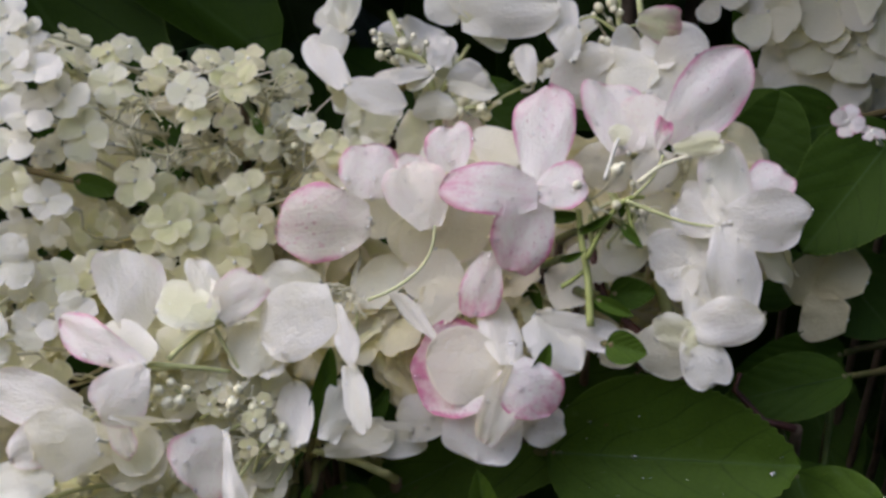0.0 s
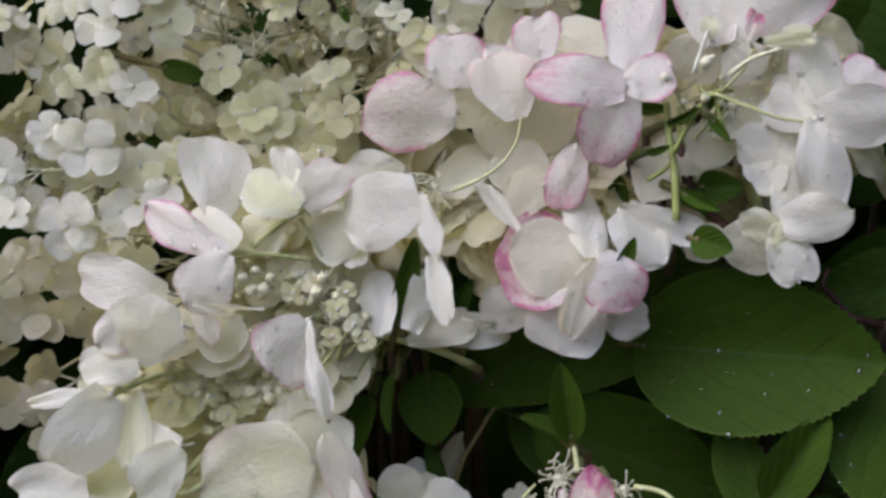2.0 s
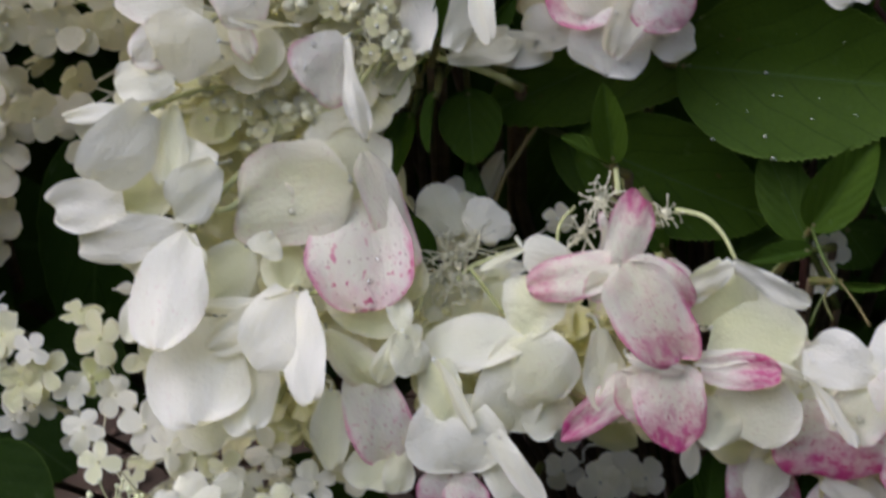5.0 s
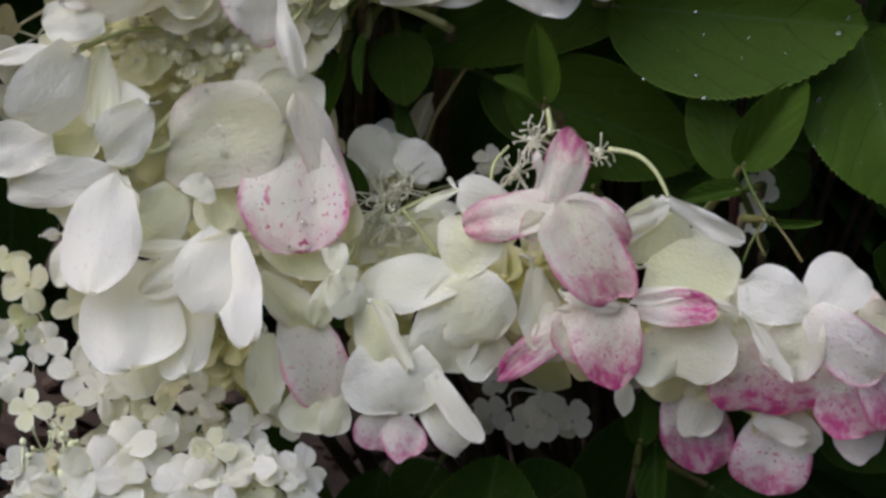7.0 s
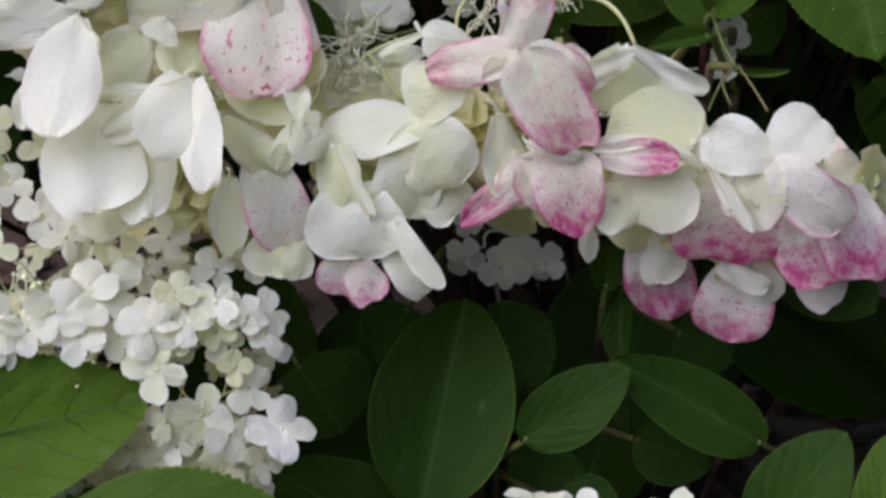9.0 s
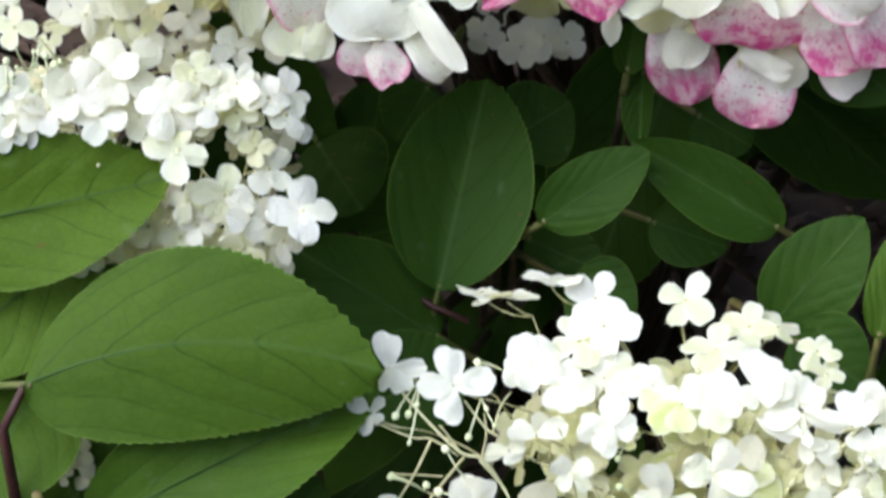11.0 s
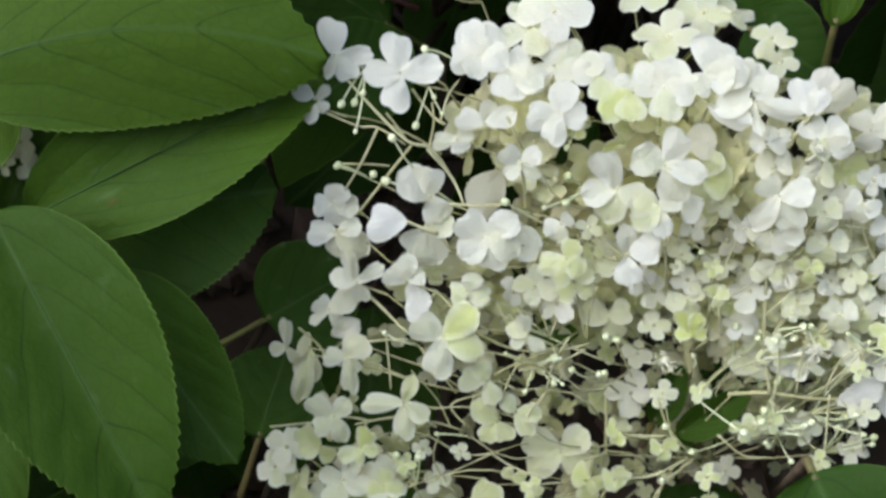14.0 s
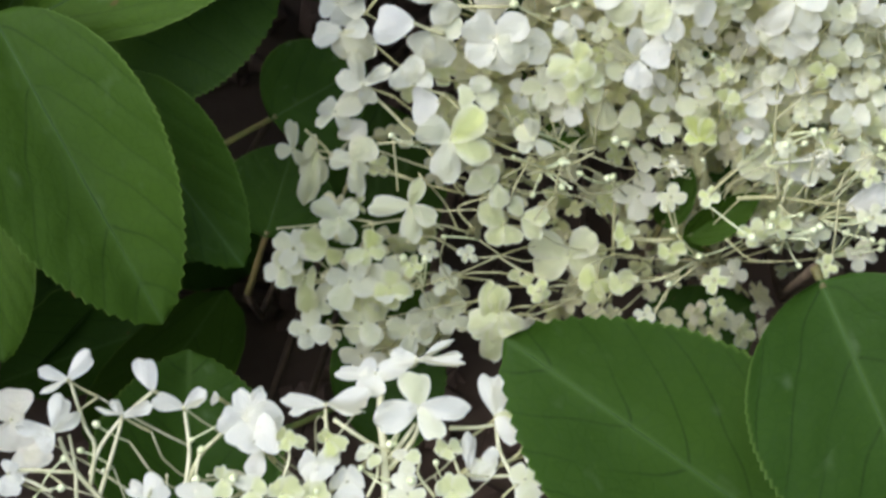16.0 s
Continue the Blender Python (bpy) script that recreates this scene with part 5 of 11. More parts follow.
drops(pink.flower((0.0444, 0.4220, 0.5142), [((-12.6, 0.774, -5.37), (6.78, -4.49, -0.952), 9.13, 0.7, 0.06, 0, (1, 0, 0.5, 0.14)), ((0, 0, 0), (-15, 2.07, -2.3), 4.85, 0.4, 0.06, 20, (0.1, 0.02, 0, 0)), ((0, 0, 0), (14.9, -4.27, -3.99), 3.42, 0.4, 0.05, 30, (0, 0.02, 0, 0)), ((12.4, -6.86, -0.866), (25, -14.6, -15.5), 3.71, 0.4, 0.06, 30, (0, 0.02, 0, 0))]), 4, 514)
drops(pink.flower((0.0446, 0.4260, 0.5070), [((-6.87, -2.27, -5.49), (-6.39, -7.51, -17.4), 13.1, 0.5, 0.06, 0, (0.05, 0.29, 0, 0)), ((0, 0, 0), (2.44, -7.22, -17), 23.4, 0.6, 0.08, 0, (0.04, 0.27, 0.1, 0))]), 2, 515)
drops(pink.flower((0.0735, 0.4149, 0.5142), [((0, 0, 0), (-6.34, -4.38, -16.5), 14.8, 0.5, 0.08, 0, (0.3, 0.32, 0.1, 0)), ((0, 0, 0), (-17.2, 5.54, 4.12), 14.8, 0.6, 0.1, 0, (0, 0.03, 0, 0)), ((0, 0, 0), (12, 8.18, 10.3), 16, 0.4, 0.08, 0, (0, 0.03, 0, 0)), ((0, 0, 0), (17.3, -10.2, -13.4), 16.8, 0.6, 0.1, 0, (0.55, 0.02, 0.35, 0))]), 8, 516)
pink.flower((0.0654, 0.4278, 0.4993), [((0, 0, 0), (0.248, -8.97, -19.4), 29.7, 0.9, 0.12, 0, (1, 0.03, 0.9, 0.03))])
pink.flower((0.0863, 0.4228, 0.4980), [((0, 0, 0), (3.82, -9.62, -18.7), 23.3, 0.9, 0.12, 0, (1, 0.03, 0.9, 0.03))])
pink.flower((0.0925, 0.4187, 0.5055), [((0, 0, 0), (5.8, -10.5, -23.6), 18, 0.7, 0.12, 0, (1, 0.03, 0.7, 0.03))])
pink.flower((0.0475, 0.4395, 0.4807), [((0, 0, 0), (4.54, -11.4, -24.2), 19.1, 0.6, 0.1, 0, (0.95, 0.03, 0.8, 0.03)), ((3.86, -5.77, 1.04), (4.15, -11.9, -12.8), 12.2, 0.5, 0.08, 0, (0.05, 0.16, 0, 0))])
pink.flower((0.0706, 0.4314, 0.4752), [((0, 0, 0), (-0.556, -9.27, -20.8), 21.2, 0.6, 0.1, 0, (0.9, 0.03, 1, 0.03)), ((5.28, -2.75, 1.05), (8.66, -8.17, -8.74), 8.96, 0.4, 0.06, 0, (0.06, 0.12, 0, 0)), ((-5.9, -6.25, 1.66), (7.04, -11.4, -3.21), 6.57, 0.5, 0.06, 25, (0, 0.02, 0, 0))])
pink.flower((0.0875, 0.4299, 0.4785), [((0, 0, 0), (8.6, -7.22, -11.7), 13.7, 0.5, 0.08, 0, (0.3, 0.05, 0.1, 0.04))])
pink.flower((0.0315, 0.4394, 0.4794), [((0, 0, 0), (0.377, -4.13, -9.54), 5.08, 0.3, 0.06, 0, (0, 0.15, 0, 0))])
droop.stalk_line([(-0.1048, 0.4511, 0.5438), (-0.0914, 0.4428, 0.5384), (-0.0808, 0.4507, 0.5448), (-0.0732, 0.4603, 0.5506)], 0.00085)
droop.stalk_line([(-0.0983, 0.4406, 0.5344), (-0.0897, 0.4501, 0.5432), (-0.0791, 0.4594, 0.5507)], 0.00085)
droop.stalk_line([(-0.1101, 0.4525, 0.5618), (-0.0991, 0.4576, 0.5652), (-0.0868, 0.4639, 0.5647)], 0.00068)
droop.stalk_line([(-0.0591, 0.4393, 0.5204), (-0.0694, 0.4389, 0.5169), (-0.0708, 0.4374, 0.5111)], 0.00051)
droop.buds((-0.0875, 0.4653, 0.5545), (0.0121, 0.0063, 0.0090), 16, 128)
droop.buds((-0.0978, 0.4645, 0.5577), (0.0090, 0.0063, 0.0090), 9, 129)
droop.burst((-0.0552, 0.4743, 0.5648), 0.0059, 12, 130)
droop.buds((-0.0521, 0.4686, 0.5782), (0.0083, 0.0053, 0.0075), 9, 131)
droop.buds((-0.0486, 0.4691, 0.5710), (0.0045, 0.0032, 0.0045), 3, 132)
droop.stalk_line([(-0.0408, 0.4452, 0.5222), (-0.0397, 0.4413, 0.5144), (-0.0459, 0.4365, 0.5068)], 0.00042)
droop.stalk_line([(-0.0663, 0.4373, 0.5186), (-0.0654, 0.4418, 0.5212), (-0.0615, 0.4460, 0.5226)], 0.00042)
pink.stalk_line([(0.0246, 0.4542, 0.5381), (0.0317, 0.4519, 0.5377), (0.0368, 0.4487, 0.5343), (0.0402, 0.4457, 0.5287)], 0.00059)
pink.stalk_line([(-0.0054, 0.4503, 0.5286), (-0.0046, 0.4528, 0.5338), (-0.0010, 0.4562, 0.5372)], 0.00042)
pink.stalk_line([(0.0102, 0.4655, 0.5366), (0.0093, 0.4706, 0.5416), (0.0076, 0.4778, 0.5449)], 0.00068)
pink.burst((0.0050, 0.4578, 0.5383), 0.0088, 28, 141)
pink.burst((0.0223, 0.4553, 0.5365), 0.0058, 14, 142)
pink.stalk_line([(0.0649, 0.4378, 0.5168), (0.0628, 0.4420, 0.5210), (0.0659, 0.4461, 0.5239)], 0.00034, PETIOLE)
pink.stalk_line([(0.0593, 0.4376, 0.5150), (0.0621, 0.4418, 0.5203), (0.0659, 0.4461, 0.5239)], 0.00034, PETIOLE)
pink.stalk_line([(0.0740, 0.4361, 0.5164), (0.0706, 0.4406, 0.5204), (0.0666, 0.4460, 0.5240)], 0.00034, PETIOLE)
pink.stalk_line([(0.0671, 0.4476, 0.5215), (0.0633, 0.4560, 0.5255), (0.0612, 0.4665, 0.5286)], 0.00051, PETIOLE)
cream.small((-0.0884, 0.5066, 0.6727), (0.29, -0.57, 0.77), 0.0099, 20, CREAM)
cream.small((-0.0713, 0.4944, 0.6632), (-0.07, -0.86, 0.51), 0.0123, 60, CREAM)
cream.small((-0.0610, 0.4986, 0.6644), (0.25, -0.88, 0.41), 0.0109, 30, LIME)
cream.small((-0.0696, 0.4933, 0.6556), (0.07, -0.63, 0.78), 0.0097, 10, STRAW)
cream.small((-0.0854, 0.4902, 0.6398), (-0.30, -0.91, 0.27), 0.0140, 10, STRAW)
cream.small((-0.0784, 0.4930, 0.6353), (0.43, -0.89, 0.14), 0.0119, 40, STRAW)
cream.small((-0.0559, 0.4937, 0.6367), (0.27, -0.87, 0.41), 0.0124, 25, STRAW)
cream.small((-0.0526, 0.4967, 0.6489), (0.21, -0.95, 0.22), 0.0109, 0, STRAW)
cream.small((-0.0598, 0.4993, 0.6525), (0.28, -0.90, 0.33), 0.0089, 20, STRAW)
cream.small((-0.0340, 0.4952, 0.6467), (0.40, -0.80, 0.45), 0.0109, 40, YELLOW)
cream.small((-0.0400, 0.4960, 0.6531), (0.31, -0.68, 0.66), 0.0097, 20, CREAM)
cream.small((-0.0289, 0.4982, 0.6466), (0.39, -0.88, 0.25), 0.0077, 0, CREAM)
cream.small((-0.1065, 0.4772, 0.6373), (0.36, -0.77, 0.53), 0.0134, 20, WHITE)
cream.small((-0.1110, 0.4783, 0.6600), (0.34, -0.78, 0.52), 0.0145, 10, WHITE)
cream.small((-0.1021, 0.4836, 0.6635), (0.03, -0.83, 0.56), 0.0140, 50, WHITE)
cream.small((-0.0972, 0.4829, 0.6540), (0.09, -0.94, 0.33), 0.0151, 30, CREAM)
cream.small((-0.1145, 0.4761, 0.6528), (0.19, -0.64, 0.74), 0.0133, 0, WHITE)
cream.small((-0.1064, 0.4826, 0.6492), (0.31, -0.93, 0.17), 0.0091, 20, WHITE)
cream.small((-0.0748, 0.4890, 0.6278), (0.20, -0.92, 0.34), 0.0174, 25, STRAW)
cream.small((-0.0678, 0.4914, 0.6226), (0.13, -0.92, 0.38), 0.0125, 0, STRAW)
cream.small((-0.0572, 0.4923, 0.6270), (0.44, -0.84, 0.31), 0.0142, 40, YELLOW)
cream.small((-0.0601, 0.4888, 0.6189), (0.17, -0.99, 0.02), 0.0112, 10, YELLOW)
cream.small((-0.1052, 0.4750, 0.6168), (0.38, -0.84, 0.40), 0.0140, 10, CREAM)
cream.small((-0.1120, 0.4762, 0.6169), (0.35, -0.84, 0.41), 0.0106, 40, WHITE)
cream.small((-0.1095, 0.4682, 0.6065), (0.25, -0.83, 0.50), 0.0140, 20, WHITE)
cream.small((-0.0990, 0.4712, 0.6087), (0.36, -0.56, 0.75), 0.0122, 0, WHITE)
cream.small((-0.1164, 0.4735, 0.6209), (0.20, -0.97, 0.12), 0.0094, 10, WHITE)
cream.small((-0.0974, 0.4848, 0.6165), (0.29, -0.94, 0.19), 0.0119, 20, CREAM)
cream.small((-0.1148, 0.4824, 0.6733), (-0.11, -0.86, 0.51), 0.0122, 30, WHITE)
cream.small((-0.1085, 0.4806, 0.6696), (0.11, -0.45, 0.89), 0.0150, 10, WHITE)
cream.small((-0.1187, 0.4963, 0.6824), (0.09, -0.76, 0.65), 0.0134, 10, WHITE)
cream.small((-0.1132, 0.4970, 0.6778), (-0.12, -0.75, 0.65), 0.0104, 10, WHITE)
cream.small((-0.0921, 0.4965, 0.6644), (0.09, -0.85, 0.52), 0.0125, 30, CREAM)
cream.small((-0.0793, 0.5022, 0.6693), (0.17, -0.53, 0.83), 0.0110, 40, STRAW)
cream.small((-0.0562, 0.5054, 0.6698), (0.11, -0.58, 0.81), 0.0104, 0, YELLOW)
cream.small((-0.0476, 0.5111, 0.6670), (0.34, -0.75, 0.56), 0.0106, 30, STRAW)
cream.small((-0.0676, 0.5092, 0.6693), (0.12, -0.68, 0.73), 0.0090, 20, STRAW)
cream.small((-0.0427, 0.5055, 0.6622), (0.52, -0.78, 0.35), 0.0098, 50, STRAW)
cream.small((-0.0471, 0.5013, 0.6560), (0.41, -0.91, 0.04), 0.0089, 10, CREAM)
cream.small((-0.0940, 0.5053, 0.6714), (0.18, -0.74, 0.65), 0.0090, 30, STRAW)
cream.small((-0.0607, 0.5047, 0.6689), (0.23, -0.80, 0.55), 0.0090, 70, CREAM)
cream.small((-0.0329, 0.5215, 0.6588), (0.54, -0.61, 0.58), 0.0108, 30, STRAW)
cream.small((-0.0654, 0.4968, 0.6322), (0.20, -0.92, 0.34), 0.0119, 10, STRAW)
cream.small((-0.0818, 0.4924, 0.6239), (0.07, -0.99, 0.12), 0.0119, 10, STRAW)
cream.small((-0.0714, 0.4916, 0.6147), (0.05, -0.89, 0.45), 0.0119, 60, STRAW)
cream.small((-0.1401, 0.4666, 0.6194), (0.34, -0.77, 0.55), 0.0146, 20, WHITE)
cream.small((-0.1420, 0.4604, 0.6099), (0.13, -0.89, 0.43), 0.0163, 10, WHITE)
cream.small((-0.1318, 0.4682, 0.6071), (0.40, -0.82, 0.40), 0.0132, 40, WHITE)
cream.small((-0.1228, 0.4639, 0.6033), (0.25, -0.90, 0.36), 0.0180, 15, WHITE)
cream.small((-0.1175, 0.4683, 0.6231), (0.42, -0.77, 0.48), 0.0185, 10, WHITE)
cream.small((-0.1264, 0.4698, 0.6270), (0.35, -0.78, 0.52), 0.0145, 40, WHITE)
cream.small((-0.1497, 0.4668, 0.6207), (0.47, -0.85, 0.21), 0.0118, 0, WHITE)
cream.small((-0.1139, 0.4706, 0.6181), (0.46, -0.84, 0.31), 0.0131, 60, WHITE)
cream.small((-0.1207, 0.4673, 0.6034), (0.37, -0.87, 0.34), 0.0091, 30, LIME)
cream.small((-0.1074, 0.4742, 0.5888), (0.54, -0.75, 0.39), 0.0134, 0, CREAM)
cream.small((-0.1368, 0.4595, 0.6073), (0.32, -0.48, 0.82), 0.0130, 10, WHITE)
# tan and dusky blush put the shade of these lower-left florets into colour
cream.small((-0.1505, 0.4653, 0.5891), (0.45, -0.83, 0.34), 0.0164, 10, TAN)
cream.small((-0.1393, 0.4687, 0.5890), (0.29, -0.92, 0.27), 0.0164, 30, TAN)
cream.small((-0.1295, 0.4718, 0.5898), (0.51, -0.84, 0.21), 0.0149, 50, TAN)
cream.small((-0.1497, 0.4674, 0.5782), (0.09, -0.99, -0.14), 0.0166, 20, TAN)
cream.small((-0.1377, 0.4702, 0.5759), (0.26, -0.94, 0.21), 0.0166, 0, TAN)
cream.small((-0.1298, 0.4723, 0.5754), (0.24, -0.97, -0.02), 0.0136, 40, TAN)
cream.small((-0.1229, 0.4738, 0.5822), (0.55, -0.82, 0.14), 0.0150, 10, TAN)
cream.small((-0.1560, 0.4658, 0.5794), (0.12, -0.94, 0.32), 0.0151, 10, TAN)
cream.small((-0.1204, 0.4736, 0.5965), (0.32, -0.93, 0.20), 0.0134, 10, CREAM)
cream.small((-0.1546, 0.4655, 0.5936), (0.24, -0.89, 0.38), 0.0149, 10, TAN)
cream.small((-0.1515, 0.4879, 0.5430), (0.46, -0.88, 0.09), 0.0176, 10, TAN)
cream.small((-0.1409, 0.4907, 0.5422), (0.25, -0.96, 0.13), 0.0160, 10, TAN)
cream.small((-0.1576, 0.4886, 0.5493), (0.55, -0.83, 0.13), 0.0160, 30, TAN)
cream.small((-0.1360, 0.4881, 0.5330), (0.55, -0.83, 0.05), 0.0144, 30, TAN)
cream.small((-0.1214, 0.4831, 0.5676), (0.45, -0.89, 0.04), 0.0138, 20, TAN)
cream.small((-0.1397, 0.4946, 0.5509), (0.44, -0.90, 0.01), 0.0096, 20, TAN)
shade.small((-0.1627, 0.4782, 0.5295), (0.36, -0.69, 0.63), 0.0192, 10, SHADED_BLUSH)
shade.small((-0.1601, 0.4820, 0.5357), (0.56, -0.65, 0.52), 0.0160, 30, SHADED_BLUSH)
shade.small((-0.1649, 0.4852, 0.5470), (0.28, -0.83, 0.48), 0.0176, 10, SHADED_BLUSH)
shade.small((-0.1637, 0.4775, 0.5159), (0.35, -0.89, 0.28), 0.0177, 30, SHADED_BLUSH)
shade.small((-0.1646, 0.4778, 0.5433), (0.30, -0.87, 0.39), 0.0174, 50, SHADED_BLUSH)
shade.small((-0.1697, 0.4698, 0.5296), (0.21, -0.92, 0.34), 0.0206, 10, SHADED_BLUSH)
shade.small((-0.1663, 0.4780, 0.5066), (0.58, -0.78, 0.24), 0.0147, 10, SHADED_BLUSH)
shade.small((-0.1733, 0.4763, 0.5470), (0.12, -0.88, 0.47), 0.0190, 10, SHADED_BLUSH)
low.small((-0.1118, 0.4299, 0.4809), (0.18, -0.79, 0.59), 0.0151, 30, WHITE)
low.small((-0.0974, 0.4237, 0.4772), (0.13, -0.86, 0.50), 0.0175, 0, CREAM)
low.small((-0.1038, 0.4216, 0.4794), (0.34, -0.56, 0.75), 0.0139, 70, WHITE)
low.small((-0.1078, 0.4407, 0.4815), (0.19, -0.35, 0.92), 0.0140, 20, CREAM)
low.small((-0.0892, 0.4000, 0.4782), (0.33, -0.65, 0.68), 0.0188, 5, WHITE)
low.small((-0.0863, 0.3959, 0.4674), (0.20, -0.62, 0.76), 0.0149, 25, WHITE)
low.small((-0.0755, 0.3985, 0.4725), (0.24, -0.61, 0.76), 0.0160, 45, WHITE)
low.small((-0.0627, 0.4032, 0.4715), (0.23, -0.31, 0.92), 0.0166, 10, WHITE)
low.small((-0.0786, 0.4281, 0.4763), (0.10, -0.73, 0.68), 0.0128, 50, WHITE)
low.small((-0.0551, 0.4279, 0.4703), (0.44, -0.82, 0.37), 0.0132, 20, WHITE)
low.small((-0.0738, 0.3947, 0.4667), (0.01, -0.53, 0.85), 0.0120, 15, CREAM)
low.small((-0.1081, 0.3926, 0.4703), (0.22, -0.65, 0.73), 0.0137, 40, WHITE)
low.small((-0.1160, 0.3901, 0.4700), (-0.09, -0.51, 0.86), 0.0126, 10, WHITE)
low.small((-0.1189, 0.3953, 0.4739), (0.24, -0.73, 0.64), 0.0121, 50, WHITE)
low.small((-0.0514, 0.4102, 0.4655), (0.50, -0.70, 0.51), 0.0140, 15, WHITE)
low.small((-0.0613, 0.4015, 0.4642), (0.10, -0.70, 0.70), 0.0132, 30, CREAM)
low.small((-0.0736, 0.4464, 0.4732), (0.15, -0.87, 0.47), 0.0125, 30, CREAM)
low.small((-0.0652, 0.4194, 0.4727), (0.27, -0.73, 0.62), 0.0134, 60, WHITE)
low.small((-0.0832, 0.4137, 0.4749), (0.32, -0.68, 0.65), 0.0122, 60, WHITE)
low.small((-0.0498, 0.4075, 0.4570), (0.47, -0.72, 0.51), 0.0117, 15, WHITE)
low.small((-0.1295, 0.4547, 0.4928), (0.06, -0.36, 0.93), 0.0134, 10, WHITE)
low.small((-0.1305, 0.4491, 0.4837), (0.16, -0.71, 0.68), 0.0119, 40, LIME)
low.small((-0.1276, 0.4278, 0.4808), (0.24, -0.64, 0.73), 0.0132, 30, WHITE)
low.small((-0.1213, 0.4176, 0.4770), (-0.05, -0.58, 0.81), 0.0132, 30, CREAM)
low.small((-0.1090, 0.4522, 0.4844), (-0.11, -0.67, 0.74), 0.0103, 30, CREAM)
low.small((-0.0884, 0.4199, 0.4751), (0.13, -0.59, 0.80), 0.0116, 30, CREAM)
low.small((-0.1016, 0.3945, 0.4751), (0.20, -0.77, 0.60), 0.0177, 15, WHITE)
low.small((-0.0777, 0.3930, 0.4717), (0.04, -0.79, 0.61), 0.0172, 10, WHITE)
low.small((-0.0755, 0.3874, 0.4634), (-0.01, -0.57, 0.82), 0.0167, 40, CREAM)
low.small((-0.0949, 0.3921, 0.4695), (0.00, -0.63, 0.77), 0.0157, 30, WHITE)
low.small((-0.0939, 0.3983, 0.4780), (0.04, -0.57, 0.82), 0.0171, 60, WHITE)
low.small((-0.0645, 0.3854, 0.4520), (0.42, -0.77, 0.49), 0.0165, 20, CREAM)
low.small((-0.0580, 0.3832, 0.4478), (0.38, -0.79, 0.49), 0.0157, 60, WHITE)
low.small((-0.0539, 0.3927, 0.4551), (0.35, -0.66, 0.67), 0.0137, 10, WHITE)
low.small((-0.0447, 0.3851, 0.4481), (0.27, -0.54, 0.80), 0.0194, 50, WHITE)
low.small((-0.0498, 0.3842, 0.4393), (0.54, -0.60, 0.59), 0.0130, 20, WHITE)
low.small((-0.0574, 0.3934, 0.4611), (0.21, -0.73, 0.65), 0.0100, 40, YELLOW)
low.small((-0.0503, 0.4010, 0.4660), (0.62, -0.47, 0.63), 0.0137, 15, WHITE)
low.small((-0.0546, 0.4021, 0.4702), (0.22, -0.52, 0.82), 0.0120, 50, WHITE)
low.small((-0.0700, 0.3958, 0.4719), (0.01, -0.31, 0.95), 0.0136, 70, WHITE)
low.small((-0.0728, 0.4020, 0.4768), (0.33, -0.62, 0.71), 0.0128, 30, CREAM)
low.small((-0.0623, 0.4019, 0.4742), (0.12, -0.56, 0.82), 0.0128, 10, WHITE)
low.small((-0.1135, 0.3897, 0.4683), (0.29, -0.85, 0.44), 0.0132, 40, WHITE)
low.small((-0.1174, 0.3875, 0.4670), (0.24, -0.76, 0.60), 0.0120, 10, WHITE)
low.small((-0.0742, 0.3872, 0.4480), (0.20, -0.85, 0.49), 0.0115, 20, CREAM)
low.small((-0.0602, 0.3856, 0.4346), (0.10, -0.91, 0.41), 0.0131, 10, CREAM)
low.small((-0.0520, 0.3834, 0.4304), (0.49, -0.83, 0.26), 0.0122, 40, WHITE)
low.small((-0.1028, 0.3882, 0.4197), (-0.07, -0.93, 0.36), 0.0136, 10, WHITE)
low.small((-0.0715, 0.3857, 0.4412), (-0.05, -0.70, 0.72), 0.0110, 20, WHITE)
low.small((-0.0623, 0.4000, 0.4668), (0.01, -0.67, 0.74), 0.0109, 20, CREAM)
low.small((-0.0677, 0.3866, 0.4332), (0.07, -0.72, 0.69), 0.0117, 20, CREAM)
low.small((-0.1033, 0.3643, 0.3786), (-0.01, -0.88, 0.47), 0.0108, 20, CREAM)
low.small((-0.0999, 0.3595, 0.3730), (0.14, -0.74, 0.66), 0.0092, 60, CREAM)
low.small((-0.1072, 0.3593, 0.3748), (-0.04, -0.77, 0.63), 0.0077, 60, CREAM)
low.small((-0.0764, 0.3872, 0.4359), (-0.09, -0.78, 0.62), 0.0102, 60, CREAM)
low.buds((-0.1125, 0.3989, 0.4764), (0.0075, 0.0053, 0.0090), 16, 144)
low.buds((-0.0743, 0.3916, 0.4324), (0.0060, 0.0042, 0.0060), 8, 145)
lime.small((0.0081, 0.3826, 0.4255), (-0.13, 0.47, 0.87), 0.0183, 20, WHITE)
lime.small((0.0017, 0.3831, 0.4259), (-0.09, 0.50, 0.86), 0.0131, 40, WHITE)
lime.small((0.0192, 0.3855, 0.4294), (0.01, 0.42, 0.91), 0.0160, 20, WHITE)
lime.small((0.0309, 0.3825, 0.4267), (-0.25, -0.36, 0.90), 0.0175, 10, WHITE)
lime.small((0.0331, 0.3740, 0.4249), (-0.20, -0.21, 0.96), 0.0190, 40, WHITE)
lime.small((0.0270, 0.3715, 0.4216), (-0.01, -0.34, 0.94), 0.0167, 60, CREAM)
lime.small((0.0623, 0.3748, 0.4182), (-0.09, -0.13, 0.99), 0.0181, 30, CREAM)
lime.small((0.0548, 0.3894, 0.4219), (-0.23, -0.33, 0.92), 0.0163, 5, CREAM)
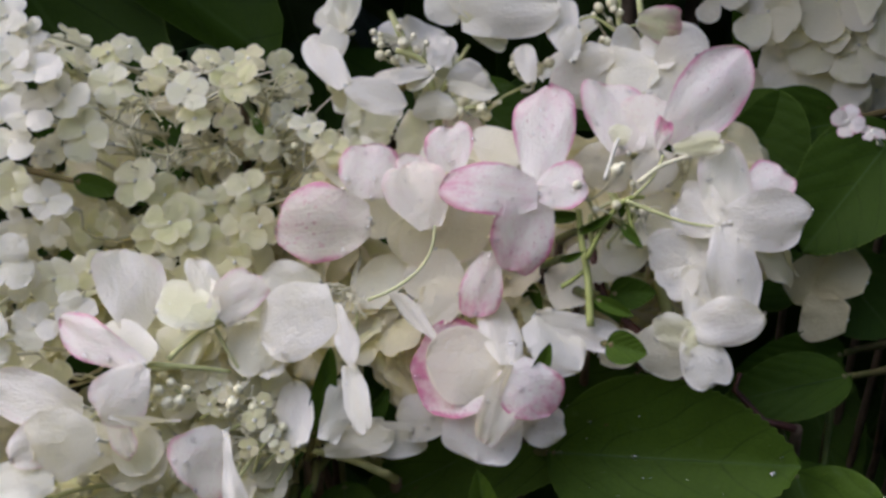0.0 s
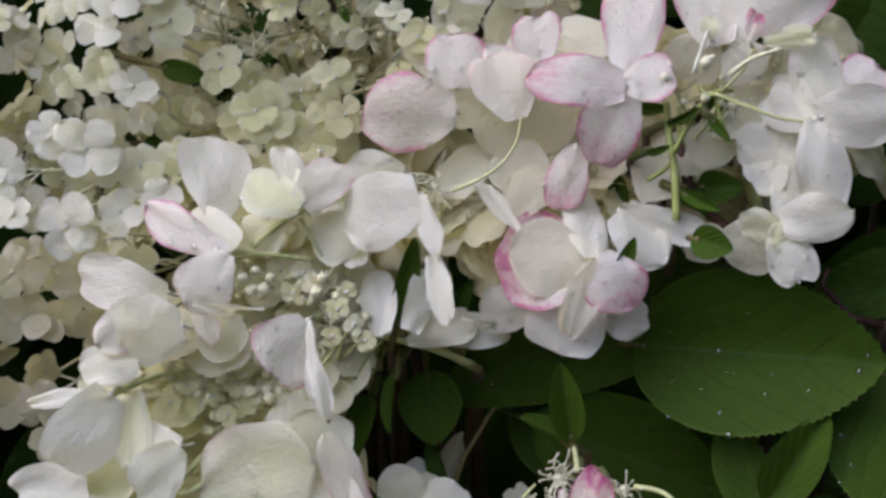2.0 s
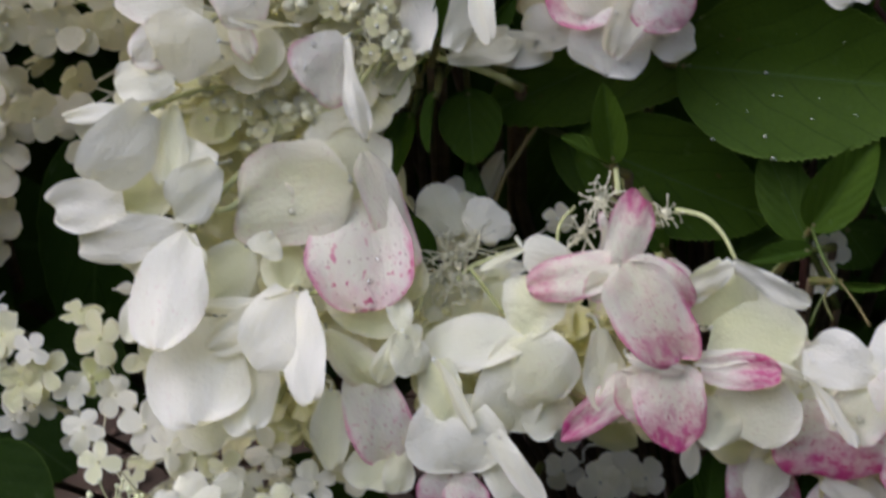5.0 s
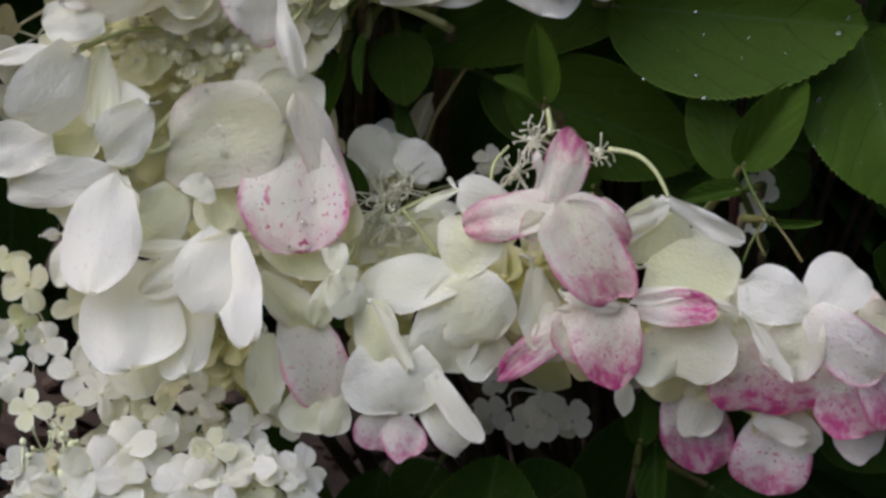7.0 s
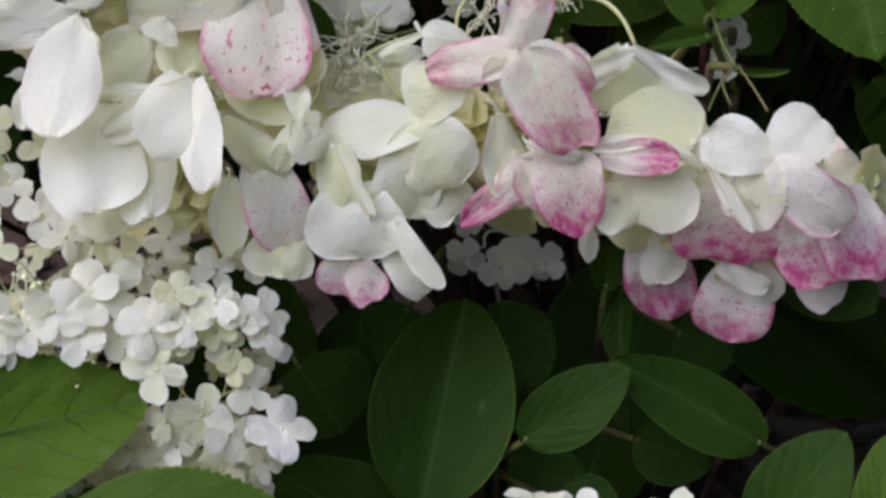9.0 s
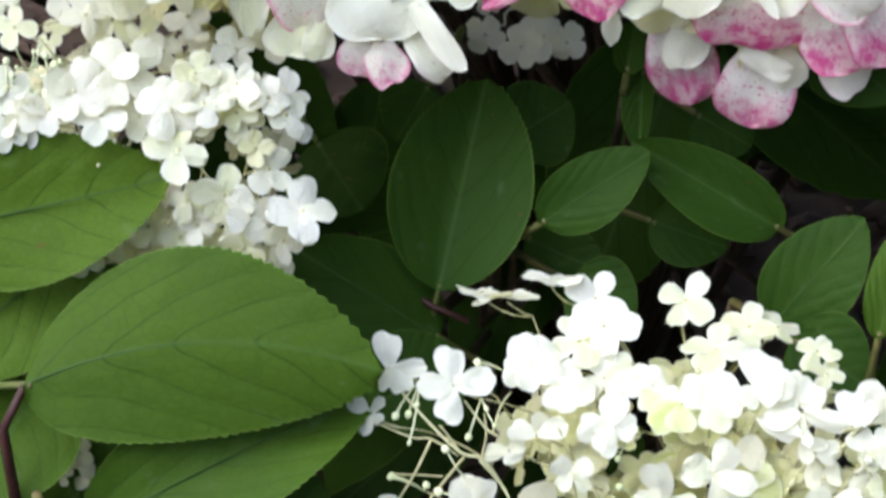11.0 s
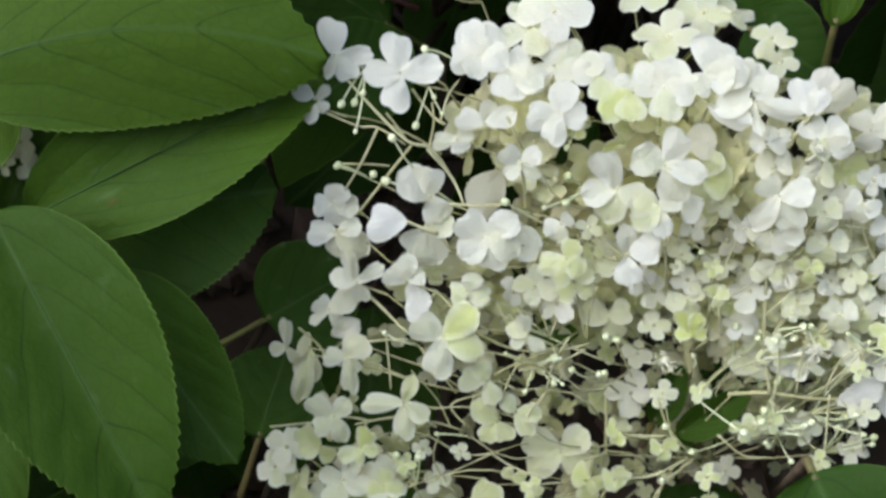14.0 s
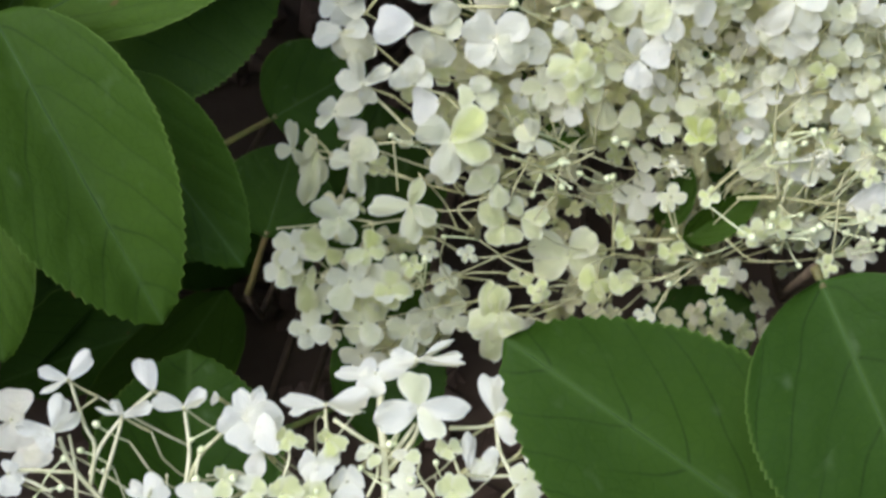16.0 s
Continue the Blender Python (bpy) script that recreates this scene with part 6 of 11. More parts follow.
lime.small((0.0714, 0.3841, 0.4188), (-0.22, -0.41, 0.89), 0.0154, 30, CREAM)
lime.small((0.0785, 0.3833, 0.4194), (0.14, -0.09, 0.99), 0.0143, 60, CREAM)
lime.small((0.0883, 0.3765, 0.4181), (-0.05, -0.25, 0.97), 0.0124, 10, CREAM)
lime.small((0.0903, 0.3704, 0.4158), (0.21, -0.10, 0.97), 0.0112, 30, CREAM)
lime.bloom((-0.0211, 0.3654, 0.4143), [(-0.743, 6.45, 7.21, 7.3, 0, 6, 0, 0.08, 0, 0), (9.78, 0.24, 0.904, 4.8, 10, 7, 0, 0.08, 0, 0), (4.94, -4.4, -3.9, 5.8, 0, 6, 0, 0.08, 0, 0), (-2.1, -3.94, -4.11, 3.8, 40, 9, 0, 0.08, 0, 0)])
lime.bloom((-0.0046, 0.3614, 0.4132), [(-1.38, 7.03, 7.73, 7.6, 0, 6, 0, 0.08, 0, 0), (10.9, 0.621, 2.91, 7.3, 0, 7, 0, 0.08, 0, 0), (-1.4, -8.2, -5.33, 7.3, 0, 6, 0, 0.08, 0, 0), (-8.87, -1.01, 0.264, 6.6, 0, 8, 0, 0.08, 0, 0)])
lime.bloom((-0.0256, 0.3588, 0.4039), [(-4.84, 2.82, 3.34, 4.6, 0, 6, 0, 0.08, 0, 0.12), (3.46, 2.91, 3.9, 3.1, 30, 7, 0, 0.08, 0, 0.12), (3.64, -1.55, -0.762, 3.3, 20, 6, 0, 0.08, 0, 0.12), (-0.965, -4.15, -3.1, 3.8, 0, 8, 0, 0.08, 0, 0.15)])
lime.bloom((0.0175, 0.3551, 0.4040), [(-7.41, 0.785, 1.59, 5.6, 0, 6, 0, 0.08, 0, 0), (0.504, 4.09, 4.27, 5.1, 30, 8, 0, 0.143, 0, 0), (7.63, 0.737, 3.4, 5.6, 0, 7, 0, 0.08, 0, 0)])
lime.bloom((0.0108, 0.3546, 0.3984), [(-6.75, -0.363, -0.971, 4.6, 0, 6, 0, 0.205, 0, 0.2), (1.33, -2.09, -2.81, 5.1, 0, 7, 0, 0.08, 0, 0), (3.26, 1.43, 2.03, 4.3, 0, 8, 0, 0.205, 0, 0)])
lime.bloom((0.0265, 0.3458, 0.4005), [(-4.89, -0.134, 4.31, 5.5, 0, 6, 0, 0.08, 0, 0), (5.13, -0.405, 4, 5.0, 0, 7, 0, 0.08, 0, 0), (-3.21, -2.96, -3.62, 4.0, 15, 10, 0, 0.205, 0, 0), (5.42, -2.95, -2.94, 3.7, 20, 10, 0, 0.268, 0, 0)])
lime.bloom((0.0356, 0.3526, 0.4111), [(-8.74, -1.21, 0.115, 7.3, 0, 6, 0, 0.08, 0, 0), (6.52, -0.789, -0.0709, 7.0, 0, 7, 0.03, 0.08, 0, 0), (-2.52, -6.04, -4.72, 6.3, 0, 6, 0, 0.08, 0, 0), (0.497, 6.32, 5.64, 7.3, 0, 8, 0.03, 0.08, 0, 0)])
lime.bloom((0.0162, 0.3656, 0.4182), [(-8.8, -2.04, -1.43, 7.6, 0, 6, 0, 0.08, 0, 0), (-3.58, -5.84, -3.16, 6.6, 0, 7, 0, 0.08, 0, 0), (-6.48, 4.88, 4.06, 8.1, 0, 8, 0, 0.08, 0, 0), (4.12, 3.74, 4.39, 9.1, 0, 6, 0, 0.08, 0, 0)])
lime.bloom((0.0222, 0.3619, 0.4168), [(-0.164, -7.12, -4.31, 8.5, 0, 6, 0, 0.08, 0, 0), (5.4, 1.5, 2.04, 7.8, 0, 9, 0, 0.08, 0, 0), (-5.8, 2.93, 2.87, 7.3, 0, 8, 0, 0.08, 0, 0), (8.78, -4.31, -1.72, 7.0, 0, 7, 0, 0.155, 0, 0)])
lime.bloom((0.0337, 0.3636, 0.4173), [(-7.32, -3.44, -4.38, 6.6, 0, 6, 0, 0.08, 0, 0), (5.21, -3.34, -0.831, 7.6, 0, 7, 0, 0.23, 0, 0), (-1.93, 5.49, 4.77, 7.8, 0, 8, 0, 0.08, 0, 0), (7.09, 2.38, 3.43, 7.1, 0, 6, 0, 0.33, 0, 0)])
lime.bloom((0.0441, 0.3604, 0.4174), [(-6.39, 0.801, 0.0818, 6.3, 0, 8, 0, 0.08, 0, 0), (4.46, 2, 2.81, 7.5, 0, 6, 0, 0.08, 0, 0), (1.9, -5.2, -3.09, 7.0, 0, 7, 0, 0.58, 0, 0), (-2.81, 4.81, 3.79, 6.5, 0, 9, 0, 0.205, 0, 0)])
lime.bloom((0.0528, 0.3561, 0.4162), [(-5.1, 2.06, 1.44, 6.3, 0, 8, 0, 0.08, 0, 0), (5.85, 2.55, 4.85, 9.0, 0, 6, 0, 0.08, 0, 0), (-0.601, -6.35, -3.47, 7.8, 0, 7, 0, 0.705, 0, 0), (-8.24, -3.68, -3.98, 7.8, 0, 9, 0, 0.892, 0, 0)])
lime.bloom((0.0606, 0.3565, 0.4180), [(-6.08, 4.01, 3.3, 8.5, 0, 6, 0, 0.08, 0, 0), (3.87, 4.42, 5.55, 7.8, 0, 7, 0, 0.08, 0, 0), (7.25, -1.52, 2.01, 7.8, 0, 8, 0, 0.08, 0, 0), (-0.00982, -7.11, -4.2, 8.0, 0, 6, 0, 0.393, 0, 0)])
lime.bloom((0.0705, 0.3575, 0.4227), [(1.67, 5.32, 7.43, 11.0, 0, 6, 0, 0.08, 0, 0), (5.98, -3.57, 0.837, 7.7, 0, 7, 0, 0.08, 0, 0), (-3.41, -3.66, -2.43, 6.5, 0, 6, 0, 0.205, 0, 0), (9.41, -0.352, 2.92, 8.0, 0, 8, 0, 0.08, 0, 0)])
lime.bloom((0.0812, 0.3560, 0.4204), [(6.35, -1.86, 0.751, 7.3, 0, 6, 0, 0.08, 0, 0), (-4.81, 4.46, 2.58, 9.0, 0, 8, 0, 0.08, 0, 0), (-6.2, -2.48, -1.89, 7.5, 0, 6, 0, 0.08, 0, 0), (4.1, 2.97, 3.15, 7.5, 0, 9, 0.03, 0.08, 0, 0)])
lime.bloom((0.0817, 0.3530, 0.4188), [(11.8, -4.99, 0.0744, 5.5, 25, 6, 0, 0.08, 0, 0), (2.6, -7.16, -4.64, 3.0, 40, 7, 0, 0.08, 0, 0), (-8.76, -2.12, -2.06, 6.3, 20, 8, 0, 0.08, 0, 0)])
lime.petal((0.0710, 0.3530, 0.4164), (0.0815, 0.3474, 0.4151), 5.7, 20, 6, 0, 0, 0, 0)
lime.petal((0.0950, 0.3470, 0.4207), (0.0920, 0.3538, 0.4271), 6.8, 0, 6, 0, 0, 0, 0)
lime.petal((0.0957, 0.3468, 0.4214), (0.0975, 0.3510, 0.4264), 5.1, 0, 7, 0, 0, 0, 0)
lime.petal((0.0983, 0.3590, 0.4158), (0.1010, 0.3634, 0.4214), 6.7, 0, 8, 0, 0, 0, 0.2)
lime.petal((0.1005, 0.3561, 0.4134), (0.1077, 0.3600, 0.4198), 6.1, 15, 6, 0, 0.1, 0, 0.3)
lime.bloom((0.0993, 0.3455, 0.4145), [(-4.9, 3.87, 3.08, 6.5, 0, 6, 0, 0.08, 0, 0), (5.2, 1.45, 3.58, 7.8, 0, 7, 0, 0.08, 0, 0), (7.02, -2.6, -0.699, 5.8, 20, 8, 0, 0.08, 0, 0), (-1.59, -2.11, -4.23, 5.5, 10, 6, 0, 0.455, 0, 0)])
lime.bloom((0.1123, 0.3528, 0.4113), [(-4.05, 3.74, 2.61, 5.9, 0, 6, 0, 0.143, 0, 0.18), (3.92, 0.0967, 2.55, 6.7, 0, 7, 0, 0.08, 0, 0.1), (-0.386, -2.64, -4.87, 6.7, 0, 8, 0, 0.08, 0, 0.15), (5.36, 3.3, 5.32, 5.4, 0, 6, 0, 0.08, 0, 0.2)])
lime.bloom((0.1208, 0.3498, 0.4086), [(-3.81, 0.31, -1.61, 5.9, 0, 6, 0, 0.143, 0, 0.15), (1.2, 1.95, 5, 5.9, 0, 7, 0, 0.08, 0, 0), (2.99, -1.77, -4.93, 5.9, 0, 8, 0, 0.08, 0, 0)])
lime.bloom((0.0621, 0.3432, 0.4045), [(3.06, 1.93, 10.8, 7.2, 0, 6, 0, 0.08, 0, 0), (-8.67, 0.812, 3.22, 8.4, 0, 7, 0, 0.268, 0, 0), (9.74, -2.7, 0.799, 6.0, 0, 8, 0, 0.08, 0, 0), (3.16, -4.63, -8.58, 7.7, 0, 6, 0, 0.143, 0, 0)])
lime.bloom((0.0516, 0.3441, 0.3946), [(-5.84, 2.52, 10.6, 7.5, 0, 6, 0, 0.08, 0, 0), (-9.4, -0.733, -2.03, 7.0, 0, 7, 0, 0.143, 0, 0), (-2.26, -3.75, -8.6, 7.7, 0, 8, 0, 0.455, 0, 0), (6.29, -2.16, -1.3, 6.5, 0, 6, 0, 0.268, 0, 0)])
lime.bloom((0.0617, 0.3398, 0.3935), [(-6.64, 0.296, 1.61, 7.7, 0, 6, 0, 0.455, 0, 0), (1.75, -4.75, -6.31, 5.0, 0, 7, 0, 0.08, 0, 0), (-5.61, -2.57, -5.55, 6.4, 0, 8, 0, 0.517, 0, 0), (4.72, 0.227, 4.64, 6.9, 0, 6, 0, 0.205, 0, 0)])
lime.bloom((0.0721, 0.3475, 0.3976), [(7.58, -1.11, -1.08, 9.1, 0, 8, 0, 0.767, 0, 0.1), (1.09, -2.95, -7.69, 6.6, 0, 6, 0, 0.517, 0, 0), (3.82, 1.95, 6.34, 6.6, 0, 7, 0, 0.58, 0, 0)])
lime.petal((0.0673, 0.3524, 0.4042), (0.0746, 0.3521, 0.4059), 8.9, 0, 8, 0, 0, 0, 0.25)
lime.petal((0.0728, 0.3429, 0.3935), (0.0672, 0.3413, 0.3906), 7.4, 0, 6, 0, 0, 0, 0)
lime.bloom((0.0905, 0.3397, 0.3995), [(-4.93, 1.31, 5.06, 6.5, 0, 6, 0, 0.18, 0, 0), (8.12, -0.782, 3.91, 7.2, 0, 7, 0, 0.08, 0, 0), (4.76, -4.65, -6.9, 7.7, 0, 6, 0, 0.155, 0, 0), (-5.06, -2.71, -9.43, 6.0, 0, 8, 0, 0.08, 0, 0.08)])
lime.bloom((0.0910, 0.3387, 0.3879), [(-1.99, -1.49, -5.72, 5.3, 0, 8, 0, 0.205, 0, 0), (4.43, -3.24, -4.08, 6.5, 0, 6, 0, 0.08, 0, 0), (7.73, -1.67, 0.378, 5.3, 0, 7, 0, 0.08, 0, 0)])
lime.petal((0.0556, 0.3364, 0.3795), (0.0634, 0.3356, 0.3831), 8.2, 0, 6, 0, 0, 0, 0)
lime.petal((0.0552, 0.3361, 0.3785), (0.0561, 0.3318, 0.3721), 7.1, 0, 7, 0, 0, 0, 0)
lime.petal((0.0558, 0.3371, 0.3787), (0.0532, 0.3391, 0.3865), 5.1, 15, 8, 0, 0.1, 0, 0)
lime.bloom((0.0202, 0.3397, 0.3793), [(-8.02, 1.03, 5.41, 8, 0, 6, 0, 0.103, 0, 0.0114), (6.12, 1.94, 6.42, 7.5, 0, 8, 0.02, 0.103, 0, 0.0114), (-7.11, -3.61, -4.72, 7.7, 0, 7, 0, 0.103, 0, 0.0114), (1.15, -5.34, -7.73, 8, 0, 6, 0, 0.103, 0, 0.0114), (7.72, -2.59, -3.35, 7.2, 0, 8, 0, 0.203, 0, 0.0114)])
lime.petal((0.0237, 0.3429, 0.3734), (0.0338, 0.3429, 0.3742), 8.9, 0, 8, 0, 0.12, 0, 0)
lime.bloom((0.0049, 0.3488, 0.3830), [(-8.43, 1.55, 6.01, 9.1, 0, 8, 0, 0.088, 0, 0.124), (-0.845, 2.49, 8.52, 7.9, 0, 6, 0, 0.088, 0, 0.064), (2.8, -2.61, -6.3, 7.9, 0, 7, 0, 0.151, 0, 0.104)])
lime.petal((-0.0009, 0.3435, 0.3787), (-0.0112, 0.3425, 0.3790), 9.7, 0, 6, 0.02, 0, 0, 0)
lime.bloom((0.0035, 0.3461, 0.3730), [(4.28, -3.61, -8.79, 9.1, 0, 8, 0, 0.191, 0, 0.124), (-4.35, -2.93, -6.28, 7.9, 0, 6, 0, 0.128, 0, 0.074), (7.66, 1.27, 3.55, 7.9, 0, 7, 0, 0.316, 0, 0.124)])
lime.petal((0.0142, 0.3554, 0.3813), (0.0233, 0.3540, 0.3768), 13.2, 0, 8, 0, 0.05, 0, 0.35)
lime.bloom((0.0383, 0.3425, 0.3823), [(-4.79, -0.819, -0.98, 4.5, 0, 6, 0, 0.0908, 0, 0.0054), (2.46, 0.0928, 2.85, 4.3, 20, 7, 0, 0.0908, 0, 0.0054), (-0.444, -2.22, -4.85, 4.5, 0, 8, 0, 0.216, 0, 0.0054)])
lime.bloom((0.0403, 0.3375, 0.3743), [(-7.52, -0.873, -1.38, 6, 0, 6, 0, 0.623, 0, 0.0214), (1.91, 1.84, 5.87, 5.7, 0, 7, 0, 0.78, 0, 0.0214), (4.62, -2.24, -1.87, 6, 0, 8, 0, 0.718, 0, 0.0214), (-2.8, -3.35, -6.06, 6, 0, 6, 0, 0.661, 0, 0.0214)])
lime.bloom((0.0431, 0.3371, 0.3666), [(-3.98, -2.15, -4.56, 5.5, 0, 6, 0, 0.743, 0, 0.0368), (4.7, -1.49, -3.47, 5, 0, 7, 0, 0.668, 0, 0.0368), (4.03, 1.03, 3.58, 5, 0, 8, 0, 0.529, 0, 0.0368)])
lime.bloom((-0.0203, 0.3501, 0.3770), [(-5.15, -1.08, -0.11, 5.9, 0, 6, 0, 0.112, 0, 0.016), (1.62, 1.68, 5.11, 6.7, 0, 8, 0, 0.112, 0, 0.166), (6.7, -0.0836, -1.5, 5.9, 0, 7, 0, 0.112, 0, 0.196), (1.65, -2.67, -6.44, 6.7, 0, 6, 0, 0.112, 0, 0.016)])
lime.bloom((-0.0189, 0.3462, 0.3706), [(-7.79, -1.11, 0.368, 6.6, 10, 6, 0, 0.138, 0, 0.0288), (6.35, 0.916, 1.68, 5.1, 0, 7, 0, 0.138, 0, 0.0288), (8.07, -1.69, -6.24, 7.9, 0, 8, 0, 0.201, 0, 0.329), (0.484, -2.59, -7.63, 6.4, 0, 9, 0, 0.138, 0, 0.279)])
lime.bloom((-0.0134, 0.3394, 0.3584), [(-2.59, 2.78, 10.2, 4.1, 10, 6, 0, 0.186, 0, 0.0532), (7.17, 1.72, 5.8, 4.1, 20, 7, 0, 0.186, 0, 0.0532), (-6.8, 0.27, 1.83, 5.3, 0, 8, 0, 0.186, 0, 0.153), (2.84, -1.98, -5.66, 4.6, 20, 10, 0, 0.207, 0, 0.0532)])
lime.bloom((-0.0001, 0.3372, 0.3629), [(-5.37, 0.503, 3.87, 6.8, 0, 6, 0, 0.168, 0, 0.0442), (3.93, 1.28, 3.31, 6.8, 0, 7, 0, 0.168, 0, 0.0442), (-0.627, 2.63, 7.56, 5.3, 0, 8, 0, 0.168, 0, 0.0442)])
lime.petal((0.0065, 0.3366, 0.3569), (-0.0007, 0.3357, 0.3551), 10.3, 0, 6, 0, 0, 0, 0)
lime.bloom((0.0102, 0.3273, 0.3528), [(-7.98, 0.709, 5.82, 7.9, 0, 6, 0, 0.305, 0, 0.0644), (8.34, 2.35, 9.78, 8.2, 0, 7, 0, 0.894, 0, 0.0644), (10.3, -2.79, -1.72, 7.2, 0, 8, 0, 0.742, 0, 0.0644), (-2.17, -6.64, -9.3, 7.9, 0, 6, 0, 0.291, 0, 0.0644)])
lime.bloom((0.0157, 0.3344, 0.3639), [(-4.56, -1.17, -1.25, 6.5, 0, 6, 0, 0.554, 0, 0.0422), (5.68, -1.42, -1.9, 6, 0, 7, 0, 0.432, 0, 0.0422), (1.44, 1.71, 4.81, 5.2, 0, 8, 0, 0.352, 0, 0.0422)])
lime.bloom((0.0318, 0.3288, 0.3535), [(-1.71, 1.38, 7.16, 4, 0, 6, 0, 0.235, 0, 0.063), (-4.09, -2.15, -2.13, 3.5, 0, 7, 0, 0.262, 0, 0.063), (4.22, -2.74, -3.02, 3.7, 0, 6, 0, 0.266, 0, 0.063), (-5.55, 1.36, 1.34, 4.5, 20, 8, 0, 0.371, 0, 0.313)])
lime.bloom((-0.0151, 0.3307, 0.3379), [(-6.26, -0.668, 1.02, 5.3, 0, 6, 0, 0.332, 0, 0.0942), (2.3, -2.48, -4.43, 5.3, 0, 7, 0, 0.41, 0, 0.0942), (4.28, 2.6, 5.76, 7.9, 0, 8, 0, 0.379, 0, 0.234), (1.33, -5.49, -9.52, 4.6, 0, 6, 0, 0.364, 0, 0.0942)])
lime.petal((-0.0193, 0.3353, 0.3413), (-0.0125, 0.3373, 0.3452), 6.1, 20, 8, 0, 0.05, 0, 0.2)
lime.bloom((-0.0202, 0.3381, 0.3483), [(-3.73, 0.362, 3.43, 5.6, 0, 6, 0, 0.245, 0, 0.0734), (-5.07, -2.4, -3.4, 3.1, 30, 7, 0, 0.265, 0, 0.0734), (3.9, -2.24, -4.47, 3.8, 0, 8, 0, 0.268, 0, 0.0734), (7.44, 2.17, 4.54, 6.6, 0, 9, 0, 0.241, 0, 0.223)])
lime.bloom((-0.0315, 0.3355, 0.3343), [(-0.447, 3.49, 8.61, 3.6, 10, 6, 0, 0.316, 0, 0.201), (-4.81, -0.528, -0.243, 4.1, 0, 7, 0, 0.342, 0, 0.251), (3.86, -1.4, -4.02, 3.6, 20, 8, 0, 0.352, 0, 0.301)])
lime.bloom((-0.0255, 0.3366, 0.3334), [(-3.06, 0.445, 1.61, 6.4, 0, 8, 0, 0.402, 0, 0.353), (-1.29, -4.24, -9.56, 7.7, 0, 6, 0, 0.434, 0, 0.303), (-2.68, -6.87, -15.1, 5.7, 0, 7, 0, 0.45, 0, 0.253)])
lime.bloom((-0.0179, 0.3216, 0.3232), [(-6.9, 1.64, 6.24, 5.8, 0, 6, 0, 0.417, 0, 0.12), (4.24, 1.94, 5.35, 5.3, 0, 7, 0, 0.42, 0, 0.12), (-5.4, -3, -2.55, 5.5, 0, 6, 0, 0.444, 0, 0.12), (3.48, -3.91, -5.64, 5, 0, 8, 0, 0.453, 0, 0.12)])
lime.bloom((0.0009, 0.3235, 0.3289), [(-11.7, -1.02, 0.307, 5.5, 0, 6, 0, 0.405, 0, 0.112), (-0.0579, -6.69, -8.22, 5.8, 0, 6, 0, 0.437, 0, 0.112), (6.59, -2.93, -3.56, 5.3, 0, 7, 0, 0.42, 0, 0.112), (1.73, 3.84, 7.01, 4.3, 10, 8, 0, 0.634, 0, 0.212)])
lime.bloom((-0.0101, 0.3179, 0.3145), [(1.92, 2.33, 6.28, 5.8, 0, 6, 0, 0.962, 0, 0.12), (-6.28, -2.01, -1.95, 4.8, 0, 7, 0, 0.591, 0, 0.12), (4.62, -0.505, 0.0771, 4, 0, 8, 0, 0.73, 0, 0.12), (-1.62, -2.94, -2.85, 4, 0, 6, 0, 0.721, 0, 0.12)])
lime.bloom((-0.0214, 0.3211, 0.3098), [(-6.12, -0.807, -0.754, 6.4, 0, 8, 0, 0.585, 0, 0.32), (-6.29, 2.21, 5.54, 5.9, 0, 6, 0, 0.692, 0, 0.32), (3.21, -1.73, -3.92, 5.1, 0, 7, 0, 0.782, 0, 0.27)])
lime.bloom((-0.0276, 0.3188, 0.2978), [(-4.71, 0.456, 1.64, 6.4, 0, 8, 0, 0.541, 0, 0.37), (3.12, 0.218, -0.0254, 6.4, 0, 6, 0, 0.542, 0, 0.32), (1.06, -4.87, -9.41, 6.4, 0, 7, 0, 0.667, 0, 0.37)])
lime.bloom((0.0225, 0.3262, 0.3371), [(-7.82, -0.353, 0.746, 6.5, 0, 6, 0, 0.478, 0, 0.0958), (2.37, -3.9, -5.55, 5.5, 0, 7, 0, 0.5, 0, 0.0958), (-2.85, 1.95, 4.54, 5.5, 0, 8, 0, 0.591, 0, 0.0958)])
lime.bloom((0.0260, 0.3227, 0.3236), [(-7, 2.17, 4.57, 6.8, 0, 8, 0, 0.672, 0, 0.22), (3.38, -3.49, -4.19, 5.8, 0, 6, 0, 0.641, 0, 0.12), (-3.58, -2.55, -5.59, 5.5, 0, 7, 0, 0.703, 0, 0.12)])
lime.bloom((0.0306, 0.3234, 0.3276), [(4.4, -4.19, -5.65, 4.8, 0, 6, 0, 0.565, 0, 0.115), (7.28, -0.256, -0.0182, 5.3, 0, 7, 0, 0.608, 0, 0.215), (-3.92, 1.86, 3.96, 5, 20, 8, 0, 0.531, 0, 0.115)])
lime.bloom((0.0445, 0.3242, 0.3089), [(-10.2, 2.52, 4.32, 8.2, 0, 6, 0, 0.447, 0, 0.24), (7, 2.9, 6.91, 8.2, 0, 7, 0, 0.444, 0, 0.24), (-8.44, -3.18, -5.69, 8, 0, 8, 0, 0.478, 0, 0.27), (7.98, -3.08, -3.78, 8, 0, 6, 0, 0.477, 0, 0.27)])
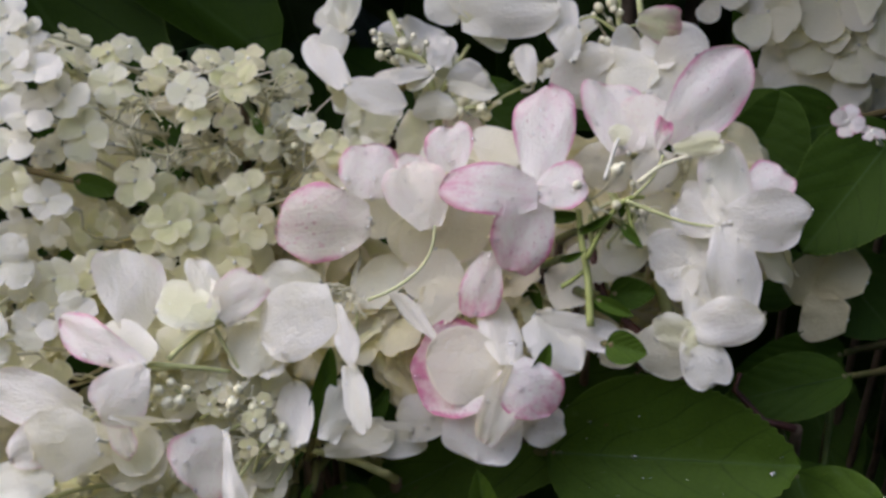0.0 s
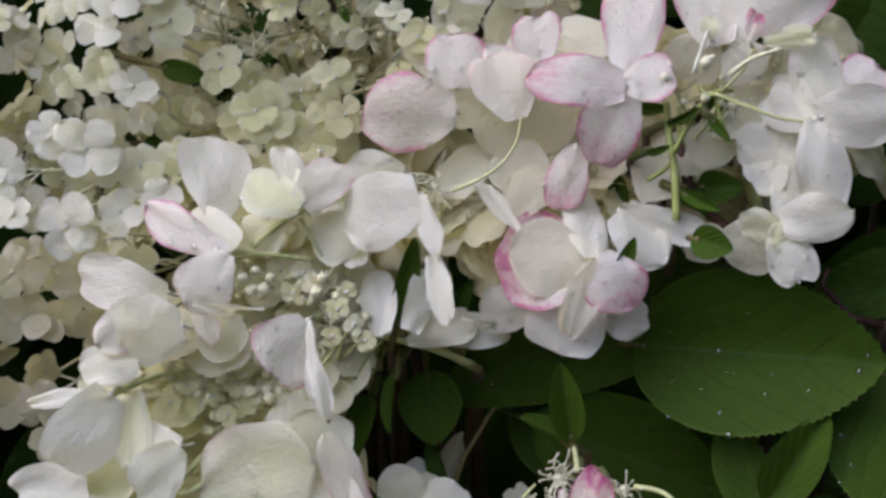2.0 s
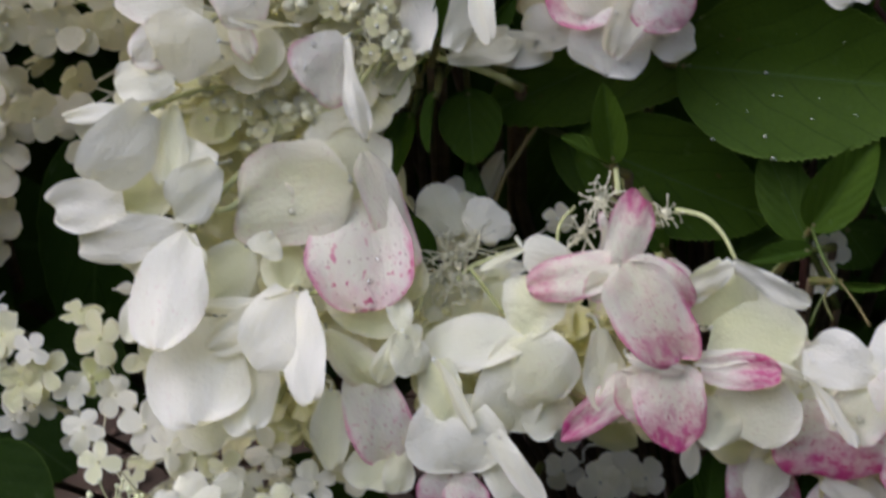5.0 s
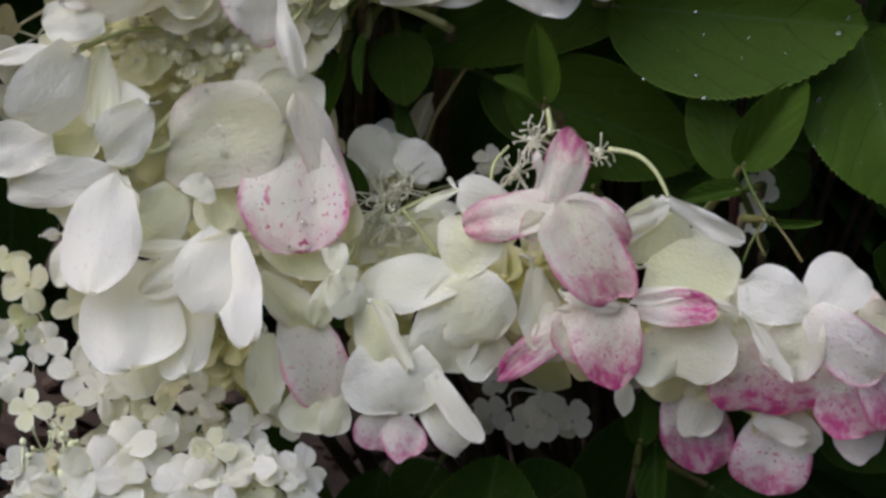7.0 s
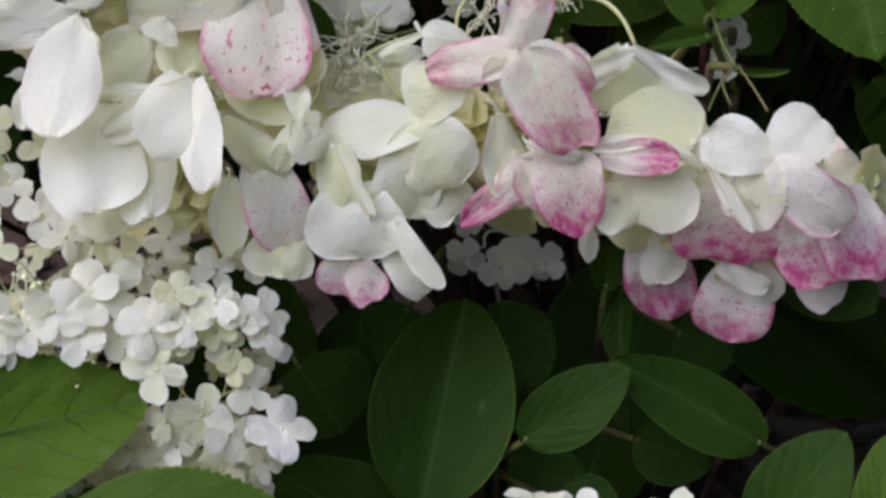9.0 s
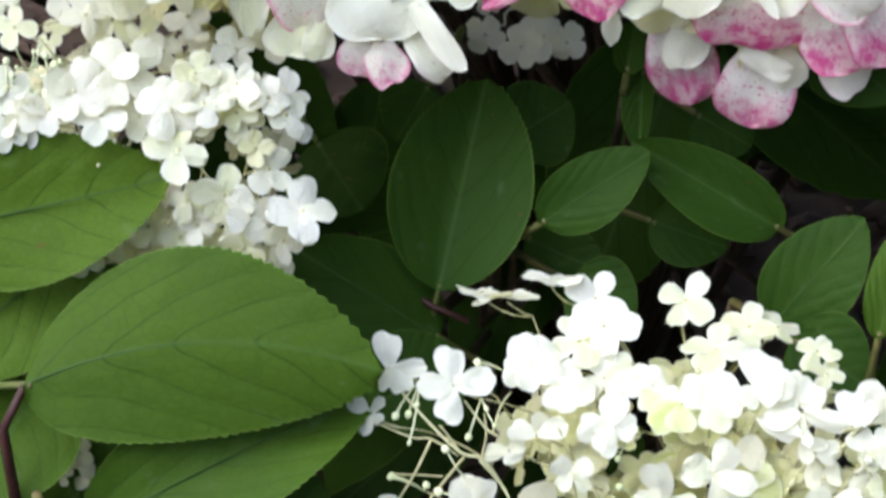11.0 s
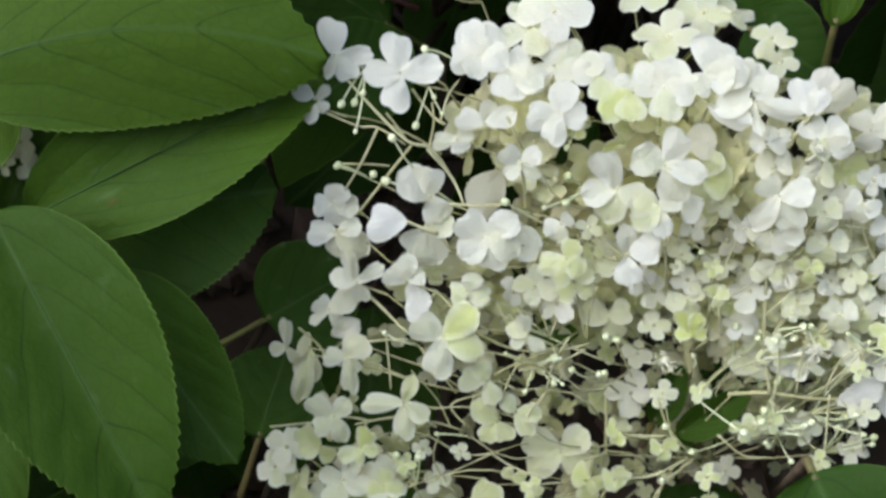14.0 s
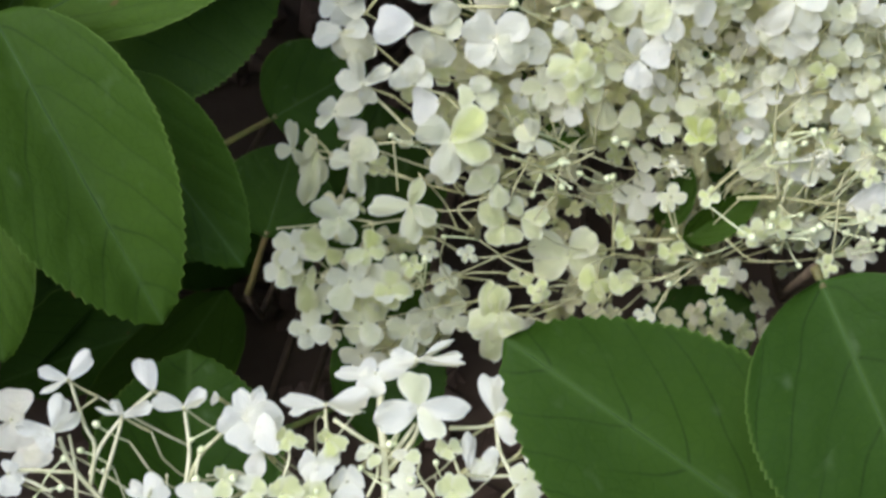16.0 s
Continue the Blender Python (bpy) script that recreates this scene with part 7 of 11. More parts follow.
lime.bloom((-0.0036, 0.3145, 0.3019), [(-4.89, -1.15, -0.418, 5.3, 0, 6, 0, 0.73, 0, 0.12), (0.213, 2.7, 5.32, 5.6, 0, 7, 0, 0.682, 0, 0.12), (5.14, -0.521, 0.145, 5.3, 0, 8, 0, 0.687, 0, 0.12), (-0.00844, -3.58, -5.45, 5.1, 0, 6, 0, 0.73, 0, 0.12)])
lime.bloom((-0.0118, 0.3177, 0.2939), [(-7.93, 0.92, 2.61, 6.4, 0, 8, 0, 0.605, 0, 0.37), (-1.34, -2.99, -5.5, 9, 0, 6, 0, 0.605, 0, 0.37), (6.61, -3.42, -6.94, 7.7, 0, 7, 0, 0.542, 0, 0.32)])
lime.bloom((0.0268, 0.3118, 0.2965), [(-1.33, 4.01, 7.71, 6.3, 0, 8, 0, 0.667, 0, 0.27), (-9.19, -2.51, -2.12, 6.8, 0, 6, 0, 0.542, 0, 0.12), (5.83, -4.08, -4.52, 7.6, 0, 7, 0, 0.542, 0, 0.12), (1.33, -5.4, -7.18, 6.3, 0, 8, 0, 0.48, 0, 0.12)])
lime.bloom((0.0310, 0.3188, 0.3032), [(-1.76, 1.4, 2.7, 3.8, 0, 8, 0, 0.6, 0, 0.27), (4.66, 0.0383, 0.374, 3.8, 0, 6, 0, 0.73, 0, 0.32)])
lime.small((0.0367, 0.3109, 0.3103), (-0.08, -0.64, 0.77), 0.0068, 20, LIME)
lime.small((0.0365, 0.3096, 0.3127), (-0.02, -0.49, 0.87), 0.0039, 60, LIME)
lime.small((0.0166, 0.3199, 0.3123), (0.25, -0.33, 0.91), 0.0063, 20, CREAM)
lime.small((0.0108, 0.3193, 0.3007), (-0.05, -0.52, 0.85), 0.0087, 30, CREAM)
lime.small((0.0064, 0.3200, 0.3126), (0.15, -0.43, 0.89), 0.0058, 30, CREAM)
lime.small((0.0020, 0.3179, 0.3085), (-0.02, -0.46, 0.89), 0.0072, 30, LIME)
lime.bloom((0.0537, 0.3386, 0.3502), [(-7.67, 1.25, 2.05, 6.9, 0, 8, 0, 0.37, 0, 0.37), (5.57, 1.07, 3.86, 6.9, 0, 6, 0, 0.369, 0, 0.35), (2.81, -2.4, -5.59, 6.4, 0, 7, 0, 0.395, 0, 0.42)])
lime.bloom((0.0740, 0.3282, 0.3581), [(-4.09, 2.4, 7.25, 4.2, 10, 6, 0, 1, 0, 0.0538), (1.42, 1.78, 7.11, 4.5, 10, 7, 0, 1, 0, 0.0538), (-4.43, -0.153, 0.269, 3.7, 20, 8, 0, 1, 0, 0.0538), (4.02, 0.146, 1.55, 3.7, 20, 10, 0, 1, 0, 0.0538)])
lime.petal((0.0913, 0.3344, 0.3491), (0.0876, 0.3380, 0.3571), 7.5, 0, 6, 0.03, 0, 0, 0.08)
lime.bloom((0.0951, 0.3325, 0.3418), [(-8.61, 0.95, -0.498, 6.4, 0, 8, 0, 0.447, 0, 0.236), (-2.52, 3.36, 7.58, 6.4, 0, 6, 0, 0.364, 0, 0.186), (-0.831, -1.86, -3.06, 6.9, 0, 7, 0, 0.334, 0, 0.0864)])
lime.petal((0.0966, 0.3312, 0.3430), (0.1084, 0.3302, 0.3468), 7.2, 10, 6, 0, 0, 0, 0)
lime.petal((0.1152, 0.3249, 0.3374), (0.1261, 0.3256, 0.3456), 6.9, 15, 7, 0, 0, 0, 0)
lime.petal((0.1247, 0.3257, 0.3410), (0.1356, 0.3218, 0.3371), 8.7, 0, 6, 0, 0, 0, 0)
lime.bloom((0.0791, 0.3324, 0.3685), [(-2.27, 0.954, 4.02, 4.2, 0, 6, 0, 0.793, 0, 0.033), (2.68, 0.163, 3.37, 4, 0, 7, 0, 0.735, 0, 0.033), (0.892, -1.38, -1.65, 3.7, 0, 8, 0, 0.623, 0, 0.033)])
lime.bloom((0.0728, 0.3359, 0.3627), [(-5.66, -0.0247, -1.59, 5.5, 0, 8, 0, 0.378, 0, 0.145), (3.1, 1.25, 4.43, 5, 0, 6, 0, 0.364, 0, 0.195), (1.91, -1.55, -3.7, 4.5, 0, 7, 0, 0.449, 0, 0.0446)])
lime.bloom((0.1114, 0.3317, 0.3658), [(-4.6, 1.45, 1.94, 6.3, 0, 6, 0, 0.303, 0, 0.0384), (3.84, 0.276, 2.71, 5.8, 0, 7, 0, 0.181, 0, 0.0384), (-0.067, -2.32, -4.51, 5.8, 0, 8, 0, 0.388, 0, 0.0384)])
lime.bloom((0.1173, 0.3332, 0.3662), [(4.07, -1.16, 0.836, 5.1, 20, 6, 0, 0.182, 0, 0.0376), (-3.27, 1.45, 2.5, 5.1, 0, 7, 0, 0.421, 0, 0.0376), (1.02, -2.4, -6.17, 5.6, 0, 8, 0, 0.647, 0, 0.0376)])
lime.small((0.1240, 0.3285, 0.3634), (-0.18, -0.49, 0.85), 0.0115, 20, LIME)
lime.small((0.1182, 0.3233, 0.3531), (-0.32, -0.46, 0.83), 0.0063, 20, LIME)
lime.small((0.0783, 0.3224, 0.3421), (-0.16, -0.46, 0.87), 0.0065, 20, LIME)
lime.small((0.0780, 0.3389, 0.3730), (-0.09, -0.41, 0.91), 0.0057, 20, LIME)
lime.small((0.0995, 0.3329, 0.3639), (-0.27, -0.56, 0.78), 0.0057, 50, CREAM)
lime.small((0.0960, 0.3284, 0.3569), (-0.20, -0.57, 0.80), 0.0057, 20, CREAM)
lime.bloom((0.0581, 0.3171, 0.3301), [(-3.57, 0.0483, 1.13, 5.5, 20, 10, 0, 0.893, 0, 0.11), (1.66, 0.178, 3.92, 4.2, 20, 10, 0, 0.542, 0, 0.11), (-0.019, -2.89, -3.15, 4.5, 20, 10, 0, 0.908, 0, 0.11)])
lime.bloom((0.0701, 0.3153, 0.3263), [(-3.57, -0.843, 0.589, 4.5, 20, 10, 0, 0.828, 0, 0.117), (3.66, 0.346, 3.17, 4.2, 20, 10, 0, 0.844, 0, 0.117), (0.974, -2.73, -2.53, 3.7, 0, 10, 0, 0.799, 0, 0.117)])
lime.bloom((0.0585, 0.3108, 0.3167), [(-3.7, -1.03, 0.342, 6.2, 10, 10, 0, 0.749, 0, 0.12), (1.9, 0.732, 4.89, 5.5, 10, 10, 0, 0.661, 0, 0.12), (2, -1.97, -0.681, 5, 10, 10, 0, 0.73, 0, 0.12)])
lime.bloom((0.0521, 0.3152, 0.3103), [(-4.71, 0.819, 1.07, 7.1, 0, 8, 0, 0.873, 0, 0.22), (4.1, -1.62, -2.67, 6.3, 0, 6, 0, 0.812, 0, 0.22), (-0.195, -3.14, -6.27, 6.3, 0, 7, 0, 0.749, 0, 0.24)])
lime.small((0.0656, 0.3073, 0.3069), (-0.19, -0.38, 0.90), 0.0068, 20, CREAM)
lime.small((0.0828, 0.3110, 0.3202), (-0.35, -0.46, 0.82), 0.0076, 30, LIME)
lime.small((0.0845, 0.3082, 0.3127), (-0.02, -0.56, 0.83), 0.0062, 10, LIME)
lime.small((0.0917, 0.3204, 0.3300), (0.05, -0.68, 0.73), 0.0086, 30, LIME)
lime.small((0.0979, 0.3201, 0.3335), (-0.23, -0.54, 0.81), 0.0080, 60, LIME)
lime.small((0.1213, 0.3200, 0.3402), (-0.12, -0.48, 0.87), 0.0086, 30, CREAM)
lime.small((0.1085, 0.3240, 0.3267), (-0.37, -0.36, 0.86), 0.0102, 30, CREAM)
lime.small((0.0896, 0.3212, 0.3092), (-0.07, -0.68, 0.73), 0.0088, 30, SHADED_CREAM)
lime.small((0.0628, 0.3387, 0.3360), (-0.07, -0.42, 0.91), 0.0097, 30, SHADED_CREAM)
lime.small((0.0702, 0.3304, 0.3299), (-0.31, -0.34, 0.89), 0.0087, 30, CREAM)
lime.small((0.0627, 0.3354, 0.3227), (-0.20, -0.41, 0.89), 0.0133, 30, SHADED_CREAM)
lime.small((0.1218, 0.3200, 0.3231), (-0.05, -0.34, 0.94), 0.0087, 30, SHADED_CREAM)
lime.small((0.1119, 0.3147, 0.3243), (-0.28, -0.38, 0.88), 0.0072, 30, LIME)
lime.bloom((0.1026, 0.3399, 0.3946), [(-4.08, 1.2, 2.08, 5.5, 0, 6, 0, 0.393, 0, 0), (3.69, 0.186, 2.77, 5.8, 0, 7, 0, 0.455, 0, 0), (1.73, -2.15, -4.16, 5.8, 0, 8, 0, 0.33, 0, 0)])
lime.bloom((0.1000, 0.3446, 0.4017), [(-3.92, 1.33, 2.92, 6.3, 0, 8, 0, 0.143, 0, 0.1), (3.81, -0.0706, 1.99, 6.3, 0, 6, 0, 0.393, 0, 0), (1.32, -2.02, -4.26, 5.8, 0, 7, 0, 0.33, 0, 0)])
lime.bloom((0.0898, 0.3483, 0.4016), [(-4.88, 0.616, -0.0186, 7.1, 0, 8, 0, 0.143, 0, 0.12), (3.82, 0.0603, 2.25, 7.1, 0, 6, 0, 0.08, 0, 0.1), (1.45, -1.52, -4.99, 6.3, 0, 7, 0, 0.143, 0, 0.1)])
lime.bloom((0.0863, 0.3486, 0.4100), [(-3.92, 0.135, -1.43, 5.5, 0, 8, 0, 0.08, 0, 0.05), (5.76, -0.747, 0.0329, 6.3, 10, 6, 0, 0.08, 0, 0), (1.02, 1.96, 3, 5.0, 0, 7, 0, 0.08, 0, 0)])
lime.bloom((0.1118, 0.3415, 0.3973), [(-4.27, 0.913, 0.725, 5.8, 0, 6, 0, 0.08, 0, 0), (4.31, -1.82, -1.39, 5.0, 0, 7, 0, 0.08, 0, 0), (0.098, -2.09, -4.96, 5.0, 0, 8, 0, 0.205, 0, 0)])
lime.bloom((0.1196, 0.3404, 0.3899), [(-4.3, 0.975, 0.678, 5.6, 10, 6, 0, 0.08, 0, 0), (5.85, -0.513, 2.09, 6.3, 10, 7, 0, 0.08, 0, 0), (1.1, -2.03, -6.14, 5.6, 0, 8, 0, 0.08, 0, 0)])
lime.bloom((0.1056, 0.3387, 0.3842), [(-5.71, 1.04, 0.499, 5.8, 0, 6, 0, 0.333, 0, 0.0016), (4.5, 0.0126, 2.48, 5.8, 0, 7, 0, 0.333, 0, 0.0016), (-0.626, -1.43, -4.89, 5.8, 0, 8, 0, 0.583, 0, 0.0016)])
lime.bloom((0.1014, 0.3351, 0.3782), [(-3.22, 1.31, 2.57, 4, 0, 6, 0, 0.838, 0, 0.0136), (3.18, 0.208, 2.2, 4, 0, 7, 0, 0.838, 0, 0.0136), (0.595, -1.36, -3.85, 3.8, 0, 8, 0, 0.843, 0, 0.0136)])
lime.bloom((0.1222, 0.3367, 0.3793), [(-4.47, 1.28, 1.42, 6.3, 0, 6, 0, 0.228, 0, 0.0114), (4.97, 0.132, 3.51, 6.3, 0, 7, 0, 0.103, 0, 0.0114), (1.22, -2.49, -6.91, 6.3, 0, 8, 0, 0.115, 0, 0.0114)])
lime.bloom((0.0922, 0.3388, 0.3710), [(-4.44, 0.871, 0.84, 5.1, 0, 8, 0, 0.386, 0, 0.028), (4.21, -0.34, 0.745, 5.1, 0, 6, 0, 0.511, 0, 0.028), (-1.37, 1.7, 4.55, 5.1, 0, 7, 0, 0.261, 0, 0.028)])
lime.small((0.0702, 0.3421, 0.3731), (-0.08, -0.38, 0.92), 0.0072, 20, CREAM)
lime.small((0.0682, 0.3360, 0.3756), (-0.35, -0.62, 0.70), 0.0043, 20, CREAM)
lime.small((0.0876, 0.3449, 0.3658), (-0.24, -0.50, 0.83), 0.0088, 20, CREAM)
lime.small((0.0455, 0.3438, 0.3800), (-0.02, -0.62, 0.79), 0.0072, 20, CREAM)
lime.small((0.0471, 0.3435, 0.3719), (0.08, -0.45, 0.89), 0.0063, 20, LIME)
lime.small((0.0822, 0.3480, 0.3730), (0.05, -0.49, 0.87), 0.0088, 20, TAN)
lime.small((0.1130, 0.3369, 0.3749), (-0.30, -0.37, 0.88), 0.0086, 20, CREAM)
lime.small((0.0648, 0.3422, 0.3580), (0.05, -0.32, 0.95), 0.0102, 20, WHITE)
lime.stalk_line([(0.0105, 0.3521, 0.3858), (0.0043, 0.3530, 0.3961), (-0.0022, 0.3530, 0.3986), (-0.0137, 0.3597, 0.4064), (-0.0205, 0.3649, 0.4115)], 0.00036)
lime.stalk_line([(-0.0021, 0.3530, 0.3969), (-0.0094, 0.3549, 0.4005), (-0.0144, 0.3556, 0.4000), (-0.0237, 0.3584, 0.4018)], 0.00027)
lime.stalk_line([(-0.0094, 0.3547, 0.4003), (-0.0130, 0.3519, 0.3911), (-0.0172, 0.3511, 0.3812)], 0.00032)
lime.stalk_line([(-0.0007, 0.3530, 0.3967), (-0.0061, 0.3513, 0.3878), (-0.0138, 0.3481, 0.3754)], 0.00036)
lime.stalk_line([(-0.0014, 0.3532, 0.3974), (-0.0052, 0.3551, 0.4022), (-0.0074, 0.3560, 0.4046)], 0.00027)
lime.stalk_line([(0.0075, 0.3561, 0.4018), (0.0043, 0.3571, 0.4034), (-0.0014, 0.3609, 0.4089)], 0.00032)
lime.stalk_line([(0.0063, 0.3568, 0.4024), (0.0078, 0.3612, 0.4070), (0.0104, 0.3640, 0.4100)], 0.00027)
lime.stalk_line([(0.0036, 0.3528, 0.3956), (0.0046, 0.3563, 0.4018), (0.0038, 0.3596, 0.4060)], 0.00027)
lime.stalk_line([(0.0033, 0.3529, 0.3959), (0.0100, 0.3508, 0.3880), (0.0132, 0.3459, 0.3842)], 0.00032)
lime.stalk_line([(0.0100, 0.3450, 0.3845), (0.0172, 0.3444, 0.3853), (0.0240, 0.3453, 0.3853)], 0.00032)
lime.stalk_line([(0.0266, 0.3464, 0.3991), (0.0281, 0.3458, 0.3922), (0.0291, 0.3456, 0.3837)], 0.00027)
lime.stalk_line([(0.0227, 0.3548, 0.4070), (0.0251, 0.3524, 0.4033), (0.0271, 0.3523, 0.3986)], 0.00032)
lime.stalk_line([(-0.0184, 0.3532, 0.3885), (-0.0119, 0.3525, 0.3896), (-0.0059, 0.3527, 0.3893)], 0.00023)
lime.stalk_line([(-0.0110, 0.3392, 0.3551), (-0.0060, 0.3370, 0.3512), (0.0005, 0.3335, 0.3467), (0.0077, 0.3305, 0.3475)], 0.00036)
lime.stalk_line([(-0.0104, 0.3327, 0.3422), (-0.0042, 0.3330, 0.3434), (0.0010, 0.3329, 0.3441)], 0.00027)
lime.stalk_line([(-0.0050, 0.3339, 0.3445), (-0.0040, 0.3313, 0.3370), (-0.0030, 0.3282, 0.3284)], 0.00027)
lime.stalk_line([(-0.0284, 0.3365, 0.3420), (-0.0223, 0.3345, 0.3363), (-0.0209, 0.3325, 0.3312)], 0.00027)
lime.stalk_line([(0.0187, 0.3316, 0.3501), (0.0272, 0.3311, 0.3454), (0.0377, 0.3312, 0.3442), (0.0488, 0.3337, 0.3454)], 0.00036)
lime.stalk_line([(0.0244, 0.3269, 0.3388), (0.0319, 0.3294, 0.3427), (0.0406, 0.3317, 0.3457)], 0.00027)
lime.stalk_line([(0.0317, 0.3301, 0.3445), (0.0281, 0.3262, 0.3372), (0.0267, 0.3239, 0.3307)], 0.00027)
lime.stalk_line([(0.0381, 0.3241, 0.3354), (0.0357, 0.3230, 0.3316), (0.0338, 0.3219, 0.3279)], 0.00027)
lime.stalk_line([(0.0433, 0.3329, 0.3488), (0.0394, 0.3284, 0.3421), (0.0384, 0.3241, 0.3354)], 0.00027)
lime.stalk_line([(0.0266, 0.3353, 0.3537), (0.0313, 0.3329, 0.3501), (0.0375, 0.3324, 0.3470)], 0.00023)
lime.stalk_line([(0.0482, 0.3332, 0.3441), (0.0409, 0.3300, 0.3414), (0.0306, 0.3284, 0.3390)], 0.00032)
lime.stalk_line([(0.0491, 0.3365, 0.3657), (0.0478, 0.3352, 0.3556), (0.0480, 0.3341, 0.3465)], 0.00023)
lime.stalk_line([(0.0427, 0.3360, 0.3634), (0.0456, 0.3353, 0.3554), (0.0476, 0.3344, 0.3472)], 0.00023)
lime.stalk_line([(0.0570, 0.3171, 0.3289), (0.0632, 0.3176, 0.3278), (0.0716, 0.3186, 0.3272)], 0.00032)
lime.stalk_line([(0.0677, 0.3219, 0.3384), (0.0712, 0.3189, 0.3302), (0.0783, 0.3161, 0.3224)], 0.00032)
lime.stalk_line([(0.0597, 0.3112, 0.3168), (0.0688, 0.3123, 0.3176), (0.0775, 0.3159, 0.3217)], 0.00027)
lime.stalk_line([(0.0681, 0.3072, 0.3072), (0.0714, 0.3116, 0.3146), (0.0791, 0.3158, 0.3209)], 0.00027)
lime.stalk_line([(0.0800, 0.3341, 0.3710), (0.0806, 0.3326, 0.3639), (0.0823, 0.3311, 0.3553)], 0.00027)
lime.stalk_line([(0.0786, 0.3226, 0.3428), (0.0814, 0.3251, 0.3448), (0.0851, 0.3282, 0.3463)], 0.00027)
lime.stalk_line([(0.0974, 0.3258, 0.3384), (0.0943, 0.3311, 0.3506), (0.0927, 0.3360, 0.3631), (0.0924, 0.3411, 0.3706)], 0.00040)
lime.stalk_line([(0.0867, 0.3271, 0.3357), (0.0969, 0.3266, 0.3378), (0.1104, 0.3258, 0.3375), (0.1224, 0.3265, 0.3382)], 0.00049)
lime.stalk_line([(0.0931, 0.3348, 0.3600), (0.0956, 0.3341, 0.3656), (0.0983, 0.3350, 0.3693)], 0.00027)
lime.stalk_line([(0.0849, 0.3200, 0.3270), (0.0921, 0.3176, 0.3217), (0.0991, 0.3178, 0.3210)], 0.00027)
lime.stalk_line([(0.0978, 0.3257, 0.3361), (0.1082, 0.3204, 0.3265), (0.1174, 0.3172, 0.3208)], 0.00032)
lime.stalk_line([(0.0582, 0.3223, 0.2896), (0.0573, 0.3312, 0.3071), (0.0555, 0.3401, 0.3262)], 0.00049)
lime.stalk_line([(0.0557, 0.3363, 0.3445), (0.0586, 0.3349, 0.3392), (0.0615, 0.3331, 0.3331)], 0.00027)
lime.stalk_line([(0.0984, 0.3250, 0.3370), (0.0985, 0.3273, 0.3462), (0.0975, 0.3286, 0.3541)], 0.00027)
lime.stalk_line([(0.0986, 0.3243, 0.3355), (0.0997, 0.3212, 0.3322), (0.1003, 0.3186, 0.3231)], 0.00023)
lime.stalk_line([(0.1126, 0.3246, 0.3413), (0.1132, 0.3204, 0.3320), (0.1134, 0.3163, 0.3249)], 0.00027)
lime.stalk_line([(0.1156, 0.3236, 0.3404), (0.1209, 0.3204, 0.3352), (0.1241, 0.3182, 0.3258)], 0.00023)
lime.stalk_line([(0.1040, 0.3253, 0.3396), (0.1037, 0.3272, 0.3504), (0.1040, 0.3299, 0.3576)], 0.00023)
lime.stalk_line([(0.1112, 0.3250, 0.3406), (0.1136, 0.3273, 0.3524), (0.1185, 0.3274, 0.3574)], 0.00027)
lime.stalk_line([(0.0776, 0.3461, 0.3834), (0.0726, 0.3433, 0.3774), (0.0648, 0.3430, 0.3815)], 0.00023)
lime.stalk_line([(0.0728, 0.3437, 0.3759), (0.0785, 0.3431, 0.3715), (0.0831, 0.3429, 0.3655)], 0.00027)
lime.stalk_line([(0.0653, 0.3414, 0.3768), (0.0667, 0.3381, 0.3674), (0.0677, 0.3375, 0.3592)], 0.00027)
lime.stalk_line([(0.0999, 0.3366, 0.3676), (0.1050, 0.3360, 0.3709), (0.1126, 0.3333, 0.3681)], 0.00027)
lime.stalk_line([(0.1066, 0.3421, 0.3880), (0.1010, 0.3414, 0.3797), (0.0924, 0.3411, 0.3706)], 0.00027)
lime.stalk_line([(0.1162, 0.3402, 0.3824), (0.1082, 0.3401, 0.3792), (0.0989, 0.3416, 0.3750)], 0.00027)
lime.stalk_line([(0.1147, 0.3434, 0.3976), (0.1137, 0.3424, 0.3882), (0.1183, 0.3397, 0.3788), (0.1245, 0.3374, 0.3754)], 0.00027)
lime.stalk_line([(-0.0352, 0.3215, 0.3172), (-0.0275, 0.3222, 0.3183), (-0.0199, 0.3224, 0.3199)], 0.00023)
lime.stalk_line([(0.0099, 0.3238, 0.3182), (0.0013, 0.3237, 0.3226), (-0.0123, 0.3225, 0.3191)], 0.00027)
lime.stalk_line([(0.0072, 0.3159, 0.2942), (0.0021, 0.3183, 0.3040), (-0.0035, 0.3192, 0.3115)], 0.00027)
lime.stalk_line([(0.0138, 0.3254, 0.3163), (0.0095, 0.3283, 0.3248), (0.0022, 0.3306, 0.3337)], 0.00023)
lime.stalk_line([(0.0147, 0.3292, 0.3267), (0.0082, 0.3308, 0.3363), (0.0049, 0.3311, 0.3429)], 0.00023)
lime.stalk_line([(0.0183, 0.3249, 0.3174), (0.0134, 0.3277, 0.3234), (0.0221, 0.3262, 0.3312)], 0.00027)
lime.stalk_line([(0.0165, 0.3170, 0.2962), (0.0097, 0.3201, 0.3075), (0.0108, 0.3233, 0.3162)], 0.00023)
lime.stalk_line([(0.0391, 0.3153, 0.3090), (0.0313, 0.3183, 0.3093), (0.0249, 0.3201, 0.3128)], 0.00027)
lime.buds((-0.0188, 0.3586, 0.4048), (0.0006, 0.0004, 0.0006), 1, 222)
lime.buds((-0.0153, 0.3590, 0.4050), (0.0006, 0.0004, 0.0006), 1, 223)
lime.buds((-0.0137, 0.3601, 0.4068), (0.0006, 0.0004, 0.0006), 1, 224)
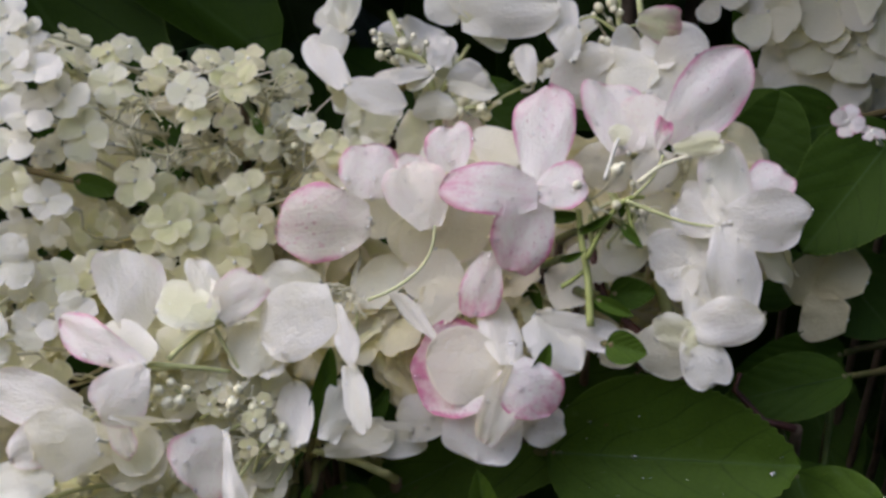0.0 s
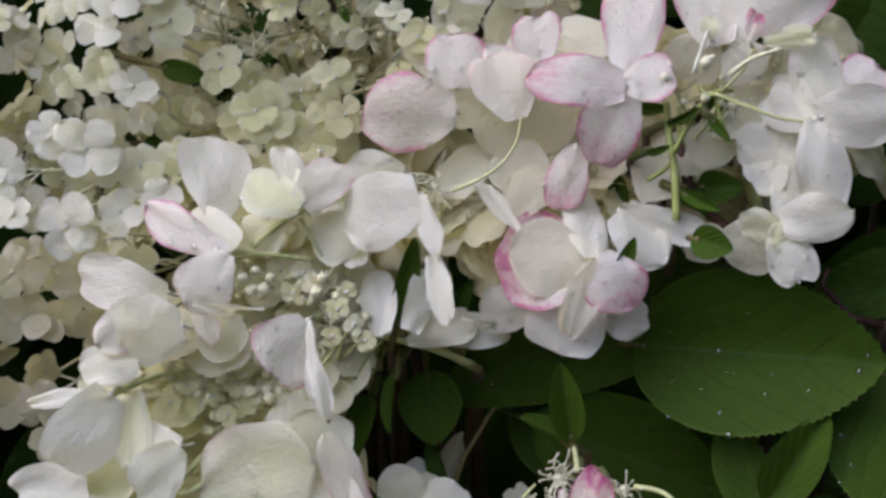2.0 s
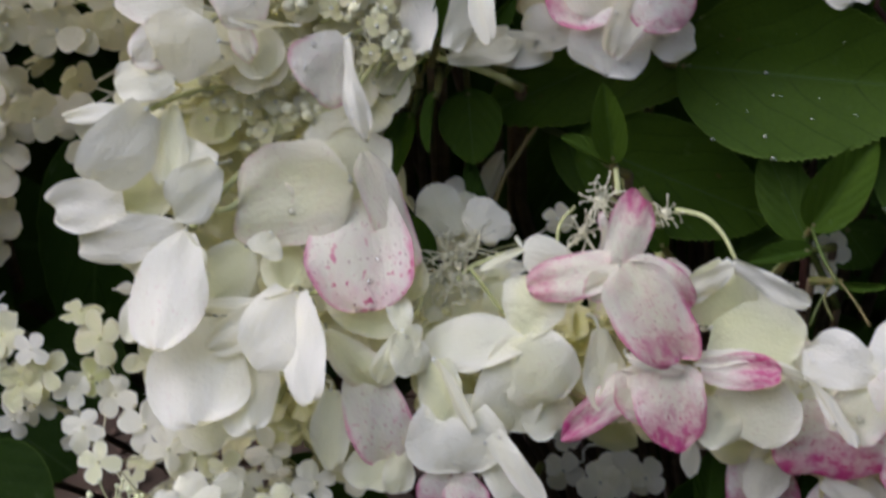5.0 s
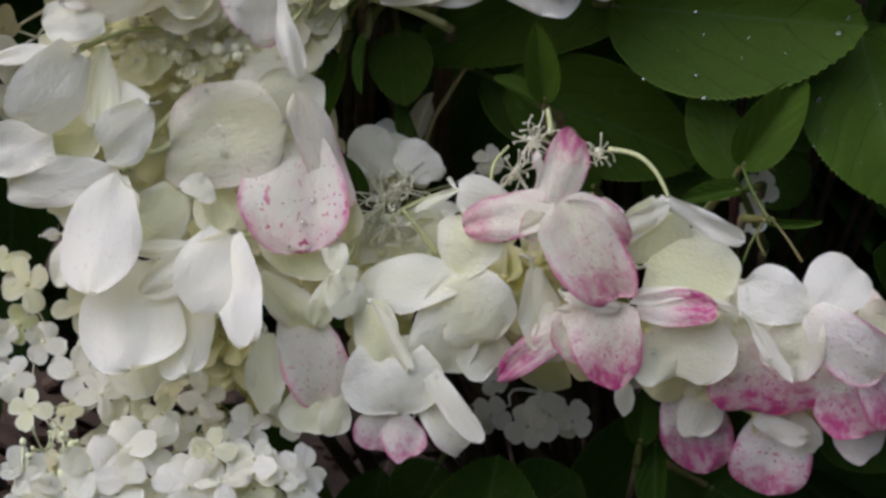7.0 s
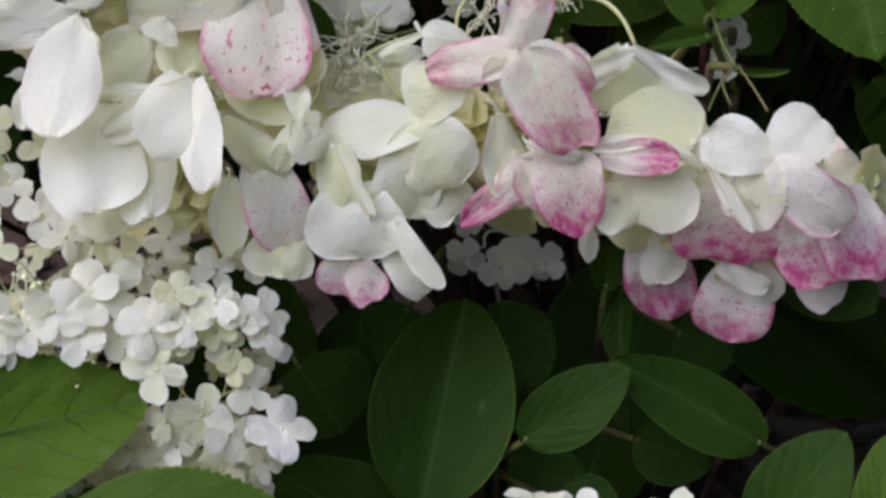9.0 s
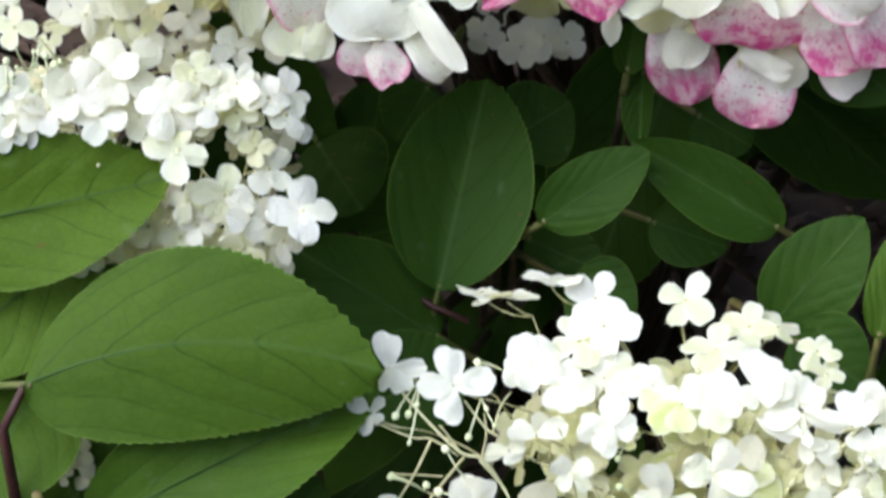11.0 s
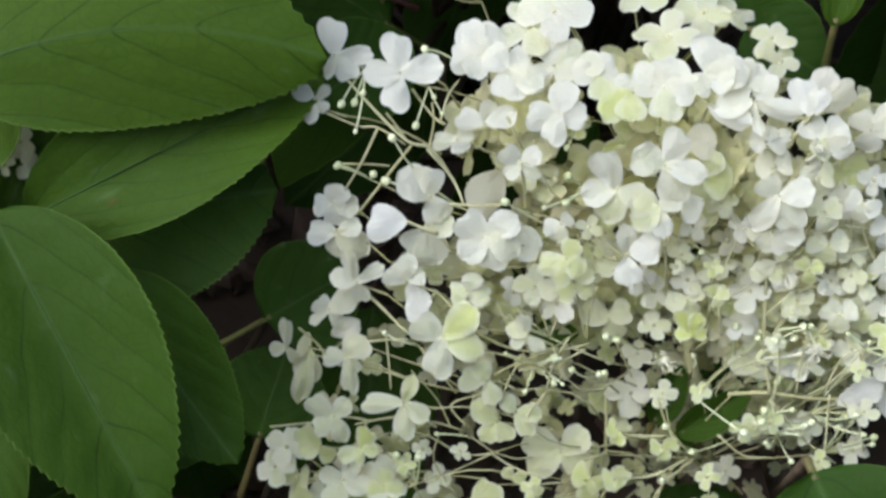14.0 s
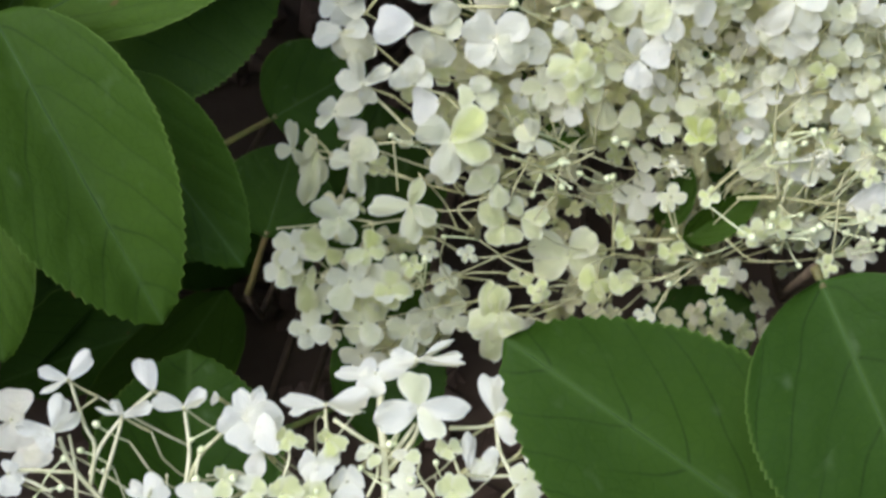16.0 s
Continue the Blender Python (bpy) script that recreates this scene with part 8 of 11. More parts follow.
lime.buds((-0.0147, 0.3538, 0.4004), (0.0006, 0.0004, 0.0006), 1, 225)
lime.buds((-0.0188, 0.3523, 0.3886), (0.0012, 0.0006, 0.0009), 2, 226)
lime.buds((-0.0096, 0.3510, 0.3874), (0.0006, 0.0004, 0.0006), 1, 227)
lime.buds((-0.0072, 0.3507, 0.3859), (0.0006, 0.0004, 0.0006), 1, 228)
lime.buds((-0.0053, 0.3528, 0.3998), (0.0006, 0.0004, 0.0006), 1, 229)
lime.buds((0.0002, 0.3548, 0.4018), (0.0006, 0.0004, 0.0006), 1, 230)
lime.buds((0.0011, 0.3677, 0.4162), (0.0006, 0.0004, 0.0006), 1, 231)
lime.buds((0.0043, 0.3598, 0.4070), (0.0006, 0.0004, 0.0006), 1, 232)
lime.buds((0.0067, 0.3579, 0.4043), (0.0006, 0.0004, 0.0006), 1, 233)
lime.buds((0.0383, 0.3503, 0.4013), (0.0006, 0.0004, 0.0006), 1, 234)
lime.buds((0.0392, 0.3471, 0.3946), (0.0006, 0.0004, 0.0006), 1, 235)
lime.buds((0.0392, 0.3444, 0.3884), (0.0006, 0.0004, 0.0006), 1, 236)
lime.buds((0.0339, 0.3439, 0.3863), (0.0006, 0.0004, 0.0006), 1, 237)
lime.buds((0.0236, 0.3445, 0.3874), (0.0006, 0.0004, 0.0006), 1, 238)
lime.buds((-0.0057, 0.3333, 0.3455), (0.0006, 0.0004, 0.0006), 1, 239)
lime.buds((0.0297, 0.3322, 0.3520), (0.0012, 0.0008, 0.0012), 2, 240)
lime.buds((0.0272, 0.3296, 0.3455), (0.0012, 0.0006, 0.0009), 1, 241)
lime.buds((0.0408, 0.3280, 0.3427), (0.0045, 0.0021, 0.0030), 6, 242)
lime.buds((0.0324, 0.3247, 0.3353), (0.0006, 0.0004, 0.0006), 1, 243)
lime.buds((0.0412, 0.3257, 0.3384), (0.0015, 0.0008, 0.0012), 2, 244)
lime.buds((0.0550, 0.3326, 0.3501), (0.0030, 0.0015, 0.0021), 3, 245)
lime.buds((0.0522, 0.3282, 0.3411), (0.0015, 0.0011, 0.0015), 2, 246)
lime.buds((0.0705, 0.3190, 0.3301), (0.0006, 0.0004, 0.0006), 1, 247)
lime.buds((0.0779, 0.3160, 0.3242), (0.0006, 0.0004, 0.0006), 1, 248)
lime.buds((0.0713, 0.3117, 0.3158), (0.0009, 0.0004, 0.0006), 1, 249)
lime.buds((0.0960, 0.3290, 0.3570), (0.0012, 0.0008, 0.0012), 2, 250)
lime.buds((0.1053, 0.3154, 0.3234), (0.0006, 0.0004, 0.0006), 1, 251)
lime.buds((0.0750, 0.3424, 0.3754), (0.0006, 0.0004, 0.0006), 1, 252)
lime.buds((0.0768, 0.3296, 0.3474), (0.0012, 0.0008, 0.0012), 2, 253)
lime.buds((0.1036, 0.3311, 0.3607), (0.0015, 0.0011, 0.0015), 2, 254)
lime.buds((0.1247, 0.3267, 0.3588), (0.0030, 0.0021, 0.0030), 4, 255)
lime.buds((0.0108, 0.3223, 0.3172), (0.0009, 0.0006, 0.0009), 1, 256)
lime.buds((-0.0004, 0.3185, 0.3119), (0.0009, 0.0006, 0.0009), 1, 257)
lime.buds((0.0058, 0.3182, 0.3110), (0.0009, 0.0006, 0.0009), 2, 258)
lime.buds((0.0901, 0.3333, 0.3546), (0.0045, 0.0021, 0.0030), 4, 259)
lime.buds((0.0973, 0.3208, 0.3326), (0.0121, 0.0053, 0.0075), 8, 260)
lime.buds((0.1118, 0.3287, 0.3552), (0.0121, 0.0063, 0.0090), 8, 261)
lime.buds((0.1197, 0.3199, 0.3333), (0.0090, 0.0053, 0.0075), 8, 262)
lime.burst((0.0985, 0.3438, 0.4128), 0.0040, 14, 263)
lime.burst((0.1073, 0.3284, 0.3551), 0.0063, 16, 264)
lime.burst((0.0695, 0.3329, 0.3415), 0.0058, 12, 265)
lime.fill((0.0487, 0.3709, 0.3888), (0.0392, 0.0151, 0.0211), 90, 0.0127, (OLIVE, YELLOW, SAGE, LIME, OLIVE, BUFF), 48)
lime.fill((0.0925, 0.3658, 0.3891), (0.0347, 0.0181, 0.0196), 90, 0.0127, (OLIVE, YELLOW, SAGE, LIME, OLIVE, BUFF), 49)
lime.fill((0.0767, 0.3670, 0.3559), (0.0497, 0.0211, 0.0286), 190, 0.0106, (OLIVE, YELLOW, SAGE, LIME, OLIVE, BUFF), 8)
lime.fill((0.1077, 0.3560, 0.3501), (0.0347, 0.0211, 0.0347), 210, 0.0090, (OLIVE, YELLOW, SAGE, LIME, OLIVE, BUFF), 9)
lime.fill((0.0023, 0.3603, 0.2848), (0.0286, 0.0166, 0.0332), 30, 0.0093, (OLIVE, YELLOW, SAGE, LIME, OLIVE, BUFF), 19)
lime.fill((0.0964, 0.3539, 0.2934), (0.0392, 0.0166, 0.0226), 50, 0.0081, (OLIVE, YELLOW, SAGE, LIME, OLIVE, BUFF), 61)
lime.small((-0.0307, 0.3215, 0.3083), (-0.17, -0.54, 0.83), 0.0131, 20, CREAM)
lime.small((-0.0339, 0.3199, 0.3007), (-0.35, -0.45, 0.82), 0.0117, 50, CREAM)
lime.small((-0.0149, 0.3178, 0.2989), (-0.04, -0.37, 0.93), 0.0160, 20, CREAM)
lime.small((-0.0039, 0.3170, 0.3012), (-0.12, -0.45, 0.89), 0.0145, 20, CREAM)
lime.small((-0.0264, 0.3112, 0.2832), (0.00, -0.74, 0.67), 0.0123, 30, CREAM)
lime.small((-0.0114, 0.3135, 0.2857), (-0.18, -0.83, 0.53), 0.0161, 10, CREAM)
lime.small((0.0075, 0.3154, 0.2878), (0.20, -0.76, 0.61), 0.0146, 30, CREAM)
lime.bloom((0.0245, 0.3108, 0.2938), [(-5.82, -1.02, -1.95, 7.1, 0, 6, 0, 0.605, 0, 0.12), (-1.28, 6.2, 10.3, 6.3, 0, 8, 0, 0.73, 0, 0.22), (6.93, -0.276, -0.258, 6.8, 0, 7, 0, 0.605, 0, 0.12), (1.95, -6.07, -10.8, 7.1, 0, 8, 0, 0.605, 0, 0.12)])
lime.small((0.0031, 0.3125, 0.2829), (0.12, -0.62, 0.77), 0.0146, 30, CREAM)
lime.small((-0.0112, 0.3123, 0.2696), (0.18, -0.66, 0.73), 0.0134, 30, SHADED_CREAM)
lime.small((0.0353, 0.3154, 0.2789), (-0.26, -0.49, 0.83), 0.0133, 30, SHADED_CREAM)
lime.small((0.0139, 0.3156, 0.2882), (0.12, -0.79, 0.60), 0.0117, 10, CREAM)
lime.small((-0.0244, 0.3175, 0.2897), (-0.32, -0.77, 0.56), 0.0123, 10, CREAM)
lime.fill((-0.0041, 0.3299, 0.2672), (0.0271, 0.0121, 0.0106), 24, 0.0115, (OLIVE, YELLOW, SAGE, LIME, OLIVE, BUFF), 71)
lime.fill((0.0751, 0.3263, 0.2843), (0.0392, 0.0121, 0.0090), 46, 0.0075, (OLIVE, YELLOW, SAGE, LIME, OLIVE, BUFF), 72)
lime.twigs((0.1042, 0.3494, 0.3575), (0.0271, 0.0151, 0.0271), 8, 10)
lime.twigs((0.0856, 0.3546, 0.3725), (0.0151, 0.0090, 0.0106), 9, 17)
bottom.bloom((-0.0796, 0.2588, 0.3368), [(5.42, 6, 3.71, 4.5, 0, 6, 0, 0.04, 0, 0), (-7.05, 0.829, 2.85, 3.3, 15, 7, 0, 0.04, 0, 0), (-6.41, -4.11, 0.529, 1.8, 40, 6, 0, 0.04, 0, 0)])
bottom.bloom((-0.0816, 0.2466, 0.3328), [(1.88, 7.56, 5.09, 5.3, 10, 6, 0, 0.04, 0, 0), (-8.82, -1.05, 2.98, 3.8, 15, 7, 0, 0.04, 0, 0), (5.91, 4.52, 1.59, 3.5, 20, 8, 0, 0.04, 0, 0), (-3.11, -4.82, 0.455, 5.5, 10, 6, 0, 0.04, 0, 0)])
bottom.bloom((-0.0660, 0.2525, 0.3318), [(-2.32, 2.97, 3.08, 2.5, 20, 6, 0, 0.04, 0, 0), (7.19, 2.91, 1.58, 3.3, 20, 7, 0, 0.04, 0, 0), (-6.48, 0.938, 2.54, 1.5, 50, 6, 0, 0.04, 0, 0)])
bottom.petal((-0.0587, 0.2578, 0.3358), (-0.0621, 0.2640, 0.3411), 5.4, 0, 6, 0, 0, 0, 0)
bottom.bloom((-0.0511, 0.2551, 0.3331), [(-7.56, 0.758, 3.25, 4.5, 20, 6, 0, 0.04, 0, 0), (4.96, 3.86, 2.7, 3.8, 10, 7, 0, 0.04, 0, 0), (4.91, 1.6, 2.19, 1.8, 50, 8, 0, 0.04, 0, 0)])
bottom.bloom((-0.0351, 0.2507, 0.3355), [(-6.96, -0.221, 2.28, 6.7, 0, 6, 0, 0.04, 0, 0), (-2.42, 6.75, 4.38, 4.5, 0, 7, 0, 0.04, 0, 0), (2.65, 7.82, 3.72, 4.0, 0, 8, 0, 0.04, 0, 0), (-1.51, -7.08, -1.45, 8.9, 0, 6, 0, 0.04, 0, 0), (8.32, 1.85, 0.502, 9.4, 0, 8, 0, 0.04, 0, 0)])
bottom.petal((-0.0330, 0.2459, 0.3349), (-0.0274, 0.2475, 0.3372), 9.8, 0, 6, 0, 0, 0, 0)
bottom.petal((-0.0431, 0.2591, 0.3316), (-0.0447, 0.2592, 0.3318), 3.2, 0, 6, 0, 0, 0, 0.1)
bottom.petal((-0.0317, 0.2470, 0.3294), (-0.0335, 0.2408, 0.3260), 5.1, 10, 7, 0, 0, 0, 0)
bottom.bloom((-0.0164, 0.2561, 0.3371), [(-11.2, 0.42, 1.75, 3.5, 20, 6, 0, 0.04, 0, 0), (-8.75, -3.48, 0.066, 2.2, 45, 7, 0, 0.04, 0, 0), (11.1, 1.69, 1.65, 5.7, 20, 6, 0, 0.04, 0, 0), (9.18, -1.82, 0.387, 2.5, 45, 8, 0, 0.04, 0, 0)])
bottom.bloom((-0.0050, 0.2644, 0.3389), [(-10.1, 0.0864, 0.302, 3.5, 20, 6, 0.02, 0.04, 0, 0), (-3.61, 2.11, 1.43, 5.5, 10, 7, 0.02, 0.04, 0, 0), (-1.04, -4.87, -2.19, 7.5, 20, 8, 0.02, 0.04, 0, 0)])
bottom.bloom((0.0049, 0.2679, 0.3412), [(-10.3, -3.68, -1.49, 5.0, 15, 6, 0.02, 0.04, 0, 0), (-6.69, 0.604, 0.372, 4.5, 30, 7, 0, 0.04, 0, 0), (9.11, 4.05, 2.89, 2.2, 40, 6, 0, 0.103, 0, 0), (10.9, 0.945, 1.8, 2.5, 40, 7, 0, 0.04, 0, 0), (11.9, -1.73, 0.989, 2.7, 40, 6, 0, 0.04, 0, 0)])
bottom.bloom((0.0061, 0.2538, 0.3421), [(-1.88, 6.69, 6.01, 7.6, 0, 6, 0, 0.477, 0, 0), (-10.6, -4.41, -0.0877, 7.8, 0, 7, 0, 0.04, 0, 0), (5.02, -8.34, -0.574, 5.6, 0, 6, 0, 0.29, 0, 0), (11.9, 0.0623, 1.28, 5.6, 0, 8, 0, 0.04, 0, 0)])
bottom.bloom((0.0249, 0.2552, 0.3375), [(-2.83, 8.56, 6.16, 5.0, 10, 6, 0, 0.04, 0, 0), (1.3, 9.05, 5.82, 4.5, 20, 7, 0, 0.04, 0, 0), (6.99, -0.381, 2.02, 5.0, 25, 8, 0, 0.665, 0, 0.15), (6.8, -5.72, -1.26, 6.7, 0, 6, 0, 0.04, 0, 0)])
bottom.petal((0.0321, 0.2495, 0.3340), (0.0366, 0.2469, 0.3336), 7.0, 0, 7, 0, 0, 0, 0)
bottom.bloom((-0.0256, 0.2473, 0.3352), [(-2.01, 0.262, 2.05, 3.7, 10, 10, 0, 0.79, 0, 0), (2.35, 0.0154, 1.63, 3.7, 10, 10, 0, 0.79, 0, 0), (5.54, -1.13, -0.0982, 3.2, 10, 10, 0, 0.665, 0, 0), (0.318, -3.63, -0.411, 3.2, 0, 10, 0, 0.79, 0, 0)])
bottom.bloom((-0.0154, 0.2474, 0.3348), [(-2.22, 0.738, 2.29, 3.7, 10, 10, 0, 0.853, 0, 0), (0.616, 1.04, 2.36, 3.7, 10, 10, 0, 0.79, 0, 0), (5.24, -0.737, 0.277, 3.7, 10, 10, 0, 0.728, 0, 0), (1.68, -4.13, -0.744, 3.7, 0, 10, 0, 0.853, 0, 0)])
bottom.bloom((-0.0178, 0.2426, 0.3320), [(-4.09, 0.285, 1.23, 5.4, 0, 6, 0, 0.04, 0, 0), (2.36, -4.08, -0.699, 6.2, 0, 7, 0, 0.04, 0, 0), (5.25, 2.69, 1.38, 4.9, 0, 8, 0, 0.165, 0, 0), (-3.12, -3.74, -2, 4.9, 0, 6, 0, 0.04, 0, 0)])
bottom.bloom((-0.0051, 0.2456, 0.3323), [(-3.42, 0.0241, 0.944, 3.7, 0, 6, 0, 0.29, 0, 0), (2.22, -2.59, -0.661, 4.2, 10, 10, 0, 0.603, 0, 0), (-0.849, 2.3, 1.37, 3.0, 0, 7, 0, 0.29, 0, 0)])
bottom.bloom((0.0032, 0.2439, 0.3336), [(-1.51, 1.9, 1.98, 3.7, 0, 6, 0, 0.165, 0, 0), (3.99, 0.983, 1.5, 3.7, 0, 7, 0, 0.603, 0, 0), (1.6, -3.79, -1.32, 4.2, 0, 8, 0, 0.29, 0, 0)])
bottom.bloom((0.0139, 0.2467, 0.3355), [(-3.7, -0.159, 0.675, 3.9, 10, 10, 0, 0.665, 0, 0), (2.62, 0.886, 1.5, 4.2, 10, 10, 0, 0.603, 0, 0), (-0.532, -2.72, -0.747, 3.7, 10, 10, 0, 0.665, 0, 0)])
bottom.petal((0.0187, 0.2430, 0.3323), (0.0190, 0.2510, 0.3371), 3.6, 20, 6, 0, 0, 0, 0)
bottom.bloom((0.0216, 0.2461, 0.3318), [(4.73, 0.713, 0.692, 5.0, 10, 6, 0, 0.04, 0, 0), (-2.61, -1.84, -1.21, 5.0, 10, 7, 0, 0.04, 0, 0), (1.63, -4.07, -2.28, 6.2, 0, 8, 0, 0.165, 0, 0)])
bottom.bloom((-0.0253, 0.2346, 0.3303), [(-2.81, 1.77, 2.04, 5.4, 10, 10, 0, 0.665, 0, 0), (3.86, 2.86, 2.26, 6.1, 10, 10, 0, 0.728, 0, 0), (1.75, -4.67, -0.96, 6.1, 0, 10, 0, 0.665, 0, 0)])
bottom.bloom((-0.0186, 0.2350, 0.3289), [(-2.83, 1.8, 2.01, 5.4, 10, 10, 0, 0.54, 0, 0), (3.91, 2.26, 1.98, 5.4, 10, 10, 0, 0.665, 0, 0), (1.73, -4.7, -0.941, 6.2, 0, 10, 0, 0.54, 0, 0)])
bottom.bloom((-0.0101, 0.2400, 0.3279), [(-3.53, 1.55, 0.985, 6.2, 0, 6, 0, 0.04, 0, 0), (3.28, 1.96, 1.06, 6.2, 0, 7, 0, 0.04, 0, 0), (1.09, -5.61, -2.3, 7.4, 0, 8, 0, 0.04, 0, 0)])
bottom.bloom((0.0044, 0.2362, 0.3310), [(-1, 4.63, 2.64, 6.1, 0, 6, 0, 0.165, 0, 0), (4.17, -1.92, -0.15, 5.6, 0, 7, 0, 0.415, 0, 0), (-3.92, -2.3, -0.447, 4.9, 0, 8, 0, 0.29, 0, 0)])
bottom.bloom((0.0152, 0.2372, 0.3318), [(-3.54, 1.85, 1.81, 6.1, 10, 10, 0, 0.728, 0, 0), (3.87, 2.11, 2.23, 6.1, 10, 10, 0, 0.665, 0, 0), (0.93, -4.42, -1.58, 6.1, 0, 10, 0, 0.665, 0, 0)])
bottom.bloom((-0.0581, 0.2339, 0.3247), [(3.77, 4.18, 2.7, 7.5, 0, 6, 0, 0.04, 0, 0), (-4.08, 3.7, 2.64, 2.7, 0, 7, 0.1, 0.04, 0, 0), (-5.24, 1.44, 1.55, 2.0, 20, 8, 0, 0.04, 0, 0), (2.19, 5.33, 1.81, 1.7, 40, 6, 0.1, 0.29, 0, 0)])
bottom.bloom((-0.0466, 0.2344, 0.3236), [(-2.3, 3.93, 3.31, 6.2, 0, 6, 0, 0.04, 0, 0), (3.89, 2.98, 2.11, 5.7, 0, 7, 0, 0.165, 0, 0)])
bottom.bloom((-0.0402, 0.2393, 0.3269), [(-1.51, 2.46, 2.42, 3.2, 10, 10, 0, 0.603, 0, 0), (2.68, 1.06, 1.23, 4.0, 10, 10, 0, 0.54, 0, 0), (0.401, -4.47, -1.67, 5.0, 10, 10, 0, 0.665, 0, 0)])
bottom.bloom((-0.0331, 0.2368, 0.3266), [(-2.3, 3.35, 2.08, 5.0, 0, 6, 0, 0.165, 0, 0), (3.3, 1.69, 1.57, 5.0, 0, 7, 0, 0.665, 0, 0), (0.338, -3.87, -1.31, 6.2, 0, 8, 0, 0.603, 0, 0)])
bottom.bloom((0.0327, 0.2413, 0.3322), [(-3.53, 2.27, 1.06, 4.9, 0, 8, 0, 0.415, 0, 0), (3.9, 1.46, 2.04, 6.2, 0, 6, 0, 0.477, 0, 0), (0.925, -5.03, -1.92, 6.2, 0, 7, 0, 0.415, 0, 0)])
bottom.bloom((0.0404, 0.2472, 0.3363), [(-2.15, 0.771, 1.14, 4.4, 0, 10, 0, 0.665, 0, 0), (1.91, 1.76, 1.25, 4.4, 0, 10, 0, 0.54, 0, 0), (0.219, -3.49, -2.05, 4.4, 0, 10, 0, 0.665, 0, 0)])
bottom.bloom((0.0467, 0.2432, 0.3346), [(-3.46, 0.201, 0.62, 4.9, 10, 10, 0, 0.665, 0, 0), (2.98, 0.228, 1.36, 4.9, 10, 10, 0, 0.603, 0, 0), (0.211, -3.5, -2.01, 4.9, 0, 10, 0, 0.665, 0, 0)])
bottom.bloom((-0.0923, 0.2387, 0.3244), [(0.546, 2.68, 2.28, 4.3, 0, 6, 0, 0.04, 0, 0), (0.076, -5.47, -1.29, 6.3, 0, 7, 0, 0.04, 0, 0), (2.99, -2.33, -1.06, 3.8, 0, 6, 0, 0.04, 0, 0)])
bottom.bloom((-0.0974, 0.2611, 0.3110), [(-1.94, 6.48, 4.36, 11.9, 0, 8, 0.1, 0.04, 0, 0.22), (3.4, 1.11, -0.0813, 10.6, 0, 6, 0.1, 0.04, 0, 0.2), (0.582, -6.73, -4.06, 11.9, 0, 7, 0.08, 0.04, 0, 0.22)])
bottom.bloom((-0.0909, 0.2514, 0.3040), [(-4.47, 3.12, 2.71, 9.3, 0, 8, 0.08, 0.04, 0, 0.22), (0.957, 5.12, 2.73, 8.0, 0, 7, 0.08, 0.04, 0, 0.22)])
bottom.small((0.0020, 0.2320, 0.3257), (-0.13, 0.28, 0.95), 0.0154, 10, LIME)
bottom.small((-0.0167, 0.2285, 0.3241), (0.07, 0.31, 0.95), 0.0154, 10, CREAM)
bottom.small((0.0238, 0.2316, 0.3262), (-0.12, 0.22, 0.97), 0.0154, 10, LIME)
bottom.small((-0.0341, 0.2260, 0.3238), (0.12, 0.22, 0.97), 0.0154, 10, CREAM)
bottom.small((-0.0587, 0.2249, 0.3200), (0.13, 0.26, 0.96), 0.0156, 10, WHITE)
bottom.stalk_line([(-0.0729, 0.2388, 0.3207), (-0.0723, 0.2465, 0.3268), (-0.0749, 0.2501, 0.3300), (-0.0791, 0.2588, 0.3361)], 0.00048)
bottom.stalk_line([(-0.0731, 0.2412, 0.3221), (-0.0709, 0.2467, 0.3267), (-0.0664, 0.2525, 0.3306)], 0.00048)
bottom.stalk_line([(-0.0708, 0.2372, 0.3183), (-0.0679, 0.2459, 0.3257), (-0.0662, 0.2520, 0.3303)], 0.00048)
bottom.stalk_line([(-0.0663, 0.2524, 0.3305), (-0.0624, 0.2558, 0.3326), (-0.0591, 0.2581, 0.3348)], 0.00048)
bottom.stalk_line([(-0.0500, 0.2377, 0.3199), (-0.0493, 0.2468, 0.3262), (-0.0510, 0.2547, 0.3322)], 0.00048)
bottom.stalk_line([(-0.0495, 0.2402, 0.3212), (-0.0465, 0.2462, 0.3260), (-0.0404, 0.2504, 0.3321)], 0.00048)
bottom.stalk_line([(-0.0469, 0.2466, 0.3263), (-0.0471, 0.2427, 0.3253), (-0.0473, 0.2401, 0.3245)], 0.00036)
bottom.stalk_line([(-0.0694, 0.2361, 0.3175), (-0.0769, 0.2412, 0.3246), (-0.0805, 0.2462, 0.3306)], 0.00054)
bottom.stalk_line([(-0.0920, 0.2403, 0.3240), (-0.0838, 0.2406, 0.3237), (-0.0767, 0.2407, 0.3237)], 0.00048)
bottom.stalk_line([(-0.0912, 0.2391, 0.3232), (-0.0863, 0.2377, 0.3226), (-0.0817, 0.2358, 0.3219)], 0.00042)
bottom.stalk_line([(-0.0759, 0.2349, 0.3191), (-0.0765, 0.2412, 0.3245), (-0.0784, 0.2476, 0.3298)], 0.00042)
bottom.stalk_line([(-0.0151, 0.2468, 0.3332), (-0.0162, 0.2522, 0.3346), (-0.0166, 0.2559, 0.3357)], 0.00048)
bottom.stalk_line([(-0.0145, 0.2535, 0.3347), (-0.0060, 0.2493, 0.3320), (-0.0001, 0.2478, 0.3305)], 0.00048)
